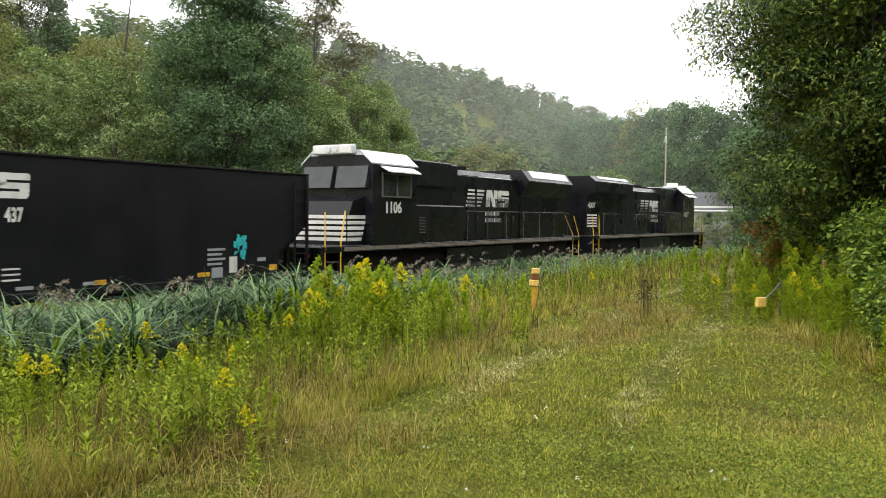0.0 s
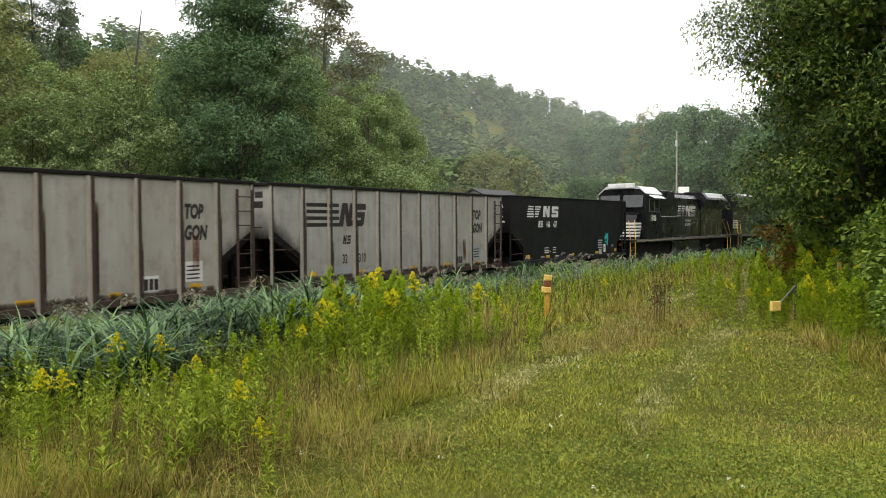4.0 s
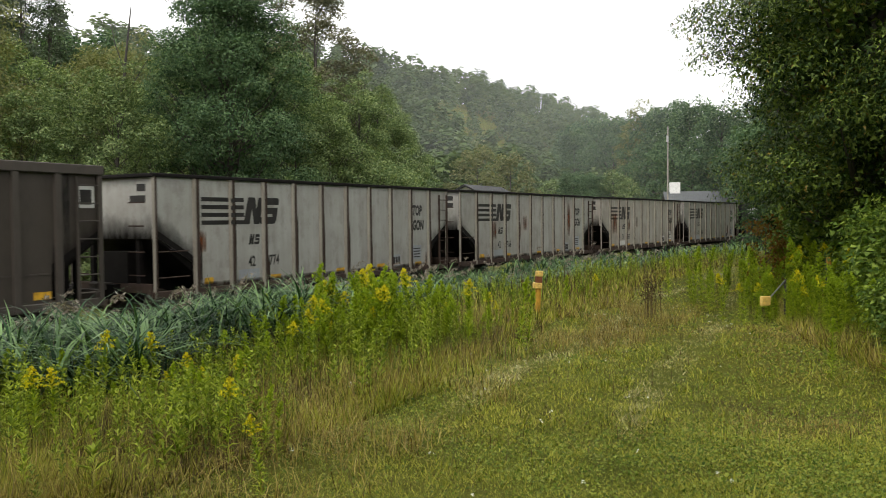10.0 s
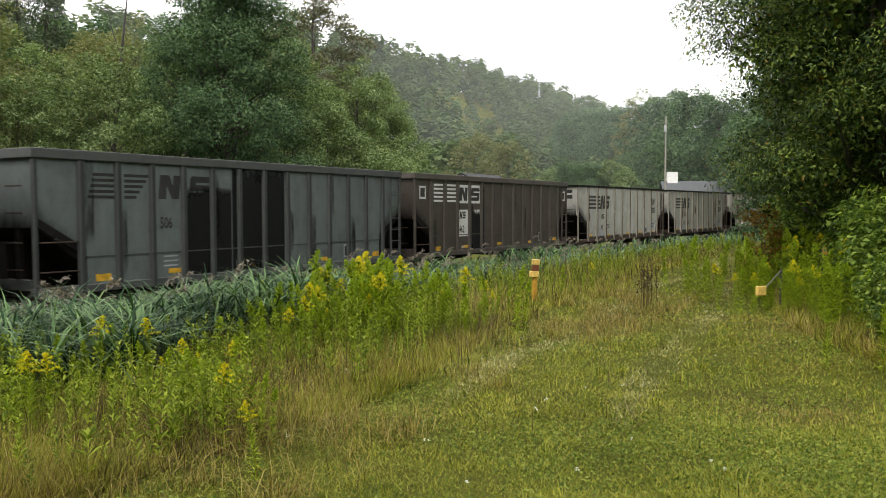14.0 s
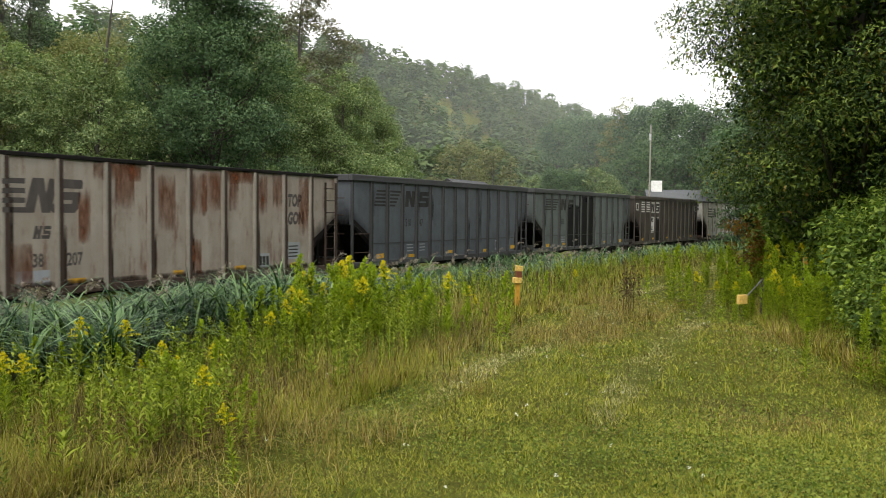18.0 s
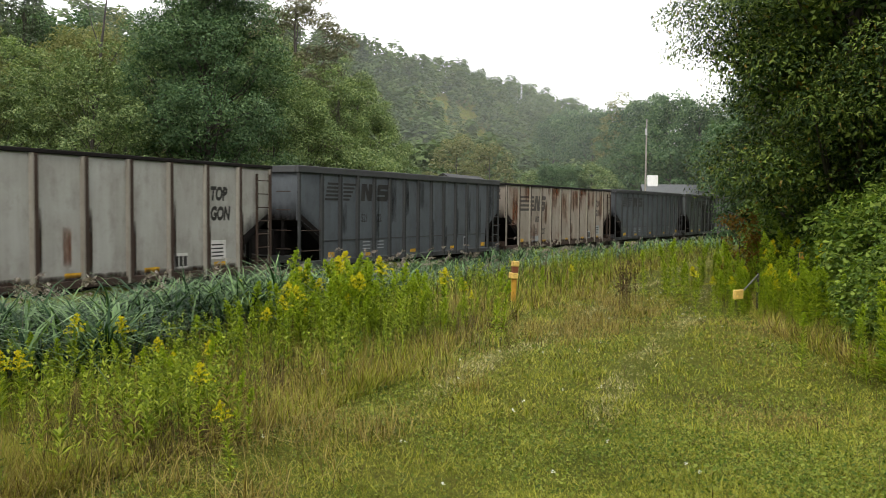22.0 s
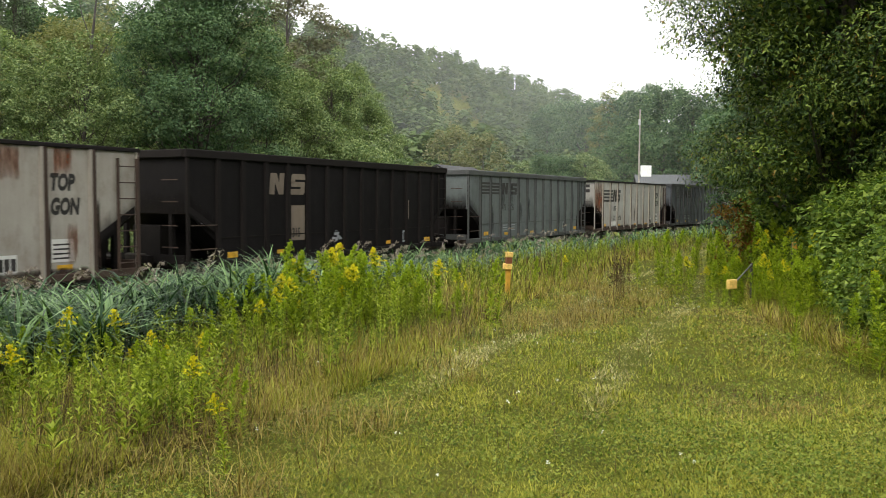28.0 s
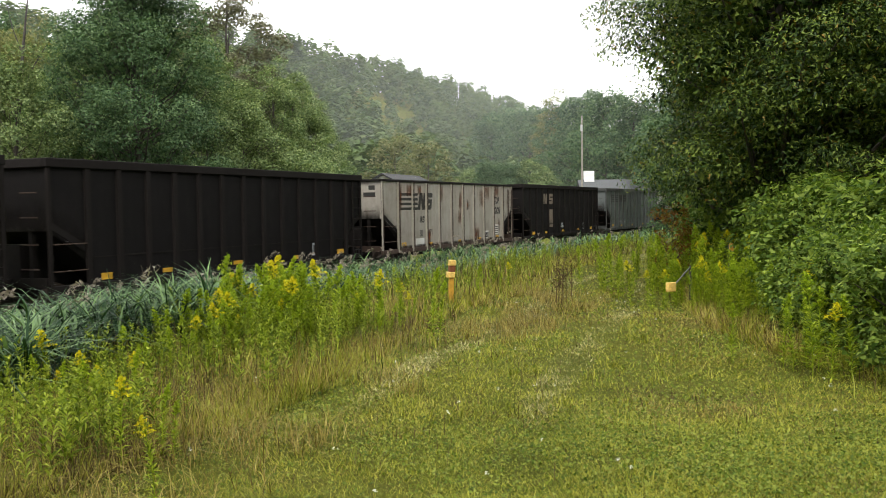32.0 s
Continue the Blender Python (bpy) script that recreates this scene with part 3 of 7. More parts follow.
def tube(path, radii, sides=6):
    """A tapered tube along points."""
    path, V = [Vector(p) for p in path], []
    for i, p in enumerate(path):
        d = (path[min(i + 1, len(path) - 1)] - path[max(i - 1, 0)]).normalized()
        q = d.to_track_quat("Z", "Y").to_matrix()
        V += [tuple(p + q @ Vector((radii[i] * math.cos(2 * math.pi * j / sides), radii[i] * math.sin(2 * math.pi * j / sides), 0))) for j in range(sides)]
    F = [(i * sides + j, i * sides + (j + 1) % sides, (i + 1) * sides + (j + 1) % sides, (i + 1) * sides + j)
         for i in range(len(path) - 1) for j in range(sides)]
    return np.array(V), np.array(F)


def tree_parts(rng, tall, spread, start, clumps, leaves, leaf, clump_r, trunk_r, shape="round", lean=(0, 0), aspect=0.65, squash=0.62, hang=0.3, fill=0, fill_leaf=0.4, wild=0.0, loose=0.5):
    """Wood and leaf arrays of one tree at the origin: trunk, limbs to every clump, leaves in the clumps with gaps between."""
    wood = []
    pts = [Vector((lean[0] * tall * (k / 5) ** 1.5 + rng.normal() * 0.02 * spread, lean[1] * tall * (k / 5) ** 1.5 + rng.normal() * 0.02 * spread, tall * 0.93 * k / 5)) for k in range(6)]
    wood.append(tube(pts, [trunk_r * (1 - 0.17 * k) for k in range(6)], 7))
    cs = []
    for i in range(clumps):
        f = (i + 0.5) / clumps
        h = start + (1 - start) * f ** 0.85
        g = (h - start) / (1 - start)
        if shape == "round":
            rad = math.sqrt(max(0.05, 1 - (2 * g - 0.85) ** 2 / 1.4))
        elif shape == "dome":
            rad = 0.58 + 1.1 * g if g < 0.38 else max(0.1, 1.0 - 1.9 * (g - 0.38) ** 2)
        elif shape == "cone":
            rad = max(0.08, 1.0 - g * 0.95)
        else:
            rad = 0.45 + 0.55 * math.sin(min(1, g * 1.1) * math.pi)
        a = i * 2.399 + rng.normal() * 0.5
        r = spread * rad * (0.35 + 0.65 * math.sqrt(rng.random())) * (1 + wild * rng.normal())
        axis = lean[0] * tall * h ** 1.5, lean[1] * tall * h ** 1.5
        c = Vector((axis[0] + r * math.cos(a), axis[1] + r * math.sin(a), tall * h + rng.normal() * 0.03 * tall))
        cs.append(c)
        if i % 2 == 0 or clumps < 60:
            hz = max(0.12, h - 0.10 - 0.25 * r / tall)
            p0 = Vector((lean[0] * tall * hz ** 1.5, lean[1] * tall * hz ** 1.5, tall * hz * 0.93))
            mid = p0.lerp(c, 0.55) + Vector((0, 0, -0.03 * tall + rng.normal() * 0.02 * tall))
            w = trunk_r * 0.30 * (1.1 - h)
            wood.append(tube([p0, mid, c], [w + 0.012, w * 0.6 + 0.01, 0.006], 5))
    cs = np.array([tuple(c) for c in cs])
    cr = clump_r * (0.55 + 0.9 * rng.random(clumps))
    pick = rng.choice(clumps, leaves, p=cr ** 2 / np.sum(cr ** 2))
    d = rng.normal(size=(leaves, 3))
    d[:, 2] += 0.35
    d /= np.linalg.norm(d, axis=1, keepdims=True)
    off = d * (rng.random(leaves) ** 0.36 * cr[pick])[:, None]
    off[:, 2] *= squash
    off[:, 2] -= 0.30 * cr[pick] * (np.hypot(off[:, 0], off[:, 1]) / cr[pick]) ** 2
    size = leaf * (0.55 + 0.9 * rng.random(leaves))
    way = d * 0.6 + np.array([0, 0, 0.75]) + 0.35 * (cs[pick] - np.array([0, 0, tall * 0.5])) / spread
    crown = [tri_leaves(cs[pick] + off, way, size, rng, aspect, loose, hang)]
    if fill:                              # the crowded inner leaves
        k = rng.integers(0, clumps, fill)
        c = cs[k] * np.array([0.6, 0.6, 0.92]) + rng.normal(size=(fill, 3)) * clump_r * 0.4
        crown.append(tri_leaves(c, rng.normal(size=(fill, 3)), np.full(fill, fill_leaf), rng, 0.7, 0.6))
    return wood, join(crown)


def add_tree(name, at, kit, leaf_mat, bark, label, group="", turn=0.0, scale=1.0):
    """kit: the (trunk mesh, crown mesh) pair of a tree."""
    ob = empty(name, pose(*at, 0, 0, turn) @ Matrix.Scale(scale, 4))
    part("trunk", kit[0], bark, ob)
    tagged(part("crown", kit[1], leaf_mat, ob), kind="stuff")
    tagged(ob, label, "tree", group)
    return ob


def tree_kit(seed, leaf_mat, bark, **k):
    wood, crown = tree_parts(np.random.default_rng(seed), **k)
    return np_mesh("trunk", *join(wood), bark), np_mesh("crown", *crown, leaf_mat)


def polar(mil, dist):
    """A place from its bearing (in 1/1500 right of straight ahead) and its distance ahead."""
    return dist * mil / 1500.0, dist


def stand(mil, dist, sink=0.1):
    x, y = polar(mil, dist)
    return x, y, ground_z(x, y) - sink

# ---- meadow: mown path, straw, clover ----
def scatter(rng, n, s0, s1, o0, o1):
    return rng.uniform(s0, s1, n), rng.uniform(o0, o1, n)


def to_world(s, o, sink=0.01):
    return np.stack([s * DV[0] + o * NV[0], s * DV[1] + o * NV[1], height(s, o) - sink], 1)


def in_view(P, lo=-0.66, hi=0.75, near=2.2, far=400.0):
    k = P[:, 0] / np.maximum(P[:, 1], 0.01)
    return (P[:, 1] > near) & (P[:, 1] < far) & (k > lo) & (k < hi)


def patches(P, scale, seed):
    """Soft noise in 0..1 over ground places."""
    r = np.random.default_rng(seed)
    v = np.zeros(len(P))
    for i in range(5):
        a, f, ph = r.uniform(0, 6.28), scale * (1.6 ** i), r.uniform(0, 6.28, 2)
        v += (0.7 ** i) * np.sin(f * (P[:, 0] * math.cos(a) + P[:, 1] * math.sin(a)) + ph[0]) * np.cos(f * 0.8 * (P[:, 1] * math.cos(a) - P[:, 0] * math.sin(a)) + ph[1])
    return 1 / (1 + np.exp(-2.2 * v))


def blades(name, P, rng, tall, width, lean, mat, label, category, segs=2):
    n = len(P)
    L = tall * (0.55 + 0.9 * rng.random(n))
    V, F = ribbon_mesh(P, rng.uniform(0, 6.283, n), L, lean * (0.3 + 1.2 * rng.random(n)), width * (0.6 + 0.8 * rng.random(n)), segs)
    tagged(new(name, np_mesh(name, V, F, mat)), label, category, kind="stuff")


def drift(s):
    """How far the path has swung towards the railway."""
    return 0.085 * np.clip(np.asarray(s, float) - 8.0, -6.0, 12.0)


def wheel_rut(s, o):
    """How far a place lies in one of the two worn wheel tracks, 0 to 1."""
    q = o - drift(s) - 0.06 * np.sin(s * 0.9)
    return np.maximum(np.exp(-((q - 3.42) / 0.20) ** 2), 0.85 * np.exp(-((q - 1.98) / 0.20) ** 2)) * smooth(4.5, 8.5, s)


def meadow():
    rng = np.random.default_rng(11)
    # density falls with distance, with a thin cover all round the standing place
    n = 640000
    u = rng.random(n)
    d = np.where(rng.random(n) < 0.62, 1 / (1 / 4.0 - u * (1 / 4.0 - 1 / 30.0)), 4.0 + 26 * u ** 1.25)
    P = np.stack([d * rng.uniform(-0.66, 0.80, n), d], 1)
    P = np.concatenate([P, rng.uniform((-7, -7), (7, 5), (26000, 2))])
    s, o = frame_so(P[:, 0], P[:, 1])
    P = to_world(s, o)
    keep = (o < 6.4) & (o > -9) & ~((P[:, 0] > 4.5) & (o < -2.2))
    P, s, o = P[keep], s[keep], o[keep]
    n = len(P)
    q, q2, q3 = patches(P, 0.55, 3), patches(P, 1.7, 17), patches(P, 4.6, 18)
    far = np.clip(np.hypot(P[:, 0], P[:, 1]) / 9, 0.6, 2.4)
    edge = 4.1 + drift(s) + 0.25 * np.sin(s * 0.7)
    mown = (o > 0.9 + drift(s) + 0.3 * np.sin(s * 0.5) - 2.8 * smooth(12, 5, s)) & (o < edge)
    rut = wheel_rut(s, o)
    dry = rng.random(n) < np.clip(0.03 + 0.30 * rut + 0.55 * smooth(0.45, 0.85, q) + 0.20 * (q2 > 0.72) + 0.40 * np.exp(-((o - drift(s) - 1.1) / 0.45) ** 2) * smooth(4, 8, s) + 0.30 * smooth(3.7, 4.2, o - drift(s)) + np.where(mown, 0.0, 0.10), 0, 0.8)
    worn = (rut > 0.25) & (rng.random(n) < 0.75 * rut)
    dry &= ~worn
    brown = dry & (rng.random(n) < 0.10 + 0.65 * (patches(P, 1.1, 23) > 0.76))
    L = np.where(mown, 0.046, 0.17) * (1 - 0.1 * rut) * (0.55 + 0.40 * q2 + 0.60 * q3) * (0.5 + 0.95 * rng.random(n)) * np.where(rng.random(n) < 0.03, 1.9, 1.0)
    lean, turn, W = np.where(mown, 0.9, 0.35) + 2.4 * rng.random(n) ** 1.4, rng.uniform(0, 6.283, n), 0.0125 * far * (0.5 + rng.random(n))
    for name, pick, slim, mat, label in (("grass", ~dry & ~worn, 1.0, LAWN, "short green mown grass with paler worn tracks"),
                                         ("dry_grass", dry & ~brown, 0.8, STRAW, "dry straw-coloured grass between the green"),
                                         ("worn_grass", worn, 1.1, WORN, "short pale worn grass in the wheel tracks"),
                                         ("dead_grass", brown, 0.9, BROWN_WEED, "brown dead grass in patches of the path")):
        V, F = tri_blades(P[pick], turn[pick], L[pick], lean[pick], W[pick] * slim)
        tagged(new(name, np_mesh(name, V, F, mat)), label, "grass", kind="stuff")
    # clover and plantain leaves on the path
    n = 240000
    u = rng.random(n)
    d = 1 / (1 / 4.0 - u * (1 / 4.0 - 1 / 24.0))
    P = np.stack([d * rng.uniform(-0.5, 0.80, n), d], 1)
    s, o = frame_so(P[:, 0], P[:, 1])
    P = to_world(s, o, -0.012)
    keep = (o < 4.2 + drift(s)) & (o > -5) & (rng.random(n) < (0.10 + 0.8 * patches(P, 1.25, 8) ** 2) * (1 - 0.85 * wheel_rut(s, o)) * (1 - 0.6 * patches(P, 0.55, 3)))
    P = P[keep]
    P[:, 2] += rng.random(len(P)) * 0.035
    up = np.tile(np.array([[0, -0.15, 1.0]]), (len(P), 1))
    V, F = tri_leaves(P, up, (0.012 + 0.026 * rng.random(len(P)) ** 2) * np.clip(P[:, 1] / 8, 0.8, 1.7), rng, 0.75, 0.5)
    tagged(new("clover", np_mesh("clover", V, F, CLOVER)), "low clover and plantain leaves in the path", "clover", kind="stuff")
    # small white flower heads
    P = np.stack([rng.uniform(-2, 7, 130), rng.uniform(4.5, 17, 130)], 1)
    s, o = frame_so(P[:, 0], P[:, 1])
    P = to_world(s[o < 5], o[o < 5], -0.10)
    P = np.repeat(P, 6, 0) + rng.normal(size=(len(P) * 6, 3)) * 0.007
    V, F = leaf_quads(P, np.full(len(P), 0.015), rng, 0.8, 0.9)
    tagged(new("white_clover_heads", np_mesh("white_clover_heads", V, F, WHITE_FLOWER)), "small white clover flower heads", "flowers", kind="stuff")


meadow()


def reed_front(s):
    """Where the reed bed begins on the bank."""
    return np.interp(s, [0, 6, 10, 15, 24, 36], [5.8, 6.1, 6.9, 8.0, 8.1, 8.6])


def bank_edge(s):
    """Where the tall growth of the ditch bank begins."""
    return 4.25 + drift(s) + 0.25 * np.sin(s * 0.6)


def tall_weeds():
    rng = np.random.default_rng(12)
    # knee-high grass on the ditch's edge, thickest close by
    s = np.where(rng.random(64000) < 0.6, rng.uniform(-5, 11, 64000), rng.uniform(8, 36, 64000))
    o = rng.uniform(3.4, 8.8, 64000)
    P = to_world(s, o)
    k = in_view(P) & (o > bank_edge(s) + 0.25 * rng.normal(size=len(s))) & (o < reed_front(s) + 0.5)
    P, s, o = P[k], s[k], o[k]
    q = patches(P, 0.8, 5)
    kind = rng.random(len(P))
    dry = kind < 0.06 + 0.26 * q + 0.12 * smooth(9, 4, P[:, 1])
    dead = kind > 0.93 - 0.08 * q
    rise = 0.55 + 0.45 * smooth(0.0, 1.6, o - bank_edge(s))
    far = np.clip(np.hypot(P[:, 0], P[:, 1]) / 9, 0.7, 2.2)

    def stand_up(name, pick, tall, width, lean, mat, label):
        n = int(pick.sum())
        L = tall * rise[pick] * (0.45 + 0.85 * rng.random(n))
        V, F = ribbon_mesh(P[pick], rng.uniform(0, 6.283, n), L, lean * (0.2 + 1.3 * rng.random(n)), width * far[pick] * (0.6 + 0.8 * rng.random(n)), 2)
        tagged(new(name, np_mesh(name, V, F, mat)), label, "grass", kind="stuff")
    stand_up("tall_grass", ~dry & ~dead, 0.38, 0.0105, 1.0, BANK_GRASS, "tall yellow-green meadow grass on the ditch bank")
    stand_up("tall_dry_grass", dry, 0.40, 0.0075, 1.1, STRAW, "tall straw-coloured grass leaning over on the bank")
    stand_up("dead_stalks", dead, 0.58, 0.0075, 0.35, BROWN_WEED, "thin brown dead stalks in the bank")
    # foreground straw tufts
    c = np.stack(scatter(rng, 420, -2, 16, 2.9, 5.2), 1)
    c = c[(patches(np.stack(place(c[:, 0], c[:, 1], c[:, 0] * 0), 1), 1.1, 9) > 0.4)]
    c = np.repeat(c, 34, 0) + rng.normal(size=(len(c) * 34, 2)) * 0.09
    P2 = to_world(c[:, 0], c[:, 1])
    P2 = P2[in_view(P2)]
    blades("straw_tufts", P2, rng, 0.27, 0.0050, 1.1, STRAW, "bent tufts of yellowed grass", "grass", 2)
    # clumps of coarser grass that stand up out of the mown path
    c = np.stack(scatter(rng, 330, 3, 32, -1.6, 4.4), 1)
    c = c[(np.hypot(c[:, 0], c[:, 1]) > 3.2) & (wheel_rut(c[:, 0], c[:, 1]) < 0.3)]
    c = np.repeat(c, 30, 0) + rng.normal(size=(len(c) * 30, 2)) * 0.085
    P2 = to_world(c[:, 0], c[:, 1])
    blades("grass_clumps", P2[in_view(P2)], rng, 0.115, 0.0075, 0.8, LAWN, "coarse green grass clumps in the mown path", "grass", 2)
    # thin seed stems over the whole path
    P2 = to_world(*scatter(rng, 2600, 2, 26, -2.5, 4.6))
    blades("seed_stems", P2[in_view(P2)], rng, 0.17, 0.0042, 0.5, BROWN_WEED, "thin brown seed stems in the path", "grass", 2)
    # rough grass under the shrubs, browner than the path
    s, o = scatter(rng, 46000, 3, 32, -8, 1.4)
    P2 = to_world(s, o)
    k = in_view(P2, hi=0.9) & (o < 0.55 + 0.5 * drift(s) + 0.3 * np.sin(s) + 0.3 * rng.normal(size=len(s)) - 2.8 * smooth(12, 5, s))
    P2 = P2[k]
    kind = rng.random(len(P2)) + 0.25 * (patches(P2, 0.9, 29) - 0.5)
    blades("rough_grass", P2[kind > 0.70], rng, 0.25, 0.0085, 0.7, BANK_GRASS, "rough green grass beside the path", "grass", 2)
    blades("rough_dry_grass", P2[(kind <= 0.70) & (kind > 0.36)], rng, 0.26, 0.0065, 0.8, STRAW, "rough straw-coloured grass beside the path", "grass", 2)
    blades("rough_dead_grass", P2[kind <= 0.36], rng, 0.30, 0.0065, 0.6, BROWN_WEED, "rough browned grass beside the path", "grass", 2)


tall_weeds()


# ---- leafy weeds that fill the bank ----
def forbs():
    rng = np.random.default_rng(15)
    kits = []
    for i in range(6):                  # leafy unbranched stems, narrow leaves set all round and pointing up
        r = np.random.default_rng(150 + i)
        n = 44
        h = np.sort(r.random(n)) ** 0.8
        lean = r.normal(size=2) * 0.12
        base = np.stack([lean[0] * h ** 2, lean[1] * h ** 2, h * 0.97], 1)
        a, L = np.arange(n) * 2.4 + r.normal(size=n) * 0.4, (0.21 - 0.13 * h) * (0.7 + 0.6 * r.random(n))
        out = np.stack([np.cos(a), np.sin(a), 0.75 + 0.8 * h + 0.3 * r.normal(size=n)], 1)
        out /= np.linalg.norm(out, axis=1, keepdims=True)
        side = np.stack([-np.sin(a), np.cos(a), np.zeros(n)], 1) * 0.018
        V = np.stack([base, base + out * L[:, None] * 0.45 + side, base + out * L[:, None] + np.array([0, 0, -0.04]), base + out * L[:, None] * 0.45 - side], 1).reshape(-1, 3)
        lv = V, np.arange(n)[:, None] * 4 + np.arange(4)[None]
        st = ribbon_mesh(np.zeros((1, 3)), np.array([0.0]), np.array([1.0]), np.array([0.05]), np.array([0.012]), 2)
        kits.append(join([lv, st]))
    for name, mat, count, lo, hi, label in (("weeds", FORB, 2700, 0.30, 0.66, "leafy lime-green weed stems on the ditch bank"),
                                            ("dark_weeds", BUSH, 700, 0.16, 0.42, "darker green leafy weeds among the grass")):
        s = np.concatenate([rng.uniform(-5, 10, count), rng.uniform(2, 40, count)])
        o = rng.uniform(3.6, 9.0, len(s))
        P = to_world(s, o)
        k = in_view(P) & (o > bank_edge(s) + 0.35 - 0.45 * smooth(9, 4, s)) & (o < reed_front(s) + 0.5) & (rng.random(len(s)) < 0.25 + 1.0 * patches(P, 0.9, 6) ** 1.5)
        P = P[k]
        s2, o2 = scatter(rng, count // 2, 6, 30, -6, 1.0)
        Q = to_world(s2, o2)
        Q = Q[in_view(Q, hi=0.9) & (o2 < 0.3 - 0.02 * s2 - 2.6 * smooth(12, 5, s2))]
        Vs = []
        for i, p in enumerate(np.concatenate([P, Q])):
            V, F = kits[i % 6]
            a, k = rng.uniform(0, 6.28), rng.uniform(lo, hi)
            R = np.array([[math.cos(a), -math.sin(a), 0], [math.sin(a), math.cos(a), 0], [0, 0, 1]]) * k
            Vs.append((V @ R.T + p, F))
        tagged(new(name, np_mesh(name, *join(Vs), mat)), label, "weeds", kind="stuff")


forbs()


# ---- reeds in the ditch ----
def reeds():
    rng = np.random.default_rng(21)
    s = np.concatenate([rng.uniform(-12, 42, 11000), rng.uniform(42, 150, 6000)])
    o = rng.uniform(9.2, 14.2, len(s)) - 0.5 * rng.random(len(s)) ** 3
    o = o + (track_off(s) - TRACK)
    s_near = rng.uniform(-2, 36, 6000)
    o_near = rng.uniform(5.6, 9.4, 6000)
    k = o_near > reed_front(s_near) + 0.3 * np.sin(s_near * 2.1)
    s, o = np.concatenate([s, s_near[k]]), np.concatenate([o, o_near[k]])
    P = to_world(s, o)
    k = in_view(P, -0.74, 0.66, 5)
    P, s = P[k], s[k]
    n = len(P)
    dist = np.hypot(P[:, 0], P[:, 1])
    far = np.clip(dist / 24, 0.8, 2.4)
    top = np.interp(s, [-5, 5, 10, 13.5, 22, 60, 150], [-0.15, -0.34, -0.44, -0.28, -0.16, -0.08, 0.25])
    tall = np.clip(top + 0.34 * (rng.random(n) - 0.4) + 0.5 * (patches(P, 0.6, 4) - 0.5) - P[:, 2], np.where(s > 12, 0.32, 0.5), 2.9)
    head = rng.normal(2.4, 0.8, n)
    Vs = [ribbon_mesh(P, head, tall, 0.06 + 0.10 * rng.random(n), 0.012 * far, 1)]
    for close, segs in ((dist < 34, 3), (dist >= 34, 2)):
        m = int(close.sum())
        for k in range(8 if segs == 3 else 6):
            h = 0.30 + (0.070 if segs == 3 else 0.10) * k + 0.05 * rng.random(m)
            B = P[close].copy()
            B[:, 2] += tall[close] * h
            L = (0.40 + 0.58 * rng.random(m)) * (1.15 - 0.30 * h)
            Vs.append(ribbon_mesh(B, head[close] + rng.normal(0, 1.7, m), L, 0.6 + 1.15 * rng.random(m), (0.035 if segs == 3 else 0.038) * far[close] * (0.6 + 0.7 * rng.random(m)), segs, 0.5))
    tagged(new("reeds", np_mesh("reeds", *join(Vs), REED)), "dense blue-green reed bed with bowed blades in the ditch", "reeds", kind="stuff")
    # a few pale, sunken blades and the drooping plumes
    m = rng.random(n) < np.where((frame_so(P[:, 0], P[:, 1])[1] > track_off(s) - 5.2) & (s < 22), 0.075, 0.022)
    T = P[m] + np.stack([np.cos(head[m]) * 0.12, np.sin(head[m]) * 0.12, tall[m] + 0.12 + 0.30 * rng.random(int(m.sum()))], 1)
    stalk = ribbon_mesh(P[m], head[m], T[:, 2] - P[m][:, 2], np.full(len(T), 0.08), np.full(len(T), 0.011), 2)
    tagged(new("reed_stalks", np_mesh("reed_stalks", *stalk, PLUME)), "thin pale reed stalks under the plumes", "reeds", kind="stuff")
    k = 30
    C = np.repeat(T, k, 0)
    u = rng.random(len(C))
    hh = np.repeat(head[m], k)
    C[:, 0] += np.cos(hh) * u * 0.22 + rng.normal(size=len(C)) * 0.026
    C[:, 1] += np.sin(hh) * u * 0.20 + rng.normal(size=len(C)) * 0.022
    C[:, 2] += 0.14 * u - 0.24 * u * u + rng.normal(size=len(C)) * 0.022
    tagged(new("reed_plumes", np_mesh("reed_plumes", *leaf_quads(C, 0.05 + 0.06 * rng.random(len(C)), rng, 0.2, 0.28), PLUME)), "greyish purple drooping reed plumes", "reeds", kind="stuff")


reeds()


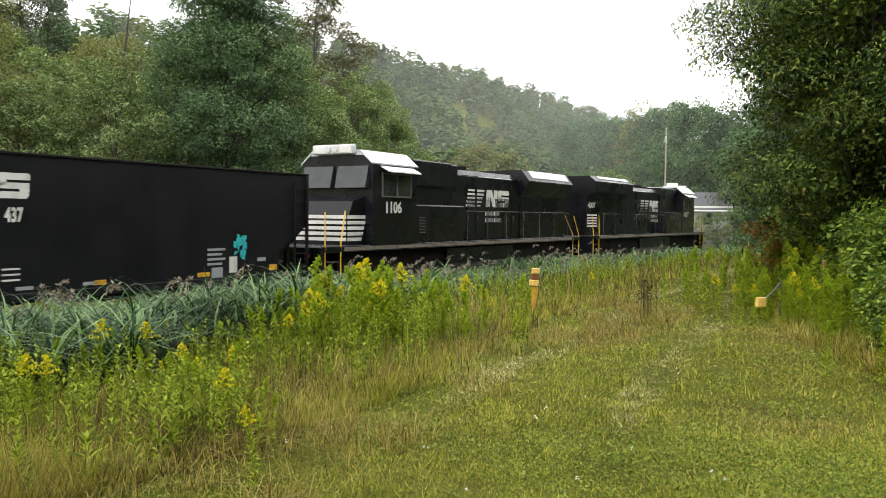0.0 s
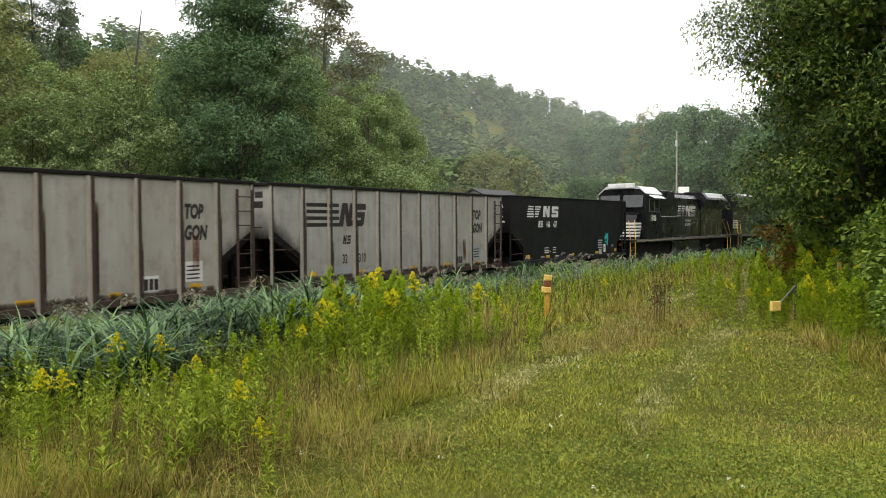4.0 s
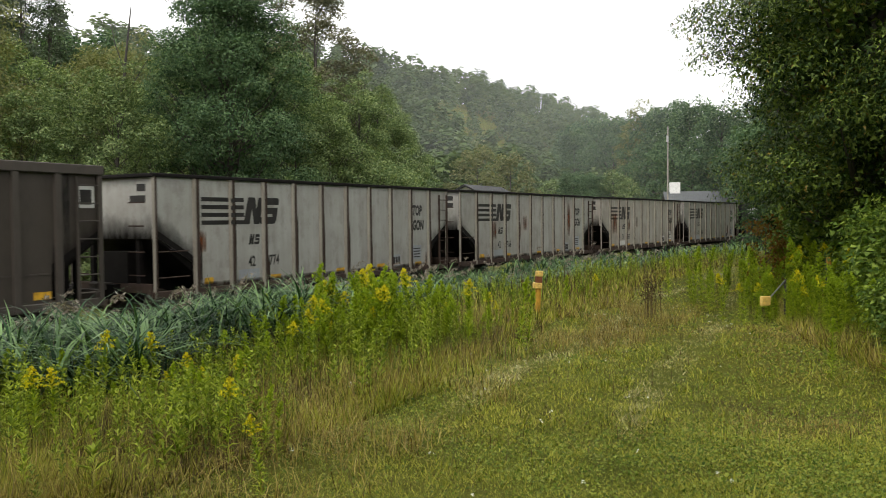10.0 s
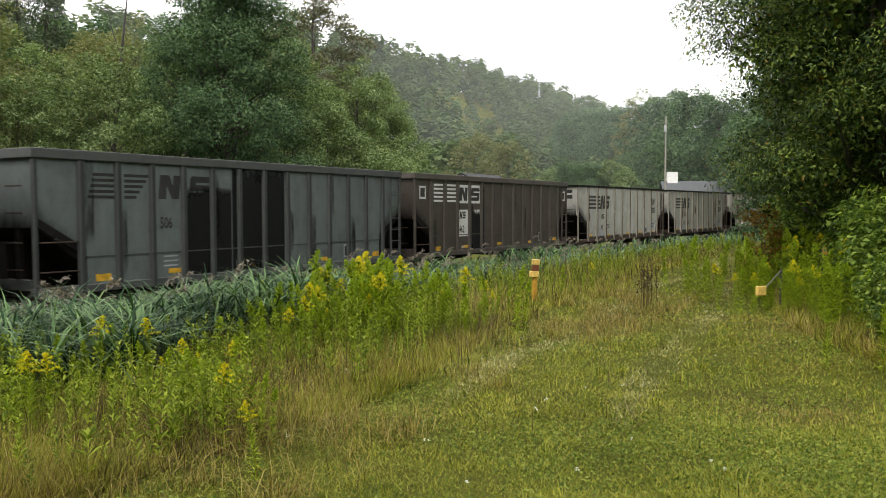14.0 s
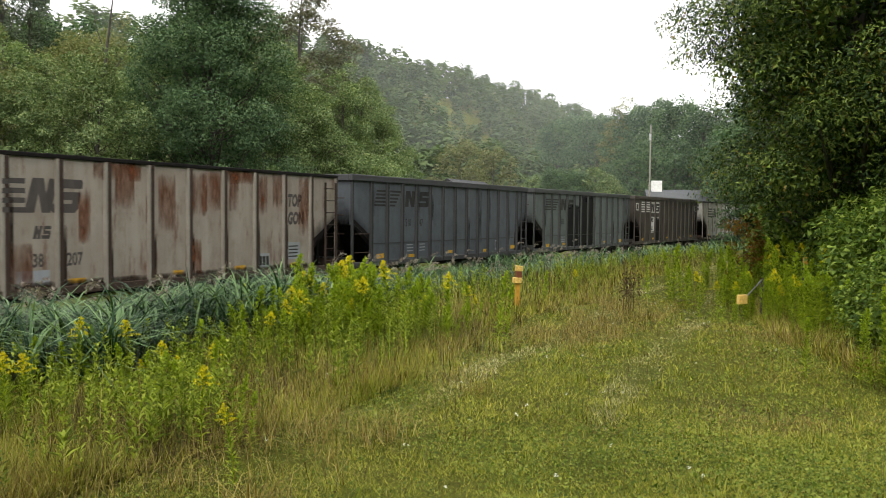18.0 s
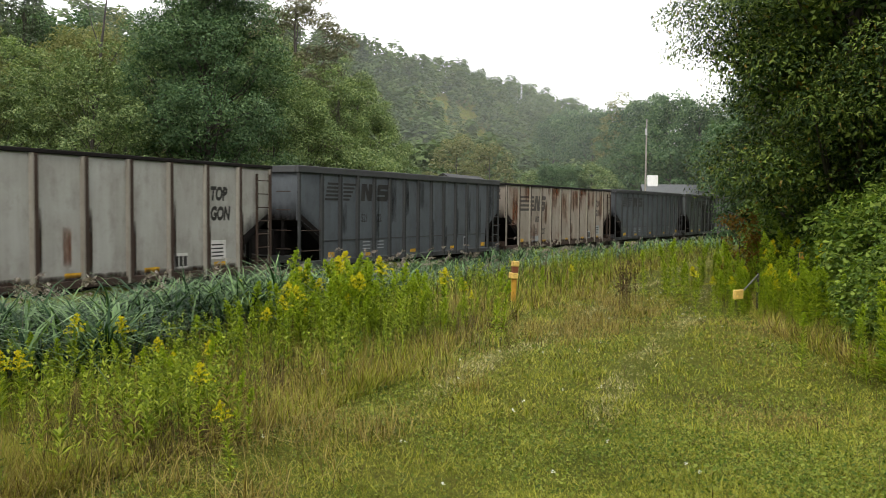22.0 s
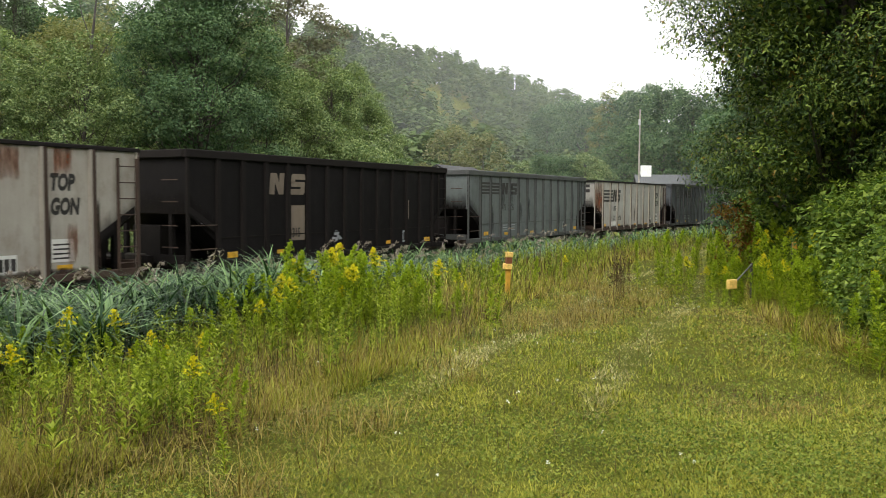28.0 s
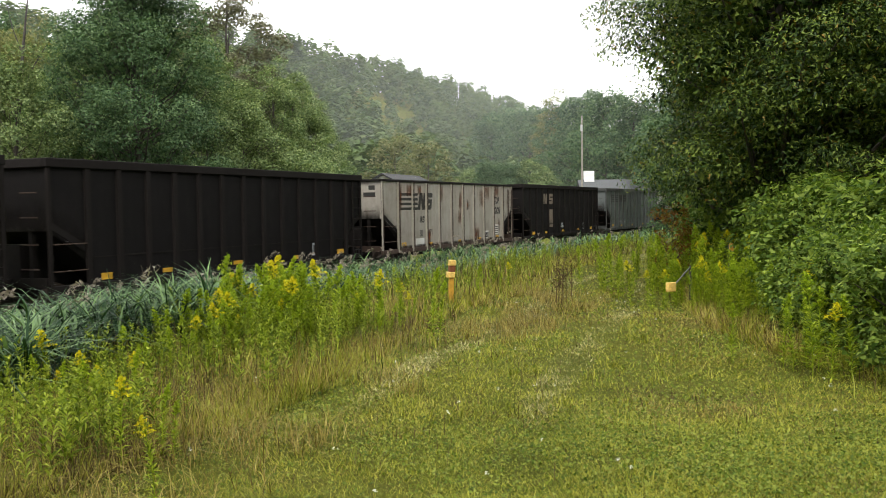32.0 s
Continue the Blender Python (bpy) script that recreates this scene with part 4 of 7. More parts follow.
# ---- goldenrods ----
def goldenrod_kit(seed, tall, bloom):
    """stem, leaves and flower-spray meshes of one plant: an erect leafy stem under a plume of arching sprays."""
    rng = np.random.default_rng(seed)
    lean = rng.normal(size=2) * 0.10
    pts = [(lean[0] * tall * (k / 4) ** 2, lean[1] * tall * (k / 4) ** 2, tall * k / 4) for k in range(5)]
    stem = tube(pts, [0.006, 0.006, 0.005, 0.004, 0.002], 4)
    n = 130
    h = np.sort(rng.random(n)) ** 0.85 * 0.86 + 0.06
    base = np.stack([lean[0] * tall * h ** 2, lean[1] * tall * h ** 2, tall * h], 1)
    a, L = np.arange(n) * 2.4 + rng.normal(size=n) * 0.3, (0.15 - 0.085 * h) * (0.7 + 0.6 * rng.random(n))
    out = np.stack([np.cos(a), np.sin(a), 0.35 + 0.9 * h + 0.35 * rng.normal(size=n)], 1)
    out /= np.linalg.norm(out, axis=1, keepdims=True)
    side = np.stack([-np.sin(a), np.cos(a), np.zeros(n)], 1) * 0.0125
    V = np.stack([base, base + out * L[:, None] * 0.45 + side, base + out * L[:, None] - np.array([0, 0, 0.02]), base + out * L[:, None] * 0.45 - side], 1).reshape(-1, 3)
    lv = V, np.arange(n)[:, None] * 4 + np.arange(4)[None]
    heads = []
    for i in range(15):                # the plume: lower sprays long and arching, the tip short
        g = i / 14
        a, z = i * 2.4 + rng.normal() * 0.3, tall * (0.78 + 0.22 * g)
        L = (0.15 - 0.125 * g) * (0.75 + 0.5 * rng.random()) * (1.0 if bloom else 0.7)
        u = rng.random(22)
        c = np.stack([lean[0] * tall * (z / tall) ** 2 + math.cos(a) * u * L, lean[1] * tall * (z / tall) ** 2 + math.sin(a) * u * L, z + 0.75 * L * u - 0.55 * L * u ** 2], 1)
        heads.append(c + rng.normal(size=(22, 3)) * 0.008)
    C = np.concatenate(heads)
    fl = tri_leaves(C, rng.normal(size=(len(C), 3)) + np.array([0, 0, 0.8]), 0.016 + 0.014 * rng.random(len(C)), rng, 0.7, 0.5)
    return (np_mesh("stem", *stem, ROD_LEAF), np_mesh("leaves", *lv, ROD_LEAF), np_mesh("flower_spray", *fl, ROD_FLOWER if bloom else ROD_BUD))


ROD_KITS = [goldenrod_kit(30 + i, 1.0, i in (1, 4)) for i in range(6)]


def goldenrod(x, y, tall, kit, turn, bloom_label):
    ob = empty("goldenrod", pose(x, y, ground_z(x, y) - 0.02, 0, 0, turn) @ Matrix.Scale(tall, 4))
    part("stem", ROD_KITS[kit][0], ROD_LEAF, ob)
    tagged(part("leaves", ROD_KITS[kit][1], ROD_LEAF, ob), kind="stuff")
    tagged(part("flower_spray", ROD_KITS[kit][2], None, ob), kind="stuff")
    tagged(ob, bloom_label, "wildflower", "goldenrods along the ditch")
    return ob


FULL = "leafy goldenrod plant with a yellow flower spray"
BUDS = "leafy goldenrod plant with greenish yellow buds"


def goldenrods():
    rng = np.random.default_rng(33)
    spots = []
    # the big clump at the ditch's edge and its outliers: (bearing, distance, plants, spread, height)
    for mil, dist, n, spread, tall in ((-150, 10.4, 34, 0.45, 0.98), (-85, 10.6, 30, 0.5, 0.88), (-20, 11.0, 24, 0.5, 0.74), (-200, 9.8, 14, 0.4, 0.80),
                                       (-255, 9.4, 16, 0.32, 0.70), (-300, 9.0, 8, 0.35, 0.6), (-360, 8.3, 8, 0.35, 0.66), (-660, 7.2, 6, 0.3, 0.56),
                                       (-575, 7.0, 5, 0.3, 0.50), (-480, 6.8, 9, 0.35, 0.52), (-760, 7.0, 8, 0.35, 0.52), (55, 12.4, 8, 0.5, 0.40),
                                       (-340, 5.6, 2, 0.1, 0.50), (-395, 6.4, 3, 0.2, 0.55), (-700, 6.2, 5, 0.3, 0.5), (250, 15.5, 8, 0.5, 0.55)):
        for _ in range(n):
            x, y = polar(mil, dist)
            spots.append((x + rng.normal() * spread, y + rng.normal() * spread * 0.8, tall * (0.62 + 0.5 * rng.random())))
    for x, y, tall in spots:
        k = int(rng.choice((0, 1, 2, 3, 4, 5), p=(0.24, 0.08, 0.22, 0.22, 0.06, 0.18)))
        goldenrod(x, y, tall, k, rng.uniform(0, 360), FULL if k in (1, 4) else BUDS)
    # single tall blooms in the near bank
    for mil, dist, tall in ((-334, 4.95, 0.52), (-392, 5.5, 0.62), (-700, 5.7, 0.60), (-735, 5.5, 0.62), (-610, 7.0, 0.74), (-520, 7.4, 0.70)):
        x, y = polar(mil, dist)
        goldenrod(x, y, tall, 4 if dist < 5.6 else 1, rng.uniform(0, 360), FULL)
    # the clumps beyond the path, before the shrubs
    for mil, dist, n, spread, tall in ((520, 15.5, 18, 0.5, 0.95), (560, 17.5, 10, 0.6, 0.95), (650, 15.0, 18, 0.6, 1.2), (570, 13.4, 12, 0.45, 0.72), (640, 12.4, 10, 0.4, 0.75), (740, 13.0, 14, 0.5, 1.1), (780, 11.2, 14, 0.5, 0.95), (860, 9.8, 12, 0.4, 0.95), (700, 12.2, 8, 0.3, 0.75), (600, 14.0, 7, 0.45, 0.85), (690, 12.2, 9, 0.45, 0.85), (770, 10.8, 7, 0.4, 0.8), (440, 16.0, 5, 0.3, 1.1), (820, 9.0, 10, 0.5, 0.85),
                                       (1000, 7.2, 8, 0.45, 0.9), (920, 8.0, 7, 0.5, 0.9)):
        for _ in range(n):
            x, y = polar(mil, dist)
            k = int(rng.choice((0, 1, 2, 3, 4, 5), p=(0.24, 0.08, 0.24, 0.24, 0.06, 0.14)))
            goldenrod(x + rng.normal() * spread, y + rng.normal() * spread, tall * (0.75 + 0.35 * rng.random()), k, rng.uniform(0, 360), FULL if k in (1, 4) else BUDS)


goldenrods()


# ---- trees ----
def grove():
    rng = np.random.default_rng(41)
    dark = tree_kit(1, DARK_TREE, BARK, tall=15.2, spread=3.7, start=0.08, clumps=330, leaves=120000, leaf=0.105, clump_r=0.78, trunk_r=0.22, shape="oval", fill=9000, fill_leaf=0.2, wild=0.12)
    light = [tree_kit(2 + i, LIGHT_TREE, BARK, tall=11.0, spread=2.7, start=0.16, clumps=110, leaves=21000, leaf=0.13, clump_r=0.62, trunk_r=0.09, shape="oval", wild=0.18) for i in range(3)]
    olive = [tree_kit(6 + i, OLIVE_TREE, BARK, tall=13.0, spread=3.8, start=0.15, clumps=110, leaves=17000, leaf=0.16, clump_r=0.85, trunk_r=0.16, shape="round", wild=0.15) for i in range(2)]
    mass = tree_kit(5, DARK_TREE, BARK, tall=16.0, spread=5.2, start=0.10, clumps=170, leaves=17000, leaf=0.28, clump_r=1.0, trunk_r=0.22, shape="oval", fill=2500, fill_leaf=0.4, wild=0.15)
    rear = tree_kit(14, DARK_TREE, BARK, tall=16.0, spread=5.6, start=0.12, clumps=70, leaves=2600, leaf=0.95, clump_r=1.5, trunk_r=0.22, shape="oval")
    brown = tree_kit(9, BROWN_TREE, BARK, tall=17.0, spread=3.6, start=0.34, clumps=70, leaves=21000, leaf=0.16, clump_r=0.9, trunk_r=0.2, shape="oval", squash=0.35, wild=0.2)
    shrub = tree_kit(10, LIGHT_TREE, BARK, tall=5.5, spread=2.4, start=0.05, clumps=80, leaves=12000, leaf=0.12, clump_r=0.55, trunk_r=0.06, shape="round", wild=0.15)
    far_light = tree_kit(12, LIGHT_TREE, BARK, tall=11.0, spread=3.0, start=0.10, clumps=80, leaves=5000, leaf=0.30, clump_r=0.8, trunk_r=0.13, shape="oval", wild=0.15)
    far_olive = tree_kit(13, OLIVE_TREE, BARK, tall=13.0, spread=4.2, start=0.12, clumps=80, leaves=6000, leaf=0.34, clump_r=1.0, trunk_r=0.16, shape="round", fill=300, fill_leaf=0.7, wild=0.12)
    thin = tree_kit(15, OLIVE_TREE, BARK, tall=21.0, spread=2.3, start=0.22, clumps=70, leaves=3200, leaf=0.36, clump_r=0.85, trunk_r=0.16, shape="oval", wild=0.25)
    pine = tree_kit(16, PINE, BARK, tall=17.0, spread=3.6, start=0.15, clumps=110, leaves=15000, leaf=0.20, clump_r=0.9, trunk_r=0.2, shape="cone", aspect=0.3, squash=0.28, wild=0.15)
    rows = [(-378, 39, dark, DARK_TREE, 1.0, "large dark green broadleaf tree"), (-470, 45, light[1], LIGHT_TREE, 1.05, "light green slender broadleaf tree"), (-520, 40, light[2], LIGHT_TREE, 0.8, "light green slender broadleaf tree"),
            (-224, 55, brown, BROWN_TREE, 1.08, "tall thin tree with browned leaves"), (-275, 60, light[1], LIGHT_TREE, 1.45, "tall light green slender tree"),
            (-262, 44, light[0], LIGHT_TREE, 0.98, "light green slender broadleaf tree"), (-650, 36, light[1], LIGHT_TREE, 0.78, "light green slender broadleaf tree"),
            (-745, 33, light[2], LIGHT_TREE, 0.72, "light green slender broadleaf tree"), (-800, 38, light[0], LIGHT_TREE, 1.0, "light green slender broadleaf tree"),
            (-575, 35, light[0], LIGHT_TREE, 0.82, "light green slender broadleaf tree"), (-600, 50, olive[0], OLIVE_TREE, 0.98, "olive green broadleaf tree"),
            (-560, 54, olive[1], OLIVE_TREE, 1.08, "olive green broadleaf tree"), (-700, 42, light[2], LIGHT_TREE, 0.95, "light green slender broadleaf tree"),
            (-740, 58, pine, PINE, 1.25, "tall grey-green pine tree"), (-690, 64, pine, PINE, 1.2, "tall grey-green pine tree"), (-800, 55, pine, PINE, 1.3, "tall grey-green pine tree"), (-850, 60, pine, PINE, 1.2, "tall grey-green pine tree"),
            (-640, 70, mass, DARK_TREE, 1.1, "large dark green broadleaf tree"), (-360, 64, mass, DARK_TREE, 0.95, "large dark green broadleaf tree"),
            (-150, 52, light[1], LIGHT_TREE, 1.02, "light green slender broadleaf tree"), (-78, 58, light[0], LIGHT_TREE, 0.86, "light green slender broadleaf tree"), (-115, 60, light[2], LIGHT_TREE, 1.08, "light green slender broadleaf tree"),
            (-200, 47, light[2], LIGHT_TREE, 0.88, "light green slender broadleaf tree"), (-232, 50, light[0], LIGHT_TREE, 0.9, "light green slender broadleaf tree"), (-175, 58, light[0], LIGHT_TREE, 0.95, "light green slender broadleaf tree"),
            (-110, 47, shrub, LIGHT_TREE, 1.15, "light green bushy tree"), (-70, 50, shrub, LIGHT_TREE, 1.05, "light green bushy tree"), (-860, 34, olive[0], OLIVE_TREE, 0.9, "olive green broadleaf tree"),
            (-900, 30, light[1], LIGHT_TREE, 0.8, "light green slender broadleaf tree"), (-480, 32, shrub, LIGHT_TREE, 0.9, "light green bushy tree"),
            (-370, 33, shrub, LIGHT_TREE, 0.85, "light green bushy tree"), (-300, 36, shrub, LIGHT_TREE, 0.9, "light green bushy tree"), (-250, 40, shrub, LIGHT_TREE, 0.8, "light green bushy tree"), (-600, 31, shrub, LIGHT_TREE, 0.8, "light green bushy tree"), (-690, 30, shrub, LIGHT_TREE, 0.8, "light green bushy tree"),
            (436, 95, far_light, LIGHT_TREE, 0.32, "low bushy green tree before a house"), (462, 94, far_light, LIGHT_TREE, 0.34, "low bushy green tree before a house"), (490, 94, far_light, LIGHT_TREE, 0.36, "low bushy green tree before a house"), (520, 93, far_light, LIGHT_TREE, 0.42, "low bushy green tree before a house"), (545, 90, far_light, LIGHT_TREE, 0.42, "low bushy green tree before a house"), (70, 94, far_light, LIGHT_TREE, 0.36, "small lime-green bushy tree"), (102, 92, far_light, LIGHT_TREE, 0.32, "small lime-green bushy tree"), (118, 108, far_olive, OLIVE_TREE, 0.82, "olive green round tree"), (60, 104, far_olive, OLIVE_TREE, 0.86, "olive green round tree"), (185, 120, far_light, LIGHT_TREE, 0.75, "light green slender broadleaf tree"),
            (228, 88, mass, DARK_TREE, 0.46, "dark green round tree"), (262, 92, mass, DARK_TREE, 0.46, "dark green round tree"), (300, 92, far_light, LIGHT_TREE, 0.72, "light green slender broadleaf tree"), (325, 96, far_light, LIGHT_TREE, 0.66, "light green slender broadleaf tree"),
            (340, 150, thin, OLIVE_TREE, 1.06, "tall thin-crowned olive green tree"), (362, 158, thin, OLIVE_TREE, 1.1, "tall thin-crowned olive green tree"), (320, 170, thin, OLIVE_TREE, 0.95, "tall thin-crowned olive green tree"),
            (440, 118, mass, DARK_TREE, 1.15, "large dark green broadleaf tree"), (490, 110, mass, DARK_TREE, 1.05, "large dark green broadleaf tree"), (372, 150, mass, DARK_TREE, 1.3, "large dark green broadleaf tree"), (300, 200, mass, DARK_TREE, 1.6, "large dark green broadleaf tree"), (262, 225, mass, DARK_TREE, 1.7, "large dark green broadleaf tree"), (232, 215, mass, DARK_TREE, 1.5, "large dark green broadleaf tree"), (405, 140, mass, DARK_TREE, 1.3, "large dark green broadleaf tree"),
            (520, 120, far_olive, OLIVE_TREE, 1.2, "olive green broadleaf tree"), (570, 95, mass, DARK_TREE, 1.0, "large dark green broadleaf tree"),
            (600, 60, mass, DARK_TREE, 0.8, "large dark green broadleaf tree"), (690, 66, mass, DARK_TREE, 0.9, "large dark green broadleaf tree"), (770, 58, mass, DARK_TREE, 0.8, "large dark green broadleaf tree"),
            (860, 50, mass, DARK_TREE, 0.8, "large dark green broadleaf tree"), (630, 90, mass, DARK_TREE, 1.0, "large dark green broadleaf tree"), (720, 100, mass, DARK_TREE, 1.0, "large dark green broadleaf tree")]
    # unseen trees added behind and beside the camera: they shade and mirror in cars
    for x, y in ((-3, -13), (6, -12), (14, -9), (-12, -14), (-20, -9), (22, -4), (-27, -2), (2, -20), (11, -18), (-8, -21), (20, 4), (-18, -18), place(45, -14)[:2], place(62, -10)[:2], place(80, -14)[:2], place(100, -12)[:2], place(122, -16)[:2], place(150, -20)[:2], place(70, -24)[:2]):
        kit, leaf = rear, DARK_TREE
        add_tree("tree", (x, y, ground_z(x, y) - 0.15), kit, leaf, BARK, "added unseen broadleaf tree behind the meadow", "trees behind the meadow", rng.uniform(0, 360), 0.95)
    for mil, dist, kit, leaf, size, label in rows:
        add_tree("tree", stand(mil, dist, 0.15), kit, leaf, BARK, label, "trees behind the railway", rng.uniform(0, 360), size)


grove()


# ---- the maple and the thicket beside the path ----
def thicket():
    rng = np.random.default_rng(71)
    big = dict(clump_r=0.85, trunk_r=0.24, shape="dome", hang=1.1, squash=0.42)
    kits = [tree_kit(72, MAPLE, BARK, tall=10.5, spread=3.5, start=0.17, clumps=200, leaves=190000, leaf=0.070, aspect=0.45, fill=46000, fill_leaf=0.12, wild=0.14, **big),
            tree_kit(73, MAPLE, BARK, tall=13.0, spread=3.9, start=0.06, clumps=170, leaves=24000, leaf=0.17, fill=5000, fill_leaf=0.3, **big)]
    near = "large broadleaf tree with green and yellowing leaves"
    # those at (17, 15), (13.6, 11.6) and (23, 19) are unseen, added for shade
    for (x, y), k, size, turn in (((7.98, 15.6), 0, 1.0, 20), ((13.5, 19.5), 1, 1.1, 140), ((11.6, 18.6), 1, 1.0, 30), ((14.0, 26), 1, 1.1, 60), ((17, 15), 1, 1.05, 250),
                                  ((18.5, 25), 1, 1.15, 300), ((13.6, 11.6), 1, 0.9, 200), ((23, 19), 1, 1.1, 10), ((18, 34), 1, 1.1, 90), ((24, 32), 1, 1.2, 190)):
        add_tree("tree", (x, y, ground_z(x, y) - 0.1), kits[k], MAPLE, BARK, near, "trees beside the path", turn, size)
    wood, crown = tree_parts(np.random.default_rng(80), tall=2.6, spread=0.75, start=0.25, clumps=12, leaves=1500, leaf=0.10, clump_r=0.40, trunk_r=0.03, shape="oval", hang=0.8)
    ob = empty("sapling", pose(6.25, 16.5, ground_z(6.25, 16.5)) @ Matrix.Scale(0.6, 4))
    for k, limb in enumerate(wood):
        part("branch" if k else "trunk", np_mesh("limb", *limb, BARK), None, ob)
    tagged(part("crown", np_mesh("crown", *crown, MAPLE_TURNED), None, ob), kind="stuff")
    tagged(ob, "slender sapling with orange-brown turning leaves", "sapling")
    bush = [tree_kit(81 + i, BUSH, BARK, tall=1.7, spread=0.95, start=0.05, clumps=60, leaves=8500, leaf=0.075, clump_r=0.30, trunk_r=0.012, shape="round") for i in range(2)]
    for mil, dist, size in ((880, 9.6, 0.75), (950, 8.6, 0.75), (1040, 7.6, 0.8), (780, 15.0, 1.15), (840, 13.0, 1.2), (900, 11.5, 1.15), (980, 10.5, 1.1),
                            (1080, 9.8, 1.2), (1000, 8.6, 0.8), (680, 18.5, 1.3), (740, 21.0, 1.4), (640, 24.0, 1.2)):
        x, y, z = stand(mil, dist, 0.05)
        ob = add_tree("shrub", (x, y, z), bush[int(rng.integers(0, 2))], BUSH, BARK, "leafy green shrub among tall weeds", "shrubs beside the path", rng.uniform(0, 360), size)
        tagged(ob, category="shrub")


thicket()


def hill_forest():
    """The wooded valley side: many small-leaved crowns in one object."""
    rng = np.random.default_rng(51)
    kits = []
    for i in range(8):
        r = np.random.default_rng(60 + i)
        _, crown = tree_parts(r, 12.5, 3.6, 0.12, 28, 560, 0.98, 1.6, 0.2, ("round", "oval", "round", "cone")[i % 4], aspect=0.85, wild=0.1, loose=0.22)
        kits.append(crown)
    s = rng.uniform(10, 900, 5200)
    o = 55 + 150 * rng.random(5200)
    P = to_world(s, o, 0.5)
    keep = in_view(P, -0.62, 0.52, 50, 900) & (rng.random(len(P)) < np.clip(420 / (s + 120), 0.3, 1))
    P = P[keep][:1050]
    Vs = []
    for i, p in enumerate(P):
        V, F = kits[int(rng.integers(0, 8))]
        a, k = rng.uniform(0, 6.28), rng.uniform(0.65, 1.3)
        R = np.array([[math.cos(a), -math.sin(a), 0], [math.sin(a), math.cos(a), 0], [0, 0, 1]]) * k
        Vs.append((V @ R.T + p, F))
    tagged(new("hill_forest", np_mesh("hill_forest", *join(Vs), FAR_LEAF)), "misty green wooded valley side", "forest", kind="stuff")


hill_forest()


def mist():
    """Thin mist that hangs in the valley, in layers one behind another."""
    for dist, z1 in ((84, 30), (128, 42), (180, 54), (250, 66), (340, 80), (460, 96)):
        a = np.linspace(-0.56, 0.50, 40)
        z = np.linspace(-4, z1, 9)
        A, Z = np.meshgrid(a, z, indexing="ij")
        D = dist + 6 * np.sin(A * 9 + dist) + 0.15 * Z
        V = np.stack([D * np.sin(A), D * np.cos(A), Z], -1).reshape(-1, 3)
        k = (np.arange(39)[:, None] * 9 + np.arange(8)[None]).ravel()
        me = np_mesh("mist", V, np.stack([k, k + 9, k + 10, k + 1], 1), MIST)
        me.polygons.foreach_set("use_smooth", [True] * len(me.polygons))
        tagged(new("mist", me), "thin grey morning mist hanging in the valley", "mist", kind="stuff")


mist()

# ---- gate posts, utility pole, houses behind the railway ----
def gate_post():
    x, y = 1.53, 14.0
    z = ground_z(x, y) - 0.04
    ob = empty("gate_post", pose(x, y, z, 0, 2, 10))
    bm = bm_new()
    box(bm, -0.04, 0.04, -0.04, 0.04, -0.1, 0.72, 0.012)
    part("post", bm, PRIMER_YELLOW, ob)
    bm = bm_new()
    box(bm, -0.05, 0.06, -0.065, 0.05, 0.655, 0.745, 0.008)
    part("bracket", bm, PALE_YELLOW, ob, "chipped pale yellow latch bracket")
    bm = bm_new()
    box(bm, -0.085, 0.045, -0.075, 0.05, 0.455, 0.55, 0.008)
    part("bracket", bm, PALE_YELLOW, ob, "chipped pale yellow latch bracket")
    bm = bm_new()
    box(bm, -0.045, 0.05, -0.055, 0.045, 0.55, 0.655)
    part("rusted_neck", bm, RUST_PATCH, ob, "rusted bare steel between the brackets")
    tagged(ob, "short yellow painted gate post with chipped brackets", "post")
    x, y = 4.66, 12.3
    z = ground_z(x, y)
    ob = empty("swing_gate", pose(x, y, z, 0, 0, 25))
    bm = bm_new()
    box(bm, -0.085, 0.085, -0.03, 0.03, 0.32, 0.46, 0.01)
    part("end_plate", bm, PALE_YELLOW, ob, "orange-yellow rusty end plate")
    bm = bm_new()
    rod(bm, (0.05, 0, 0.40), (1.25, 0.8, 0.60), 0.012, 8)
    part("bar", bm, HANDRAIL_DULL, ob)
    bm = bm_new()
    rod(bm, (1.25, 0.8, -0.1), (1.25, 0.8, 0.62), 0.02, 8)
    part("hinge_post", bm, DEAD_WOOD, ob)
    tagged(ob, "open swing gate arm leaning in the weeds", "gate")
    bm = bm_new()
    x, y = 6.43, 14.2
    ob = empty("marker_stake", pose(x, y, ground_z(x, y)))
    box(bm, -0.03, 0.03, -0.03, 0.03, -0.1, 0.90, 0.008)
    part("stake", bm, DEAD_WOOD, ob)
    bm = bm_new()
    box(bm, -0.04, 0.04, -0.045, -0.031, 0.76, 0.92, 0.004)
    part("tag", bm, PRIMER_YELLOW, ob, "small yellow marker tag")
    tagged(ob, "thin wooden stake with a small yellow tag", "marker")


gate_post()


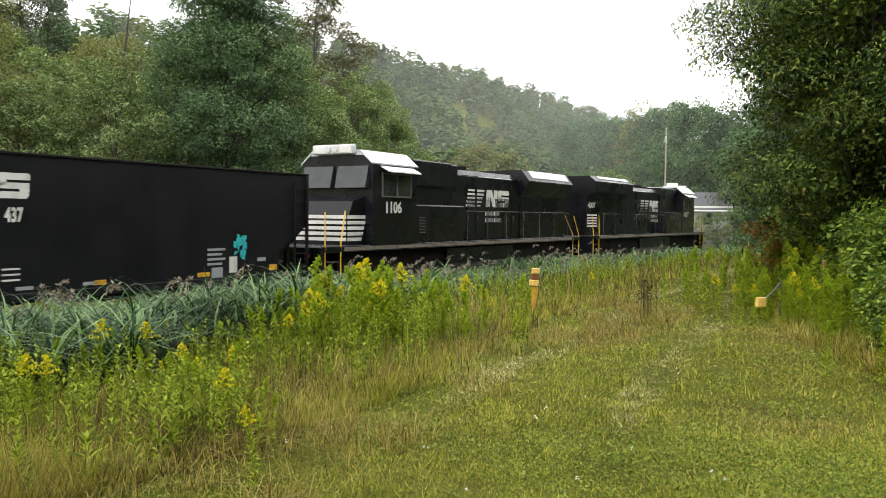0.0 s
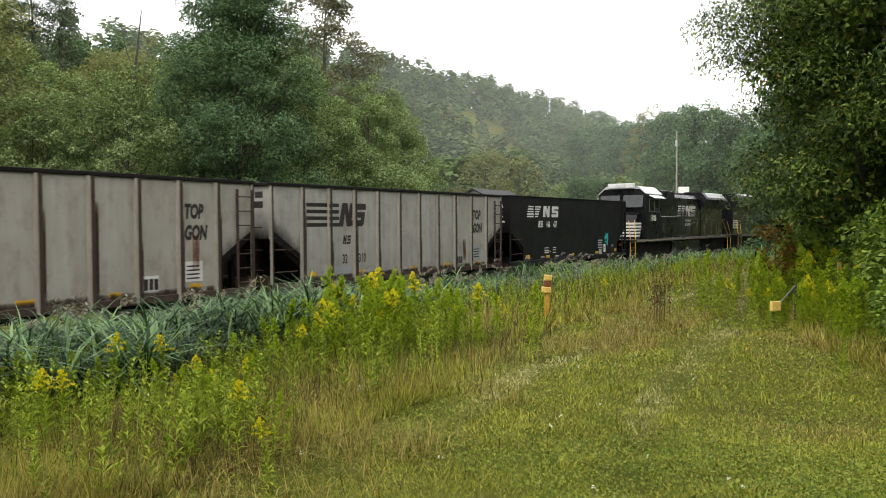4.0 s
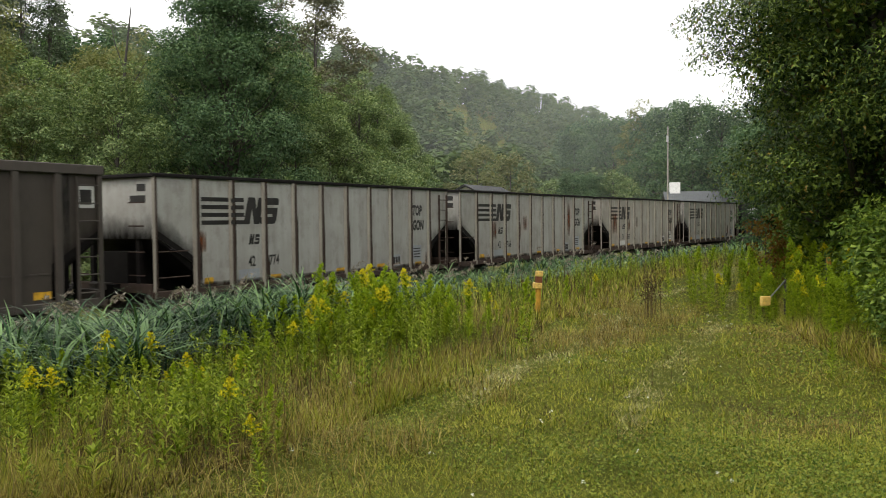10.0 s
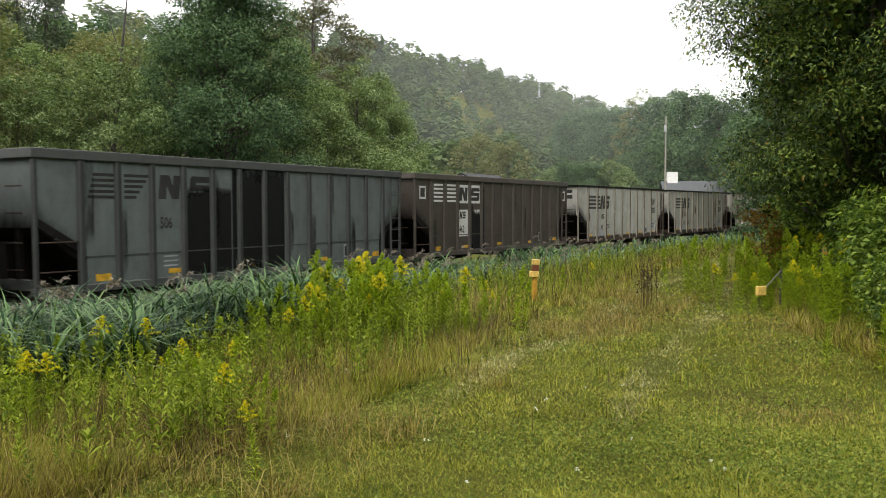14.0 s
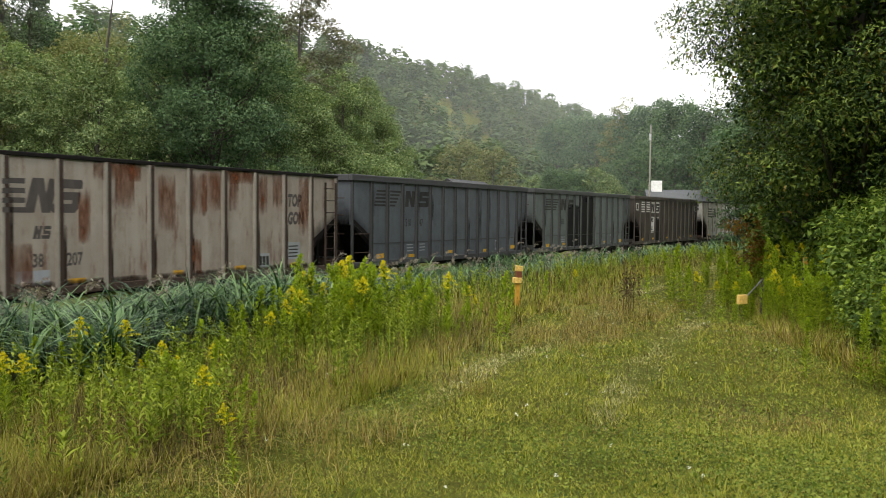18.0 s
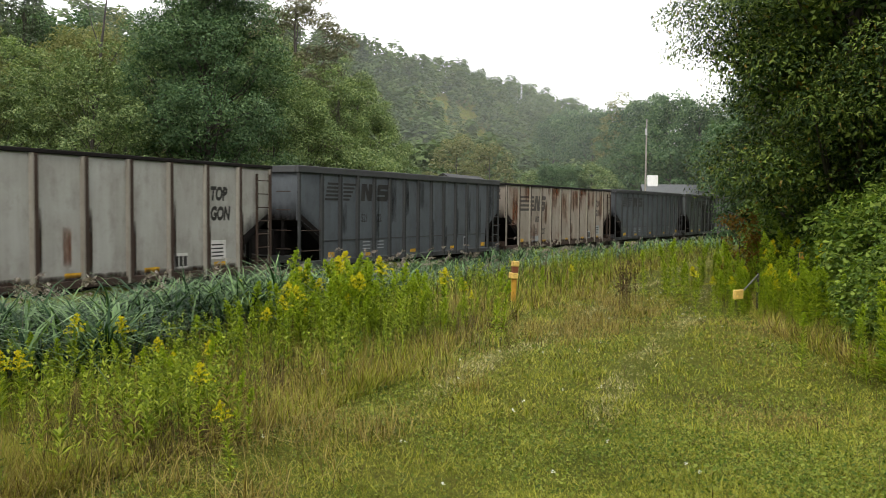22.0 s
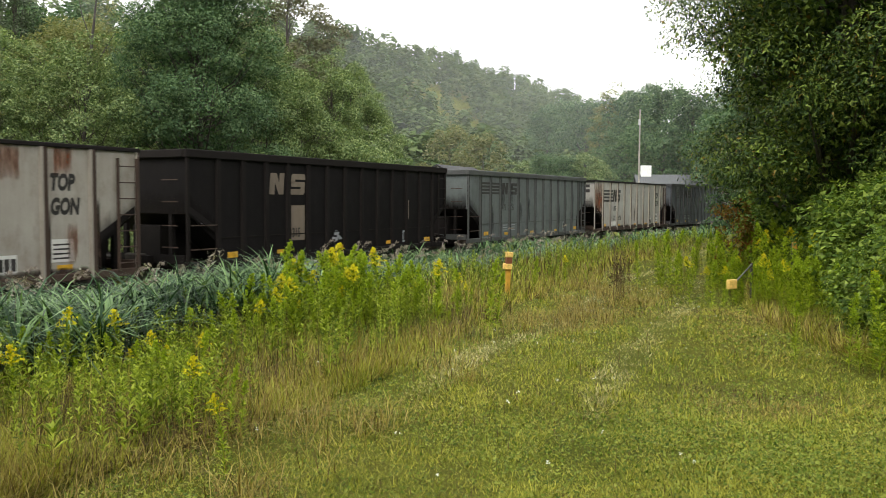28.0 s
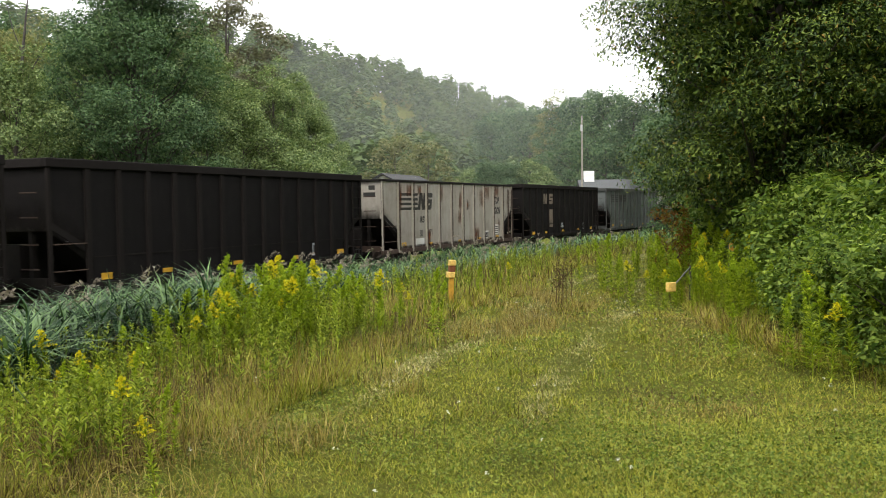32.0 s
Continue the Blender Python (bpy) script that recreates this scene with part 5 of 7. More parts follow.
def dead_weeds():
    """The dark seed stalks on the path's edge."""
    rng = np.random.default_rng(91)
    for mil, dist, n in ((362, 13.6, 14), (372, 14.2, 7)):
        x, y = polar(mil, dist)
        P = np.stack([x + rng.normal(size=n) * 0.08, y + rng.normal(size=n) * 0.08, np.full(n, ground_z(x, y))], 1)
        L = rng.uniform(0.45, 0.85, n)
        st = ribbon_mesh(P, rng.uniform(0, 6.28, n), L, rng.random(n) * 0.12, np.full(n, 0.010), 2)
        tops = np.repeat(P, 16, 0)
        u = np.tile(np.linspace(0.45, 1.0, 16), n)
        tops[:, 2] += u * np.repeat(L, 16)
        tops += rng.normal(size=tops.shape) * 0.012
        lf = leaf_quads(tops, 0.03 + 0.02 * rng.random(len(tops)), rng, 0.2, 0.6)
        ob = empty("dock_plant")
        tagged(part("stalk", np_mesh("stalks", *st, BROWN_WEED), None, ob), kind="stuff")
        tagged(part("seed_head", np_mesh("seed_heads", *lf, BROWN_WEED), None, ob), kind="stuff")
        tagged(ob, "cluster of dark brown dried weed stalks", "weed", "dried weeds")


dead_weeds()


def utility_pole():
    x, y, z = stand(396, 96, 0.3)
    ob = empty("utility_pole", pose(x, y, z))
    me = np_mesh("pole", *tube([(0, 0, 0), (0, 0, 7), (0, 0, 13.4)], [0.11, 0.095, 0.075], 8))
    part("pole", me, POLE_WOOD, ob)
    bm = bm_new()
    rod(bm, (-0.09, -0.2, 11.6), (-0.09, -0.2, 12.3), 0.13, 8)
    part("transformer_can", bm, SIDING, ob)
    tagged(ob, "tall weathered wooden utility pole", "pole")


utility_pole()


def house(mil, dist, wide, deep, eave, ridge, turn, roof, wall, label, lift=0.0, chimney=False):
    x, y, z = stand(mil, dist, 0.2)
    ob = empty("house", pose(x, y, z + lift, 0, 0, turn))
    bm = bm_new()
    prism(bm, [(-deep / 2, -3.0), (deep / 2, -3.0), (deep / 2, eave), (0, ridge - 0.12), (-deep / 2, eave)], "x", -wide / 2, wide / 2)
    part("wall", bm, wall, ob)
    for side in (-1, 1):
        bm = bm_new()
        prism(bm, [(side * (deep / 2 + 0.4), eave - 0.35), (side * (deep / 2 + 0.4), eave - 0.2), (0, ridge + 0.1), (0, ridge - 0.06)][::side], "x", -wide / 2 - 0.4, wide / 2 + 0.4)
        part("roof", bm, roof, ob)
    bm = bm_new()
    box(bm, -wide / 2 - 0.4, wide / 2 + 0.4, -deep / 2 - 0.52, -deep / 2 - 0.41, eave - 0.42, eave - 0.24)
    part("gutter", bm, WHITE_PAINT, ob)
    for k in range(3):
        w = part("window", bm_box(-wide * 0.32 + k * wide * 0.32 - 0.5, -wide * 0.32 + k * wide * 0.32 + 0.5, -deep / 2 - 0.03, -deep / 2 + 0.02, eave - 1.9, eave - 0.7), WINDOW, ob)
        part("frame", bm_box(-wide * 0.32 + k * wide * 0.32 - 0.6, -wide * 0.32 + k * wide * 0.32 + 0.6, -deep / 2 - 0.05, -deep / 2 - 0.02, eave - 2.0, eave - 1.9), WHITE_PAINT, w)
    if chimney:
        part("chimney", bm_box(-wide * 0.40 - 0.6, -wide * 0.40 + 0.6, -0.6, 0.6, ridge - 1.2, ridge + 1.15), WHITE_PAINT, ob, "broad white painted chimney")
    tagged(ob, label, "house")
    return ob


def bm_box(*a):
    bm = bm_new()
    box(bm, *a)
    return bm


house(70, 92, 8, 9, 3.3, 5.4, 60, DARK_ROOF, SIDING, "low house with a dark shingled gable roof", 1.0)
house(464, 100, 9, 9, 2.6, 4.4, -10, SLATE_ROOF, SIDING, "low house with a grey roof and white chimney", 1.7, True)
house(-192, 42.5, 2.4, 4, 3.35, 3.9, -20, PALE_ROOF, SIDING, "small low shed with a white eave among trees", 0.0)


def snag():
    x, y, z = stand(-585, 40, 0.2)
    ob = empty("dead_tree", pose(x, y, z))
    me = np_mesh("trunk", *join([tube([(0, 0, 0), (0.15, 0, 5), (0.7, 0, 10.5), (1.0, 0, 13)], [0.12, 0.1, 0.06, 0.02], 6),
                                 tube([(0.5, 0, 8.5), (1.2, 0.2, 9.8), (1.7, 0.2, 10.6)], [0.04, 0.03, 0.01], 5), tube([(0.65, 0, 10), (0.2, 0.1, 11.2), (0.0, 0.1, 12.2)], [0.03, 0.02, 0.01], 5)]))
    part("trunk", me, DEAD_WOOD, ob)
    tagged(ob, "bare dead tree trunk standing among leafy trees", "tree")


snag()

# ---- the train ----
def text_mesh(words, tall, bold=0.0, shear=0.0, squeeze=1.0):
    """Flat lettering with the built-in font, in the plane x = 0, reading along +y with z up."""
    cu = bpy.data.curves.new("lettering", "FONT")
    cu.body, cu.size, cu.offset, cu.shear, cu.resolution_u = words, tall * 1.38, bold, shear, 3
    cu.align_x, cu.align_y = "LEFT", "BOTTOM_BASELINE"
    ob = new("lettering", cu)
    me = bpy.data.meshes.new_from_object(ob.evaluated_get(bpy.context.evaluated_depsgraph_get()))
    bpy.data.objects.remove(ob)
    bpy.data.curves.remove(cu)
    co = np.empty(len(me.vertices) * 3, np.float32)
    me.vertices.foreach_get("co", co)
    co = co.reshape(-1, 3)
    out = np.stack([co[:, 2] * 0, co[:, 0] * squeeze, co[:, 1]], 1).astype(np.float32)
    me.vertices.foreach_set("co", out.ravel())
    me.update()
    return me


def plate(bm, x, y0, y1, z0, z1):
    bm.faces.new([bm.verts.new(p) for p in ((x, y0, z0), (x, y1, z0), (x, y1, z1), (x, y0, z1))])


def poly(bm, x, pts):
    bm.faces.new([bm.verts.new((x, p[0], p[1])) for p in pts])


def emblem(bm, x, y, z, w, h, bars, gap=0.0, slant=0.0, taper=False):
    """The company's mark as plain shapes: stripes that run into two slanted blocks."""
    n = 5 if taper else 4
    for i in range(n):
        z0 = z + h * i / (n - 0.35)
        z1 = z0 + h / (n - 0.35) * 0.55
        if taper:                       # two groups of stripes, cut on a slant
            a = y + 0.16 * w * (i / n) * 0.35
            plate(bm, x, a, y + bars * 0.43, z0, z1)
            plate(bm, x, y + bars * 0.53, y + bars * (0.72 + 0.26 * i / n), z0, z1)
        else:
            plate(bm, x, y, y + bars, z0, z1)
    plain = len(bm.verts)
    k = (w - bars) * 0.5
    ny = y + bars + gap * 0.5
    t = k * 0.33
    poly(bm, x, [(ny - 0.02, z), (ny + t, z), (ny + t + 0.05, z + h), (ny + 0.05, z + h)])
    poly(bm, x + 0.001, [(ny + t * 0.6, z + h), (ny + t * 1.5, z + h), (ny + k * 0.86, z), (ny + k * 0.86 - t * 0.8, z)])
    poly(bm, x, [(ny + k - t - 0.05, z), (ny + k - 0.05, z), (ny + k + 0.02, z + h), (ny + k - t + 0.02, z + h)])
    sy = ny + k + gap
    e = k * 1.04
    b = h * 0.27
    r = h * 0.13
    poly(bm, x, [(sy + 0.03, z + h - b), (sy + e, z + h - b), (sy + e, z + h - r * 0.6), (sy + e - r * 0.6, z + h), (sy + 0.03 + r, z + h), (sy + 0.03, z + h - r)])
    plate(bm, x, sy + 0.02, sy + t, z + h * 0.5, z + h - b)
    plate(bm, x, sy + 0.02, sy + e - 0.02, z + h * 0.38, z + h * 0.62)
    plate(bm, x, sy + e - t, sy + e - 0.02, z + b, z + h * 0.38)
    poly(bm, x, [(sy - 0.03, z + r * 0.6), (sy - 0.03 + r * 0.6, z), (sy + e - 0.03 - r, z), (sy + e - 0.03, z + r), (sy + e - 0.03, z + b), (sy - 0.03, z + b)])
    for v in list(bm.verts)[plain:]:
        v.co.y += slant * (v.co.z - z)


def wheelset(parent, y):
    bm = bm_new()
    rod(bm, (-0.95, 0, 0), (0.95, 0, 0), 0.08, 8)
    for side in (-1, 1):
        for x0, x1, r in ((0.67, 0.70, 0.49), (0.70, 0.83, 0.46), (0.80, 0.93, 0.13)):
            rod(bm, (side * x0, 0, 0), (side * x1, 0, 0), r, 20)
        for i in range(6):              # spokes of dirt that show the turning
            a = i * math.pi / 3
            rod(bm, (side * 0.835, 0.15 * math.cos(a), 0.15 * math.sin(a)), (side * 0.835, 0.36 * math.cos(a), 0.36 * math.sin(a)), 0.022, 4)
    ob = part("wheelset", bm, TREAD, parent)
    ob.matrix_basis = pose(0, y, 0.46)
    WHEELS.append(ob)
    return ob


WHEELS = []
TRUCK_MESHES = {}


def truck(parent, y, axles=(-0.88, 0.88), reach=1.35, rise=0.55):
    ob = empty("truck", pose(0, y, 0))
    ob.parent = parent
    key = len(axles)
    if key not in TRUCK_MESHES:
        bm = bm_new()
        for side in (-1, 1):
            x0, x1 = sorted((side * 0.97, side * 1.12))
            prism(bm, [(-reach, 0.40), (-reach, 0.62), (-reach * 0.5, 0.82), (reach * 0.5, 0.82), (reach, 0.62), (reach, 0.40), (reach * 0.45, 0.24), (-reach * 0.45, 0.24)], "x", x0, x1)
            for a in axles:
                box(bm, *sorted((side * 1.12, side * 1.22)), a - 0.15, a + 0.15, 0.33, 0.62, 0.02)
            for k in range(4):
                rod(bm, (side * 1.15, -0.24 + 0.16 * k, 0.3), (side * 1.15, -0.24 + 0.16 * k, 0.68), 0.06, 8)
        box(bm, -1.0, 1.0, -0.25, 0.25, 0.45, 0.85, 0.03)
        me = bpy.data.meshes.new("side_frame")
        bm.to_mesh(me)
        bm.free()
        TRUCK_MESHES[key] = me
    part("side_frame", TRUCK_MESHES[key], TRUCK, ob)
    for a in axles:
        wheelset(ob, a)
    return ob


def shared(key, make):
    if key not in TRUCK_MESHES:
        bm = bm_new()
        make(bm)
        me = bpy.data.meshes.new(key)
        bm.to_mesh(me)
        bm.free()
        TRUCK_MESHES[key] = me
    return TRUCK_MESHES[key]


HALF, TOPZ, SILLZ, LIFT = 1.52, 3.46, 1.05, 0.16


def car_body(bm, top, ends=7.1, cut=5.78):
    """Open hopper body: side sheets with slanted cuts at the ends, end walls, inner floor and slope sheets, thickness all round."""
    for side in (-1, 1):
        xa, xb = sorted((side * HALF, side * (HALF - 0.03)))
        prism(bm, [(-ends + 0.04, top), (ends - 0.04, top), (ends - 0.04, 2.27), (cut, 1.68), (cut, SILLZ + 0.1), (-cut, SILLZ + 0.1), (-cut, 1.68), (-ends + 0.04, 2.27)], "x", xa, xb)
    for end in (-1, 1):
        ya, yb = sorted((end * (ends - 0.10), end * (ends - 0.14)))
        box(bm, -HALF + 0.04, HALF - 0.04, ya, yb, 2.2, top - 0.02)


def slope_sheets(bm, ends=7.1):
    for end in (-1, 1):
        prism(bm, [(end * (ends - 0.12), 2.25), (end * (ends - 0.12), 2.19), (end * 4.9, 0.95), (end * 4.9, 1.01)], "x", -HALF + 0.06, HALF - 0.06)
    box(bm, -HALF + 0.05, HALF - 0.05, -5.0, 5.0, 0.95, 1.02)


def top_frame(bm, top, tall, lip):
    for side in (-1, 1):
        box(bm, *sorted((side * (HALF - 0.06), side * (HALF + lip))), -7.12, 7.12, top - tall, top, 0.012)
    for end in (-1, 1):
        box(bm, -HALF + 0.07, HALF - 0.07, *sorted((end * 6.95, end * 7.12)), top - tall, top - 0.004, 0.012)


def side_sill(bm):
    for side in (-1, 1):
        box(bm, *sorted((side * (HALF - 0.05), side * (HALF + 0.05))), -7.1, 7.1, SILLZ, SILLZ + 0.14, 0.012)
    for end in (-1, 1):
        box(bm, -HALF + 0.06, HALF - 0.06, *sorted((end * 6.96, end * 7.1)), SILLZ - 0.1, SILLZ + 0.12, 0.012)


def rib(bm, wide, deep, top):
    """One outside stake for the +x side: a hat section whose far flank is coloured dark for shade and rust."""
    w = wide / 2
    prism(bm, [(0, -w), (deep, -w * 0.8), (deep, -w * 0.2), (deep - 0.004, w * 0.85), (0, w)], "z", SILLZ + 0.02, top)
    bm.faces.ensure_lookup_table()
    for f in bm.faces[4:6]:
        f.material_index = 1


def ladder(bm, y0, y1, z0, z1, x, rungs):
    for y in (y0, y1):
        box(bm, x, x + 0.05, y - 0.025, y + 0.025, z0, z1)
    for i in range(rungs):
        z = z0 + (z1 - z0) * (i + 0.5) / rungs
        rod(bm, (x + 0.04, y0, z), (x + 0.04, y1, z), 0.012, 5)


def grab(bm, x, y0, y1, z):
    rod(bm, (x + 0.07, y0, z), (x + 0.07, y1, z), 0.013, 5)
    for y in (y0, y1):
        rod(bm, (x, y, z), (x + 0.07, y, z), 0.012, 5)


def coupler(bm, end):
    box(bm, -0.10, 0.10, *sorted((end * 7.1, end * 7.52)), 0.80, 0.98, 0.02)
    box(bm, -0.17, 0.17, *sorted((end * 7.46, end * 7.62)), 0.74, 1.02, 0.04)


def pieces(name, bm, mat, car, label="", m=None):
    """Each flat shape of a bmesh as a part of its own."""
    for f in bm.faces:
        one = bmesh.new()
        one.faces.new([one.verts.new(v.co) for v in f.verts])
        part(name, one, mat, car, label, m)
    bm.free()


def label_part(car, name, me, mat, x, y, z, label=""):
    return part(name, me, mat, car, label, pose(x, y, z))


def gondola(kind, paint, rib_paint, label, mark, number=None, lettered=True, style="run"):
    """kind: 'ten' (ten wide-spaced stakes), 'thirteen' (closer stakes, deeper top), 'smooth' (no stakes outside)."""
    top = {"ten": TOPZ, "thirteen": TOPZ + 0.07, "smooth": TOPZ + 0.02}[kind]
    car = empty("gondola_car")
    tagged(car, label, "railway car", "cars of the coal train")
    part("body", shared("body_" + kind, lambda bm: car_body(bm, top)), None, car)
    me = car.children[-1].data.copy()
    me.materials.clear()
    me.materials.append(paint)
    me.materials.append(SOOT_AND_SHADE)
    for f in me.polygons:                # inner faces and cut edges are black, the openings' shade put into their colour
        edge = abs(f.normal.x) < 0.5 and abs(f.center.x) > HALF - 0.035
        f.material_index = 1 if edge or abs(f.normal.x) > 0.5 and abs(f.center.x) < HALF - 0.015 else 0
    car.children[-1].data = me
    part("slope_sheet", shared("slope_sheet", slope_sheets), SOOT_AND_SHADE, car, "soot-black inner hopper sheets")
    part("centre_sill", shared("centre_sill", lambda bm: box(bm, -0.35, 0.35, -7.3, 7.3, 0.70, 0.94)), SOOT_AND_SHADE, car)
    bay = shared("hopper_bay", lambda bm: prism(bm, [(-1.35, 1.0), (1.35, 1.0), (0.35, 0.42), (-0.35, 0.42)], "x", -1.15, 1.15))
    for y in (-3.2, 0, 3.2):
        part("hopper_bay", bay, SOOT_AND_SHADE, car, "", pose(0, y, 0))
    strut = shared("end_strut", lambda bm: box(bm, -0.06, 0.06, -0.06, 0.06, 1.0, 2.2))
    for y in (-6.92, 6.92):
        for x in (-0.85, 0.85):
            part("end_strut", strut, SOOT_AND_SHADE, car, "", pose(x, y, 0))
    tall, lip = {"ten": (0.075, 0.05), "thirteen": (0.17, 0.07), "smooth": (0.05, 0.03)}[kind]
    chord = SOOT_AND_SHADE if kind != "thirteen" else rib_paint
    rim_me = shared("top_rim_" + kind, lambda bm: top_frame(bm, top, tall, lip)).copy()
    rim_me.materials.clear()
    part("top_rim", rim_me, chord, car)
    sill = shared("sill", side_sill).copy()
    sill.materials.clear()
    part("side_sill", sill, {"ten": RIB_SHADE, "thirteen": rib_paint, "smooth": paint}[kind], car)
    ys = {"ten": [-5.72 + 1.27 * k for k in range(10)], "thirteen": [-5.92 + 0.99 * k for k in range(13)], "smooth": []}[kind]
    wide, deep = (0.20, 0.065) if kind == "ten" else (0.18, 0.065)
    if ys:
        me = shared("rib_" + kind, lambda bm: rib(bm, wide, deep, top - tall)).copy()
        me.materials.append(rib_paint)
        # the far flank's shade is painted in a darker colour
        flank_paint = RIB_SHADE if kind == "ten" else FLANK_GREY if "grey" in label else rib_paint
        me.materials.append(flank_paint)
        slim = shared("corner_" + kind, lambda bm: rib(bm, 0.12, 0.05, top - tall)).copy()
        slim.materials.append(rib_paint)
        slim.materials.append(flank_paint)
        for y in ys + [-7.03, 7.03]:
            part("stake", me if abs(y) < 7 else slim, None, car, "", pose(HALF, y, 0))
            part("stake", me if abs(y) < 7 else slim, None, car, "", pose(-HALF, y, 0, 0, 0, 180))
    else:
        me = shared("post_smooth", lambda bm: box(bm, 0, 0.06, -0.06, 0.06, SILLZ, top - 0.05, 0.01)).copy()
        me.materials.clear()
        me.materials.append(paint)
        for y in (-7.03, 7.03):
            part("corner_post", me, None, car, "", pose(HALF - 0.02, y, 0))
            part("corner_post", me, None, car, "", pose(-HALF - 0.04, y, 0))
    rl = shared("ladder_" + kind, lambda bm: ladder(bm, 6.42, 6.98, SILLZ + 0.1, top - 0.2, HALF + 0.03, 7)).copy()
    rl.materials.clear()
    part("ladder", rl, RIB_SHADE if kind == "ten" else rib_paint, car)

    def iron(key, make):
        gm = shared(key, make).copy()
        gm.materials.clear()
        part("grab_iron", gm, RIB_SHADE, car)
    for z in (1.45, 1.95):
        iron("side_iron%d" % (z * 100), lambda bm: grab(bm, HALF, -6.92, -6.02, z))
    for z in (1.5, 1.95, 2.45, 2.9):
        for a, b in ((-1.25, -0.75), (0.75, 1.3)):
            iron("end_iron%d%d" % (z * 100, a * 100), lambda bm: rod(bm, (a, -7.15, z), (b, -7.15, z), 0.013, 5))
    # added black plates and boxes that stand in for the dark inside the openings
    part("end_bulkhead", shared("end_bulkhead", lambda bm: box(bm, -1.40, 1.40, -0.03, 0.03, 1.0, 1.75)), SOOT_AND_SHADE, car, "", pose(0, 5.03, 0))
    part("end_bulkhead", shared("end_bulkhead", None), SOOT_AND_SHADE, car, "", pose(0, -5.03, 0))
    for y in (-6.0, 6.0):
        part("end_web", shared("end_web", lambda bm: box(bm, -0.5, 0.5, -1.0, 1.0, 0.995, 1.95)), SOOT_AND_SHADE, car, "", pose(0, y, 0))
    for end in (-1, 1):
        part("coupler", shared("coupler%d" % end, lambda bm: coupler(bm, end)), TRUCK, car)
        truck(car, end * 5.35).location.z = -LIFT
    # soot round the end openings
    if kind != "smooth":
        for end in (-1, 1):
            bm = bm_new()
            poly(bm, HALF + 0.003, [(end * 5.82, 1.70), (end * 7.0, 2.25), (end * 7.0, 3.2), (end * 5.82, 2.75)][::end])
            part("soot_halo", bm, SOOT_FADE, car, "soot fading upwards over the slanted opening")
            bm = bm_new()
            poly(bm, HALF + 0.004, [(end * 5.79, 1.685), (end * 7.03, 2.26), (end * 7.03, 2.40), (end * 5.79, 1.83)][::end])
            part("opening_edge", bm, SOOT_AND_SHADE, car, "black sooty edge of the opening")
        bm = bm_new()
        bm.faces.new([bm.verts.new(p) for p in ((-1.3, -7.006, 2.2), (1.4, -7.006, 2.2), (1.4, -7.006, 3.15), (-1.3, -7.006, 3.15))])
        part("soot_smear", bm, SOOT_FADE, car, "soot smear on the end wall")
    # paint marks on the near side
    x = HALF + 0.004
    if style == "run":            # stripes run into the blocks
        bm = bm_new()
        emblem(bm, x, -5.52, 2.46, 2.86, 0.58, 1.55, -0.02, 0.22)
        face = HALF + deep + 0.004
        for i in range(4):
            z0 = 2.46 + 0.56 * i / 3.65
            plate(bm, face, -4.53, -4.38, z0, z0 + 0.56 / 3.65 * 0.55)
        pieces("emblem_shape", bm, mark, car, "black stripes running into slanted blocks")
    elif style in ("spread", "white"):     # two stripe groups and two blocks between the stakes
        bm = bm_new()
        if style == "white":
            emblem(bm, x, -5.40, 2.73, 3.02, 0.41, 1.55, 0.2, taper=True)
        else:
            emblem(bm, x, -5.72, 2.70, 3.21, 0.46, 1.85, 0.30, taper=True)
        pieces("emblem_shape", bm, mark, car, "striped mark with two blocks")
    elif style == "split":
        bm = bm_new()
        for y0 in (-5.75, -4.75):
            for i in range(4):
                plate(bm, x, y0, y0 + 0.78, 2.72 + 0.115 * i, 2.79 + 0.115 * i)
        emblem(bm, x, -3.95, 2.72, 1.38, 0.42, 0.02, 0.30)
        pieces("emblem_shape", bm, mark, car, "striped mark with two blocks")
    if number:
        a, b = number
        zz, hh = (1.55, 0.24) if kind == "ten" else (2.14, 0.23)
        ya, yb = (-3.82, -2.98) if kind == "ten" else (-3.70, -2.72)
        if kind == "ten":
            bm = bm_new()
            emblem(bm, x, -3.80, 2.02, 0.40, 0.22, 0.0, 0.02)
            pieces("reporting_mark", bm, mark, car)
        label_part(car, "number", text_mesh(a, hh, 0.008, 0, 0.82), mark, x, ya, zz)
        label_part(car, "number", text_mesh(b, hh, 0.008, 0, 0.82), mark, x, yb, zz)
    if lettered:
        for words, z in (("TOP", 2.66), ("GON", 2.24)):
            label_part(car, "lettering", text_mesh(words, 0.29, 0.022, 0.18, 0.80), mark, x, 4.60, z)
    # reflectors and small notices along the sill
    rng = random.Random(label)
    refl = bm_new()
    for y in ((-5.45, -2.95, 0.1, 2.35, 4.75) if kind == "ten" else (-5.55, -3.45, -0.5, 2.6, 5.35)):
        w = rng.uniform(0.30, 0.5)
        z = SILLZ + rng.uniform(0.17, 0.22)
        plate(refl, x, y, y + w, z, z + (0.09 if abs(y) < 5.2 else 0.13))
    pieces("reflector", refl, MARK_YELLOW, car, "yellow reflective sill patches")
    if kind == "ten":
        bm = bm_new()
        plate(bm, x, -4.2, -3.4, SILLZ + 0.18, SILLZ + 0.44)
        plate(bm, x, 3.28, 3.78, SILLZ + 0.2, SILLZ + 0.52)
        plate(bm, x, 4.6, 5.2, SILLZ + 0.35, SILLZ + 0.75)
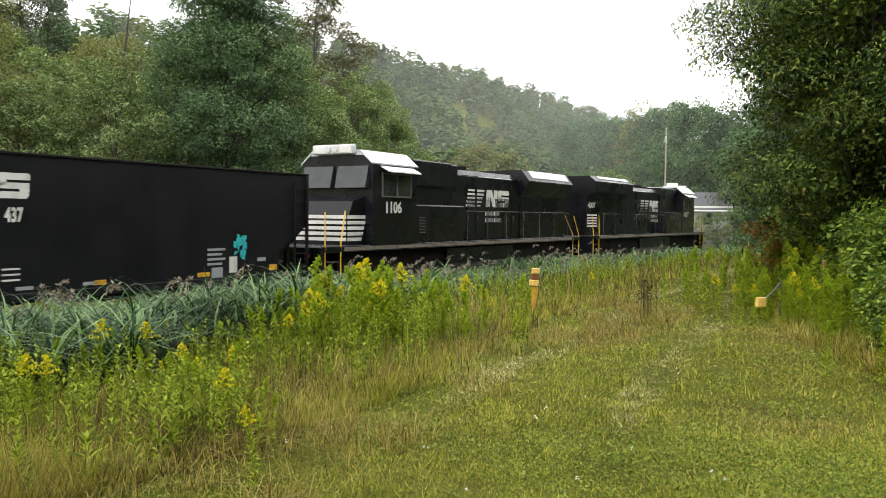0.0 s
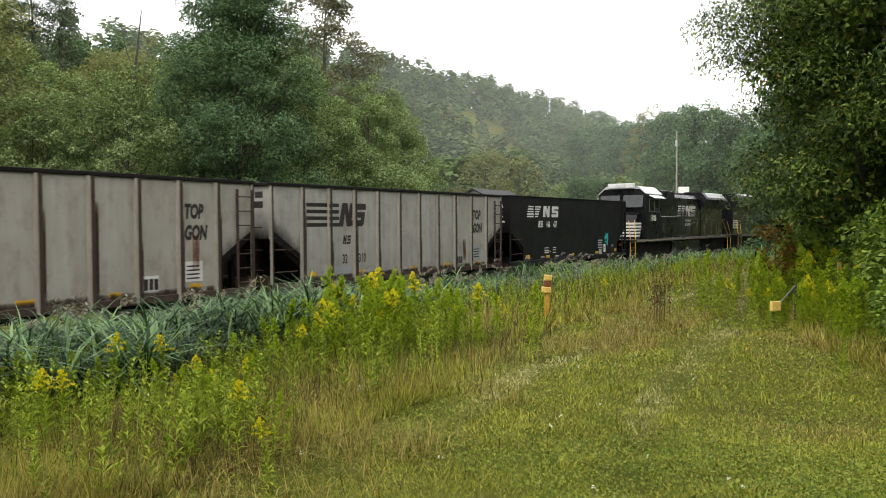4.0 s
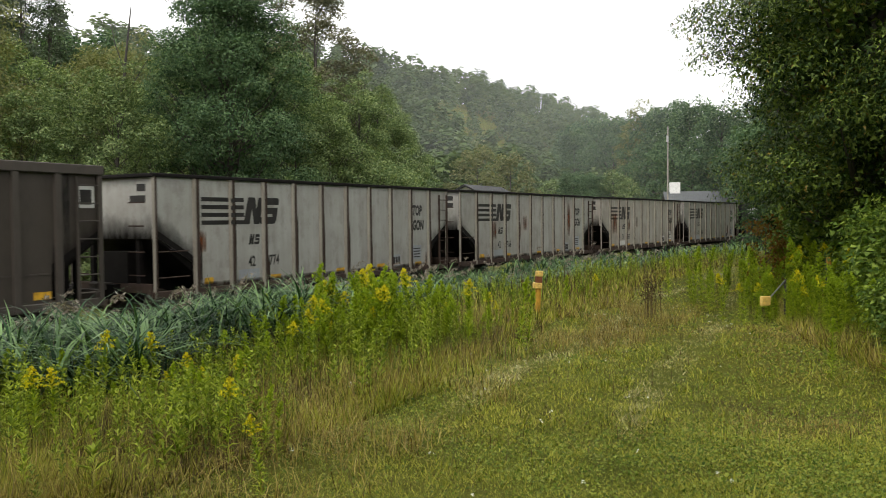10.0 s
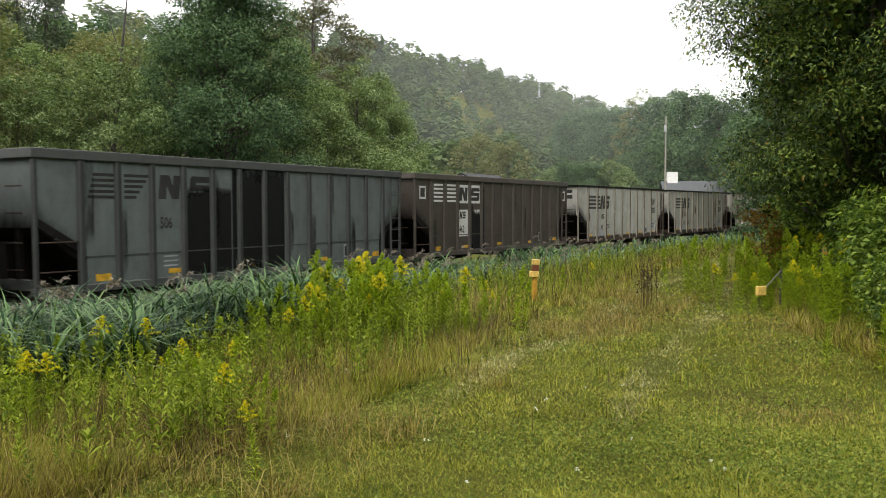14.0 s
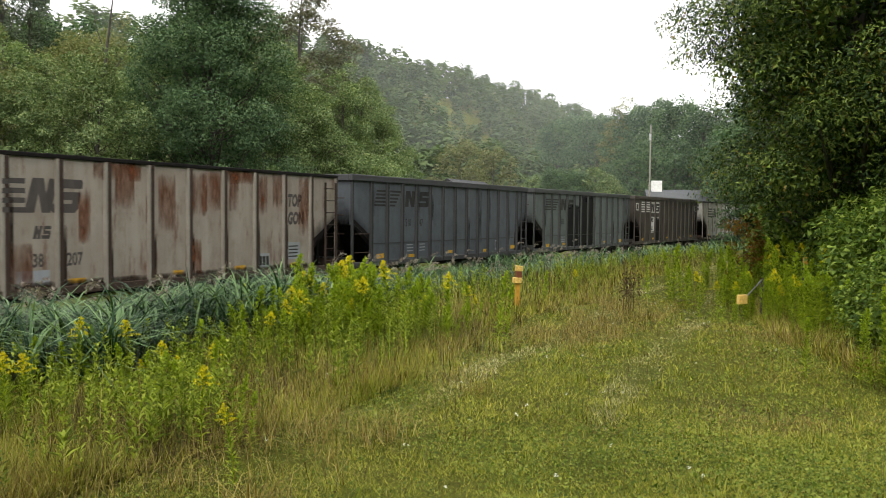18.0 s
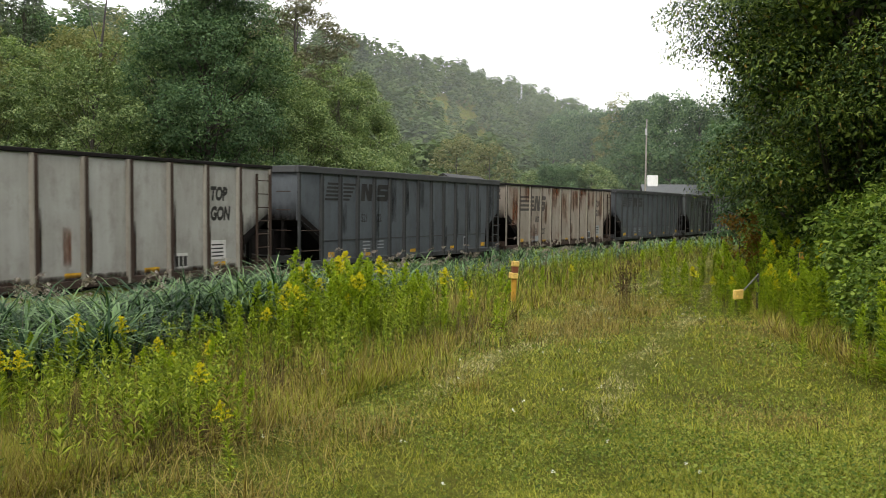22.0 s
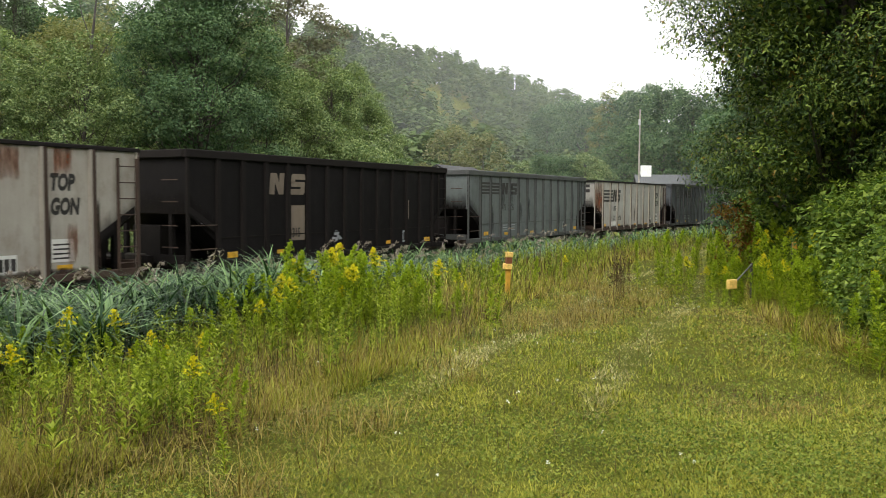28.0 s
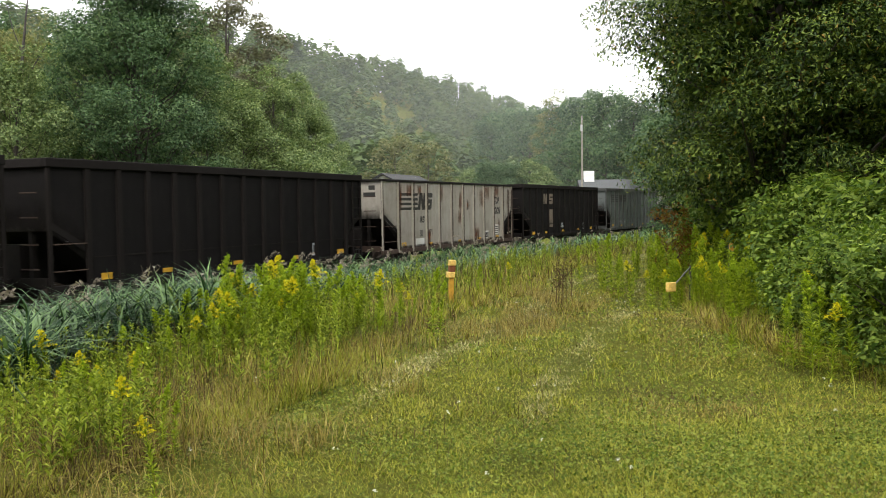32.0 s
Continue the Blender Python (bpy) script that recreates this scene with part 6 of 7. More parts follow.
        pieces("notice_panel", bm, MARK_GREY if rng.random() < 0.6 else MARK_WHITE, car, "pale notice panels")
        bm = bm_new()
        for i in range(3):
            plate(bm, x + 0.002, 3.34 + 0.15 * i, 3.46 + 0.15 * i, SILLZ + 0.25, SILLZ + 0.46)
        for i in range(4):
            plate(bm, x + 0.002, 4.66, 5.1, SILLZ + 0.40 + 0.08 * i, SILLZ + 0.43 + 0.08 * i)
        pieces("notice_bar", bm, MARK_BLACK, car)
        bm = bm_new()
        for i, w in enumerate((0.30, 0.55)):
            z = 3.12 - 0.22 * i
            bm.faces.new([bm.verts.new(p) for p in ((1.2 - w, -7.012, z), (1.2, -7.012, z), (1.2, -7.012, z + 0.14), (1.2 - w, -7.012, z + 0.14))])
        pieces("number_bar", bm, mark, car)
    else:
        bm = bm_new()
        plate(bm, x, 3.75, 4.05, SILLZ + 0.22, SILLZ + 0.56)
        if style in ("split", "spread", "white"):
            for i in range(3):
                plate(bm, x, -3.6, -3.15, SILLZ + 0.35 + 0.09 * i, SILLZ + 0.38 + 0.09 * i)
                plate(bm, x, -2.7, -2.3, SILLZ + 0.35 + 0.09 * i, SILLZ + 0.38 + 0.09 * i)
        pieces("notice_panel", bm, MARK_WHITE if style == "white" else MARK_GREY, car)
        if kind == "thirteen":
            bm = bm_new()
            plate(bm, x + 0.001, 3.80, 4.0, SILLZ + 0.27, SILLZ + 0.51)
            pieces("notice_bar", bm, MARK_BLACK, car)
            seam = bm_new()
            box(seam, HALF - 0.001, HALF + 0.012, -5.78, 5.78, 1.66, 1.685)
            part("weld_seam", seam, rib_paint, car)
    return car


def stain(car, mat, pieces, name="stain", label=""):
    """Stains on the near side, each a patch of its own: (y0, y1, z0, z1)."""
    for k, (y0, y1, z0, z1) in enumerate(pieces):
        bm = bm_new()
        plate(bm, HALF + 0.006 + 0.001 * k, y0 - 0.08, y1 + 0.08, z0 - 0.1, z1 + 0.06)
        part(name, bm, mat, car, label)


CARS = []

c = gondola("smooth", JET, JET, "smooth-sided black gondola car with white lettering", MARK_WHITE, None, False, "white")
label_part(c, "number", text_mesh("146", 0.24, 0.012, 0, 0.8), MARK_WHITE, HALF + 0.004, -3.40, 2.36)
label_part(c, "number", text_mesh("437", 0.24, 0.012, 0, 0.8), MARK_WHITE, HALF + 0.004, -2.62, 2.36)
bm = bm_new()
emblem(bm, HALF + 0.004, -4.26, 2.36, 0.46, 0.24, 0.0, 0.02)
pieces("reporting_mark", bm, MARK_WHITE, c)
bm = bm_new()
rr = random.Random(5)
for i in range(16):
    y, z = 3.92 + rr.uniform(0, 0.38), 1.55 + rr.uniform(0, 0.38)
    poly(bm, HALF + 0.004 + i * 0.0004, [(y, z), (y + rr.uniform(0.05, 0.16), z + rr.uniform(-0.05, 0.03)), (y + rr.uniform(0.1, 0.2), z + rr.uniform(0.08, 0.16)), (y + rr.uniform(-0.03, 0.05), z + rr.uniform(0.08, 0.18))])
part("graffiti_tag", bm, GRAFFITI, c, "turquoise spray-painted tag")
bm = bm_new()
for i in range(4):
    plate(bm, HALF + 0.004, 2.95, 3.6 - 0.12 * (i % 2), 1.75 - 0.1 * i, 1.80 - 0.1 * i)
    plate(bm, HALF + 0.004, -5.6 + 1.6 * i, -5.2 + 1.6 * i, 1.24, 1.30)
plate(bm, HALF + 0.004, 3.1, 3.5, 1.18, 1.40)
plate(bm, HALF + 0.004, 4.85, 5.2, 1.48, 1.56)
pieces("notice_bar", bm, MARK_GREY, c)
bm = bm_new()
for i, w in enumerate((0.34, 0.62, 0.5, 0.62, 0.8)):
    z = 3.22 - 0.17 * i
    bm.faces.new([bm.verts.new(p) for p in ((0.85 - w * 0.5, -7.012, z), (0.85 + w * 0.5, -7.012, z), (0.85 + w * 0.5, -7.012, z + (0.11 if i < 2 else 0.06)), (0.85 - w * 0.5, -7.012, z + (0.11 if i < 2 else 0.06)))])
pieces("number_bar", bm, MARK_WHITE, c)
CARS.append((c, 13.55))

c = gondola("ten", BEIGE, RIB_BEIGE, "pale grey gondola car with dark stakes, lightly soiled", MARK_BLACK, ("32", "310"))
CARS.append((c, -1.4))
c = gondola("ten", BEIGE_WORN, RIB_BEIGE, "pale grey gondola car with rust streaks under its emblem", MARK_BLACK, ("31", "563"))
stain(c, RUST_STAIN, [(-5.25, -4.75, 1.9, 2.7), (-2.75, -2.65, 2.0, 2.5), (4.95, 5.02, 1.7, 2.3)])
CARS.append((c, -16.26))
c = gondola("ten", BEIGE, RIB_BEIGE, "pale grey gondola car with a long rust streak near its lettering", MARK_BLACK, ("42", "766"))
stain(c, RUST_STAIN, [(3.75, 3.95, 1.9, 3.25), (-4.2, -4.05, 1.9, 2.4), (-1.3, -1.1, 2.2, 2.6)])
CARS.append((c, -31.6))
c = gondola("ten", BEIGE, RIB_BEIGE, "pale grey gondola car with blue-grey notices on its side", MARK_BLACK, ("42", "774"))
stain(c, RUST_STAIN, [(5.55, 5.85, 1.1, 1.6), (-5.5, -5.45, 2.0, 2.3)])
CARS.append((c, -46.75))
c = gondola("thirteen", TAUPE, TAUPE_RIB, "taupe brown gondola car with white patch panels and soot", MARK_WHITE, None, False, "none")
bm = bm_new()
xx = HALF + 0.004
for y0 in (-5.68, -4.70):
    for i in range(5):
        plate(bm, xx, y0, y0 + 0.74, 2.70 + 0.12 * i, 2.76 + 0.12 * i)
plate(bm, xx, -3.86, -3.05, 2.66, 3.24)
plate(bm, xx, -2.86, -2.06, 2.66, 3.24)
plate(bm, xx, -3.84, -3.07, 1.62, 2.46)
for y, z in ((-2.5, 1.9), (-2.2, 1.75), (-2.34, 2.1)):
    plate(bm, xx, y, y + 0.12, z, 2.46)
for y0 in (-6.7, 6.45):
    plate(bm, xx, y0, y0 + 0.45, 2.78, 3.16)
pieces("patch_panel", bm, MARK_WHITE, c, "white painted patch panels")
bm = bm_new()
for y0 in (-6.63, 6.52):
    plate(bm, xx + 0.002, y0, y0 + 0.31, 2.84, 3.10)
emblem(bm, xx + 0.002, -3.95, 2.74, 1.38, 0.42, 0.02, 0.30)
emblem(bm, xx + 0.002, -3.76, 2.18, 0.48, 0.22, 0.0, 0.02)
pieces("emblem_shape", bm, MARK_BLACK, c, "black blocks on the white patches")
label_part(c, "number", text_mesh("462", 0.24, 0.008, 0, 0.8), MARK_BLACK, xx + 0.002, -3.76, 1.74)
stain(c, TAR_STAIN, [(-2.85, -1.75, 1.2, 2.35), (-1.95, -1.75, 1.3, 3.2), (-2.9, -2.75, 1.3, 2.6)], "soot_run", "black soot run down the side")
CARS.append((c, -62.4))
c = gondola("thirteen", SAGE, SAGE_RIB, "grey-green gondola car with broad black tar stripes", MARK_BLACK, ("506", "18"), False, "spread")
stain(c, TAR_STAIN, [(-2.9, -1.35, 1.2, 2.9), (-1.15, 0.8, 1.15, 3.35), (-0.25, 0.1, 1.2, 3.2)], "tar_stripe", "black tar stripes down the side")
CARS.append((c, -77.5))
c = gondola("thirteen", SLATE, SLATE_RIB, "slate grey gondola car with a sooty end", MARK_BLACK, ("510", "47"), False, "spread")
CARS.append((c, -92.5))
c = gondola("ten", BEIGE_RUST, RIB_BEIGE, "rust-blotched pale gondola car with faded lettering", MARK_FADED, ("38", "207"))
stain(c, RUST_STAIN, [(-6.3, -5.9, 1.9, 3.3), (-0.3, 0.1, 2.2, 3.2), (0.75, 1.2, 2.5, 3.25), (-2.6, -2.45, 2.0, 2.9), (3.3, 3.6, 2.5, 3.3), (2.2, 2.4, 2.6, 3.3), (1.3, 1.7, 2.6, 3.3)])
stain(c, RUST_STAIN, [(-5.0, -4.6, 2.9, 3.4), (-1.6, -1.2, 2.6, 3.4), (4.0, 4.4, 2.7, 3.4), (-4.4, -3.9, 1.3, 1.9), (0.6, 1.0, 1.3, 1.9), (5.2, 5.7, 2.0, 3.3), (-2.2, -1.0, 3.15, 3.4), (1.9, 3.2, 3.2, 3.4)])
CARS.append((c, -107.5))
c = gondola("thirteen", SLATE, SLATE_RIB, "slate grey gondola car with black lettering", MARK_BLACK, ("521", "22"), False, "spread")
CARS.append((c, -122.45))
c = gondola("ten", BEIGE, RIB_BEIGE, "pale grey gondola car with an orange rusted end panel", MARK_BLACK, ("20", "1096"))
bm = bm_new()
poly(bm, HALF + 0.006, [(-6.9, 2.26), (-5.86, 1.78), (-5.86, 3.38), (-6.9, 3.38)])
part("rust_panel", bm, RUST_STAIN, c, "orange rusted end panel")
CARS.append((c, -137.9))
c = gondola("thirteen", SAGE, SAGE_RIB, "grey-green gondola car with black lettering between stakes", MARK_BLACK, ("473", "26"), False, "split")
CARS.append((c, -153.6))
c = gondola("thirteen", UMBER, UMBER_RIB, "dark brown gondola car with faded tan lettering", MARK_TAN, None, False, "none")
bm = bm_new()
emblem(bm, HALF + 0.004, -3.95, 2.62, 1.38, 0.5, 0.02, 0.30)
plate(bm, HALF + 0.004, -2.78, -2.12, 1.52, 2.36)
plate(bm, HALF + 0.004, 3.9, 4.2, 1.95, 2.5)
pieces("emblem_shape", bm, MARK_TAN, c, "faded tan blocks and panel")
label_part(c, "number", text_mesh("315", 0.24, 0.008, 0, 0.8), MARK_BLACK, HALF + 0.007, -2.74, 1.6)
bm = bm_new()
for i in range(9):
    y, z = -0.75 + rr.uniform(0, 0.5), 1.32 + rr.uniform(0, 0.4)
    poly(bm, HALF + 0.004 + i * 0.0004, [(y, z), (y + rr.uniform(0.08, 0.25), z + rr.uniform(-0.04, 0.03)), (y + rr.uniform(0.1, 0.2), z + 0.06), (y, z + 0.08)])
part("graffiti_tag", bm, MARK_GREY, c, "pale chalk-like graffiti marks")
CARS.append((c, -169.75))
c = gondola("ten", BEIGE_WORN, RIB_BEIGE, "cream gondola car with rust blotches and faded numbers", MARK_BLACK, ("38", "071"))
stain(c, RUST_STAIN, [(0.3, 0.55, 2.5, 3.1), (-4.9, -4.6, 3.0, 3.25), (1.2, 1.35, 2.5, 2.8), (2.75, 3.0, 2.6, 3.2), (-3.9, -3.75, 3.05, 3.25), (0.2, 0.35, 2.0, 2.4)])
stain(c, RUST_STAIN, [(-5.75, -5.5, 2.4, 3.4), (3.5, 3.8, 2.9, 3.4), (4.8, 5.1, 3.0, 3.4), (-1.9, -1.6, 2.8, 3.4), (2.2, 2.5, 1.3, 1.7), (-3.2, -2.9, 1.3, 1.7)])
CARS.append((c, -185.5))
for s0 in (-201.3, -216.6):
    c = gondola("thirteen", UMBER, UMBER_RIB, "plain dark brown gondola car without lettering", MARK_TAN, None, False, "none")
    CARS.append((c, s0))

wear = random.Random(17)
for car, _ in CARS:
    if "pale" in car["label"] or "cream" in car["label"]:
        for k in range(10):             # grime beside the stakes, from the sill up and from the rim down
            y = -5.72 + 1.27 * k
            stain(car, GRIME_STAIN, [(y + 0.09, y + wear.uniform(0.09, 0.14), 1.15, 1.5 + wear.uniform(0.2, 1.5))], "grime")
        stain(car, GRIME_STAIN, [(-5.7, 5.7, 1.13, 1.24)], "grime")
        for k in range(1):
            y, z = wear.uniform(-5.4, 5.2), wear.uniform(1.3, 2.4)
            stain(car, RUST_STAIN, [(y, y + wear.uniform(0.0, 0.1), z, min(3.3, z + wear.uniform(0.3, 0.7)))])


for car, _ in CARS:
    if "slate" in car["label"] or "grey-green" in car["label"] or "taupe" in car["label"]:
        for k in range(13):             # soot that has run down beside the stakes
            y, z = -5.92 + 0.99 * k, wear.uniform(1.2, 2.6)
            if wear.random() < 0.7:
                stain(car, SOOT_STREAK, [(y + 0.02, y + wear.uniform(0.14, 0.40), z, min(3.4, z + wear.uniform(0.6, 1.8)))], "soot_run")


def stretch_sides():
    """The sides are 2.8 m deep under the top rim: draw the bodies and their marks down to that."""
    seen = set()
    for car, _ in CARS:
        for ob in car.children:
            if ob.data is None or ob.name.startswith("coupler"):
                continue
            if ob.location.z > 0.5:
                ob.location.z = 3.64 - (3.46 - ob.location.z) * 1.26
                ob.scale.z = 1.2
            elif ob.data.name not in seen:
                seen.add(ob.data.name)
                for v in ob.data.vertices:
                    if v.co.z > 0.99:
                        v.co.z = 3.64 - (3.46 - v.co.z) * 1.26


stretch_sides()


# ---- locomotives: built with the cab at +y ----
def hood_part(loco, name, x, y0, y1, z0, z1, mat=None, label="", bevel=0.04):
    bm = bm_new()
    box(bm, -x, x, y0, y1, z0, z1, bevel)
    return part(name, bm, mat or LOCO, loco, label)


def rail_line(loco, pts, r=0.018, mat=None, name="handrail"):
    bm = bm_new()
    for a, b in zip(pts, pts[1:]):
        rod(bm, a, b, r, 6)
    return part(name, bm, mat or HANDRAIL_DULL, loco)


def stripes(bm, side, x, y0, y1, z0, z1, n=5, cut=0.0):
    for i in range(n):
        a = z0 + (z1 - z0) * i / n
        b = a + (z1 - z0) / n * 0.55
        e = cut * i / n
        poly(bm, side * x, [(y0, a), (y1 + e, a), (y1 + e + cut * 0.1, b), (y0, b)])


def both_sides(loco, name, words, tall, x, y, z, mat, bold=0.012, squeeze=0.85, shear=0.0, side=1):
    me = text_mesh(words, tall, bold, shear, squeeze)
    m = pose(x, y, z) if side > 0 else pose(-x, y, z, 0, 0, 180)
    return part(name, me, mat, loco, "", m)


def locomotive(label, number, near, wing):
    """near: the side (+1 or -1 in x) that carries the marks; wing: radiators overhang at the rear (True) or flare (False)."""
    lo = empty("locomotive")
    tagged(lo, label, "locomotive", "locomotives of the coal train")
    # frame, sill and fuel tank
    bm = bm_new()
    box(bm, -1.52, 1.52, -10.7, 10.7, 1.42, 1.62, 0.02)
    part("underframe", bm, LOCO, lo)
    bm = bm_new()
    for side in (-1, 1):
        box(bm, *sorted((side * 1.523, side * 1.535)), -9.6, 9.6, 1.46, 1.58)
    part("sill_stripe", bm, SILL_STRIPE, lo, "pale reflective sill stripe")
    bm = bm_new()
    prism(bm, [(-1.4, 1.35), (1.4, 1.35), (1.4, 0.75), (1.1, 0.38), (-1.1, 0.38), (-1.4, 0.75)], "y", -2.9, 2.9)
    part("fuel_tank", bm, LOCO, lo)
    for y in (-3.5, 3.6, 4.2):
        bm = bm_new()
        rod(bm, (-1.15, y, 1.1), (1.15, y, 1.1), 0.2, 10)
        part("air_reservoir", bm, TRUCK, lo)
    for y in (-6.6, 6.6):
        truck(lo, y, (-1.85, 0.0, 1.85), 2.5)
    # end plates, pilots, couplers
    for end in (-1, 1):
        bm = bm_new()
        box(bm, -1.5, 1.5, *sorted((end * 10.55, end * 10.72)), 0.25, 1.6, 0.02)
        part("pilot", bm, LOCO, lo)
        bm = bm_new()
        box(bm, -0.12, 0.12, *sorted((end * 10.7, end * 11.15)), 0.80, 1.0, 0.02)
        box(bm, -0.18, 0.18, *sorted((end * 11.1, end * 11.3)), 0.74, 1.05, 0.04)
        part("coupler", bm, TRUCK, lo)
        for side in (-1, 1):
            bm = bm_new()
            for z in (0.45, 0.78, 1.1):
                box(bm, *sorted((side * 1.05, side * 1.5)), *sorted((end * 9.85, end * 10.5)), z, z + 0.04)
            part("step", bm, TRUCK, lo)
            post = HANDRAIL
            rail_line(lo, [(side * 1.5, end * 9.75, 0.55), (side * 1.5, end * 9.75, 1.7), (side * 1.25, end * 9.2, 2.65)], 0.022, post)
            rail_line(lo, [(side * 1.5, end * 10.55, 0.55), (side * 1.5, end * 10.55, 1.7), (side * 1.3, end * 10.3, 2.6)], 0.022, post)
    # nose and cab
    bm = bm_new()
    prism(bm, [(9.05, 1.62), (9.05, 2.35), (8.75, 2.95), (7.9, 3.15), (7.9, 1.62)], "x", -1.22, 1.22)
    part("nose", bm, LOCO, lo)
    bm = bm_new()
    sec = [(-1.52, 1.62), (1.52, 1.62), (1.52, 4.10), (1.0, 4.52), (-1.0, 4.52), (-1.52, 4.10)]
    prism(bm, sec, "y", 5.3, 8.05)
    part("cab", bm, LOCO, lo)
    # the roof slopes are pale: sky sheen put into the colour
    bm = bm_new()
    prism(bm, [(-1.03, 4.5), (1.03, 4.5), (1.03, 4.56), (-1.03, 4.56)], "y", 5.25, 8.1)
    for side in (-1, 1):
        prism(bm, [(side * 1.53, 4.11), (side * 1.55, 4.15), (side * 1.03, 4.56), (side * 1.01, 4.52)][::side], "y", 5.25, 8.1)
    part("cab_roof", bm, ROOF_PALE, lo, "sloped cab roof with the sky's sheen painted pale")
    bm = bm_new()
    prism(bm, [(-1.15, 4.40), (1.15, 4.40), (1.02, 4.5), (-1.02, 4.5)], "y", 8.055, 8.075)
    part("cab_brow", bm, ROOF_PALE, lo, "pale band over the windscreen")
    for side in (-1, 1):
        bm = bm_new()
        prism(bm, [(8.06, 3.38), (8.30, 3.38), (8.10, 4.06), (8.06, 4.06)], "x", *sorted((side * 0.10, side * 1.38)))
        part("windscreen", bm, WINDOW, lo)
        for y0, y1 in ((5.75, 6.55), (6.65, 7.45)):
            bm = bm_new()
            box(bm, *sorted((side * 1.522, side * 1.532)), y0, y1, 3.15, 3.82, 0.004)
            part("side_window", bm, WINDOW, lo)
        bm = bm_new()
        for z0, z1, y0, y1 in ((3.10, 3.15, 5.68, 7.52), (3.82, 3.87, 5.68, 7.52), (3.15, 3.82, 5.68, 5.75), (3.15, 3.82, 6.55, 6.65), (3.15, 3.82, 7.45, 7.52)):
            box(bm, *sorted((side * 1.522, side * 1.545)), y0, y1, z0, z1)
        part("window_frame", bm, HANDRAIL_DULL, lo)
        bm = bm_new()
        prism(bm, [(side * 1.53, 4.04), (side * 1.53, 4.08), (side * 1.88, 3.90), (side * 1.88, 3.87)][::-side], "y", 5.55, 7.6)
        part("sun_visor", bm, ROOF_PALE, lo, "pale sun visor over the side window")
    bm = bm_new()
    box(bm, -0.85, 0.85, 8.06, 8.32, 4.42, 4.72, 0.03)
    part("number_board_housing", bm, ROOF_PALE, lo, "pale housing of lamps and number boards")
    bm = bm_new()
    for x0 in (-0.78, 0.34):
        box(bm, x0, x0 + 0.44, 8.32, 8.335, 4.48, 4.67)
    part("number_board", bm, MARK_WHITE, lo)
    for x0 in (-0.14, 0.14):
        bm = bm_new()
        rod(bm, (x0, 8.3, 4.57), (x0, 8.36, 4.57), 0.1, 12)
        part("headlight", bm, ROOF_PALE, lo)
    # nose stripes
    bm = bm_new()
    for i in range(5):
        z0 = 1.74 + 0.17 * i
        w = 1.18
        bm.faces.new([bm.verts.new(p) for p in ((-w, 9.056, z0), (w, 9.056, z0), (w, 9.056, z0 + 0.105), (-w, 9.056, z0 + 0.105))][::-1])
    for side in (-1, 1):
        for i in range(5):
            z0 = 1.74 + 0.17 * i
            pts = [(side * 1.224, 9.05, z0), (side * 1.224, 8.28 - 0.07 * i, z0), (side * 1.224, 8.24 - 0.07 * i, z0 + 0.105), (side * 1.224, 9.05, z0 + 0.105)]
            bm.faces.new([bm.verts.new(p) for p in (pts if side > 0 else pts[::-1])])
    pieces("nose_stripe", bm, MARK_WHITE, lo, "white horizontal stripes")
    for x0 in (-0.95, 0.95):
        bm = bm_new()
        rod(bm, (x0, 10.7, 1.32), (x0, 10.78, 1.32), 0.075, 10)
        part("marker_light", bm, RED_LAMP, lo)
    # long hood in sections
    hood_part(lo, "equipment_hood", 1.12, 1.6, 5.3, 1.62, 4.40)
    hood_part(lo, "engine_hood", 0.98, -4.6, 1.6, 1.62, 4.08)
    hood_part(lo, "dynamic_brake_hatch", 1.30 if not wing else 1.1, 2.4, 5.15, 3.55, 4.42)
    for side in (-1, 1):
        for k in range(7):
            y = -4.4 + 0.85 * k
            bm = bm_new()
            box(bm, *sorted((side * 0.981, side * 1.0)), y, y + 0.79, 1.75, 3.25, 0.006)
            part("hood_door", bm, LOCO, lo)
            bm = bm_new()
            box(bm, *sorted((side * 1.0, side * 1.02)), y + 0.66, y + 0.70, 2.4, 2.55)
            part("latch", bm, HANDRAIL_DULL, lo)
    if wing:
        bm = bm_new()
        prism(bm, [(-1.0, 1.62), (1.0, 1.62), (1.0, 3.55), (1.52, 3.85), (1.52, 4.35), (1.15, 4.62), (-1.15, 4.62), (-1.52, 4.35), (-1.52, 3.85), (-1.0, 3.55)], "y", -10.4, -4.6)
        part("radiator_section", bm, LOCO, lo)
    else:
        bm = bm_new()
        prism(bm, [(-1.05, 1.62), (1.05, 1.62), (1.05, 3.4), (1.48, 4.05), (1.10, 4.50), (-1.10, 4.50), (-1.48, 4.05), (-1.05, 3.4)], "y", -9.7, -4.4)
        part("radiator_section", bm, LOCO, lo)
    # plates over the black slopes, painted pale for reflected sky
    bm = bm_new()
    for side in (-1, 1):
        if wing:
            pts = [(1.35, 4.50), (1.16, 4.64), (1.14, 4.61), (1.33, 4.47)]
        else:
            pts = [(1.38, 4.20), (1.12, 4.515), (1.10, 4.49), (1.36, 4.17)]
        prism(bm, [(side * a, b) for a, b in pts][::side], "y", -9.4, -5.0)
        prism(bm, [(side * 0.99, 4.06), (side * 0.74, 4.24), (side * 0.73, 4.21), (side * 0.97, 4.03)][::side], "y", -3.6, -0.4)
    part("sloped_roof_panel", bm, ROOF_PALE, lo, "sloped roof panels painted pale as the sky's reflection")
    bm = bm_new()
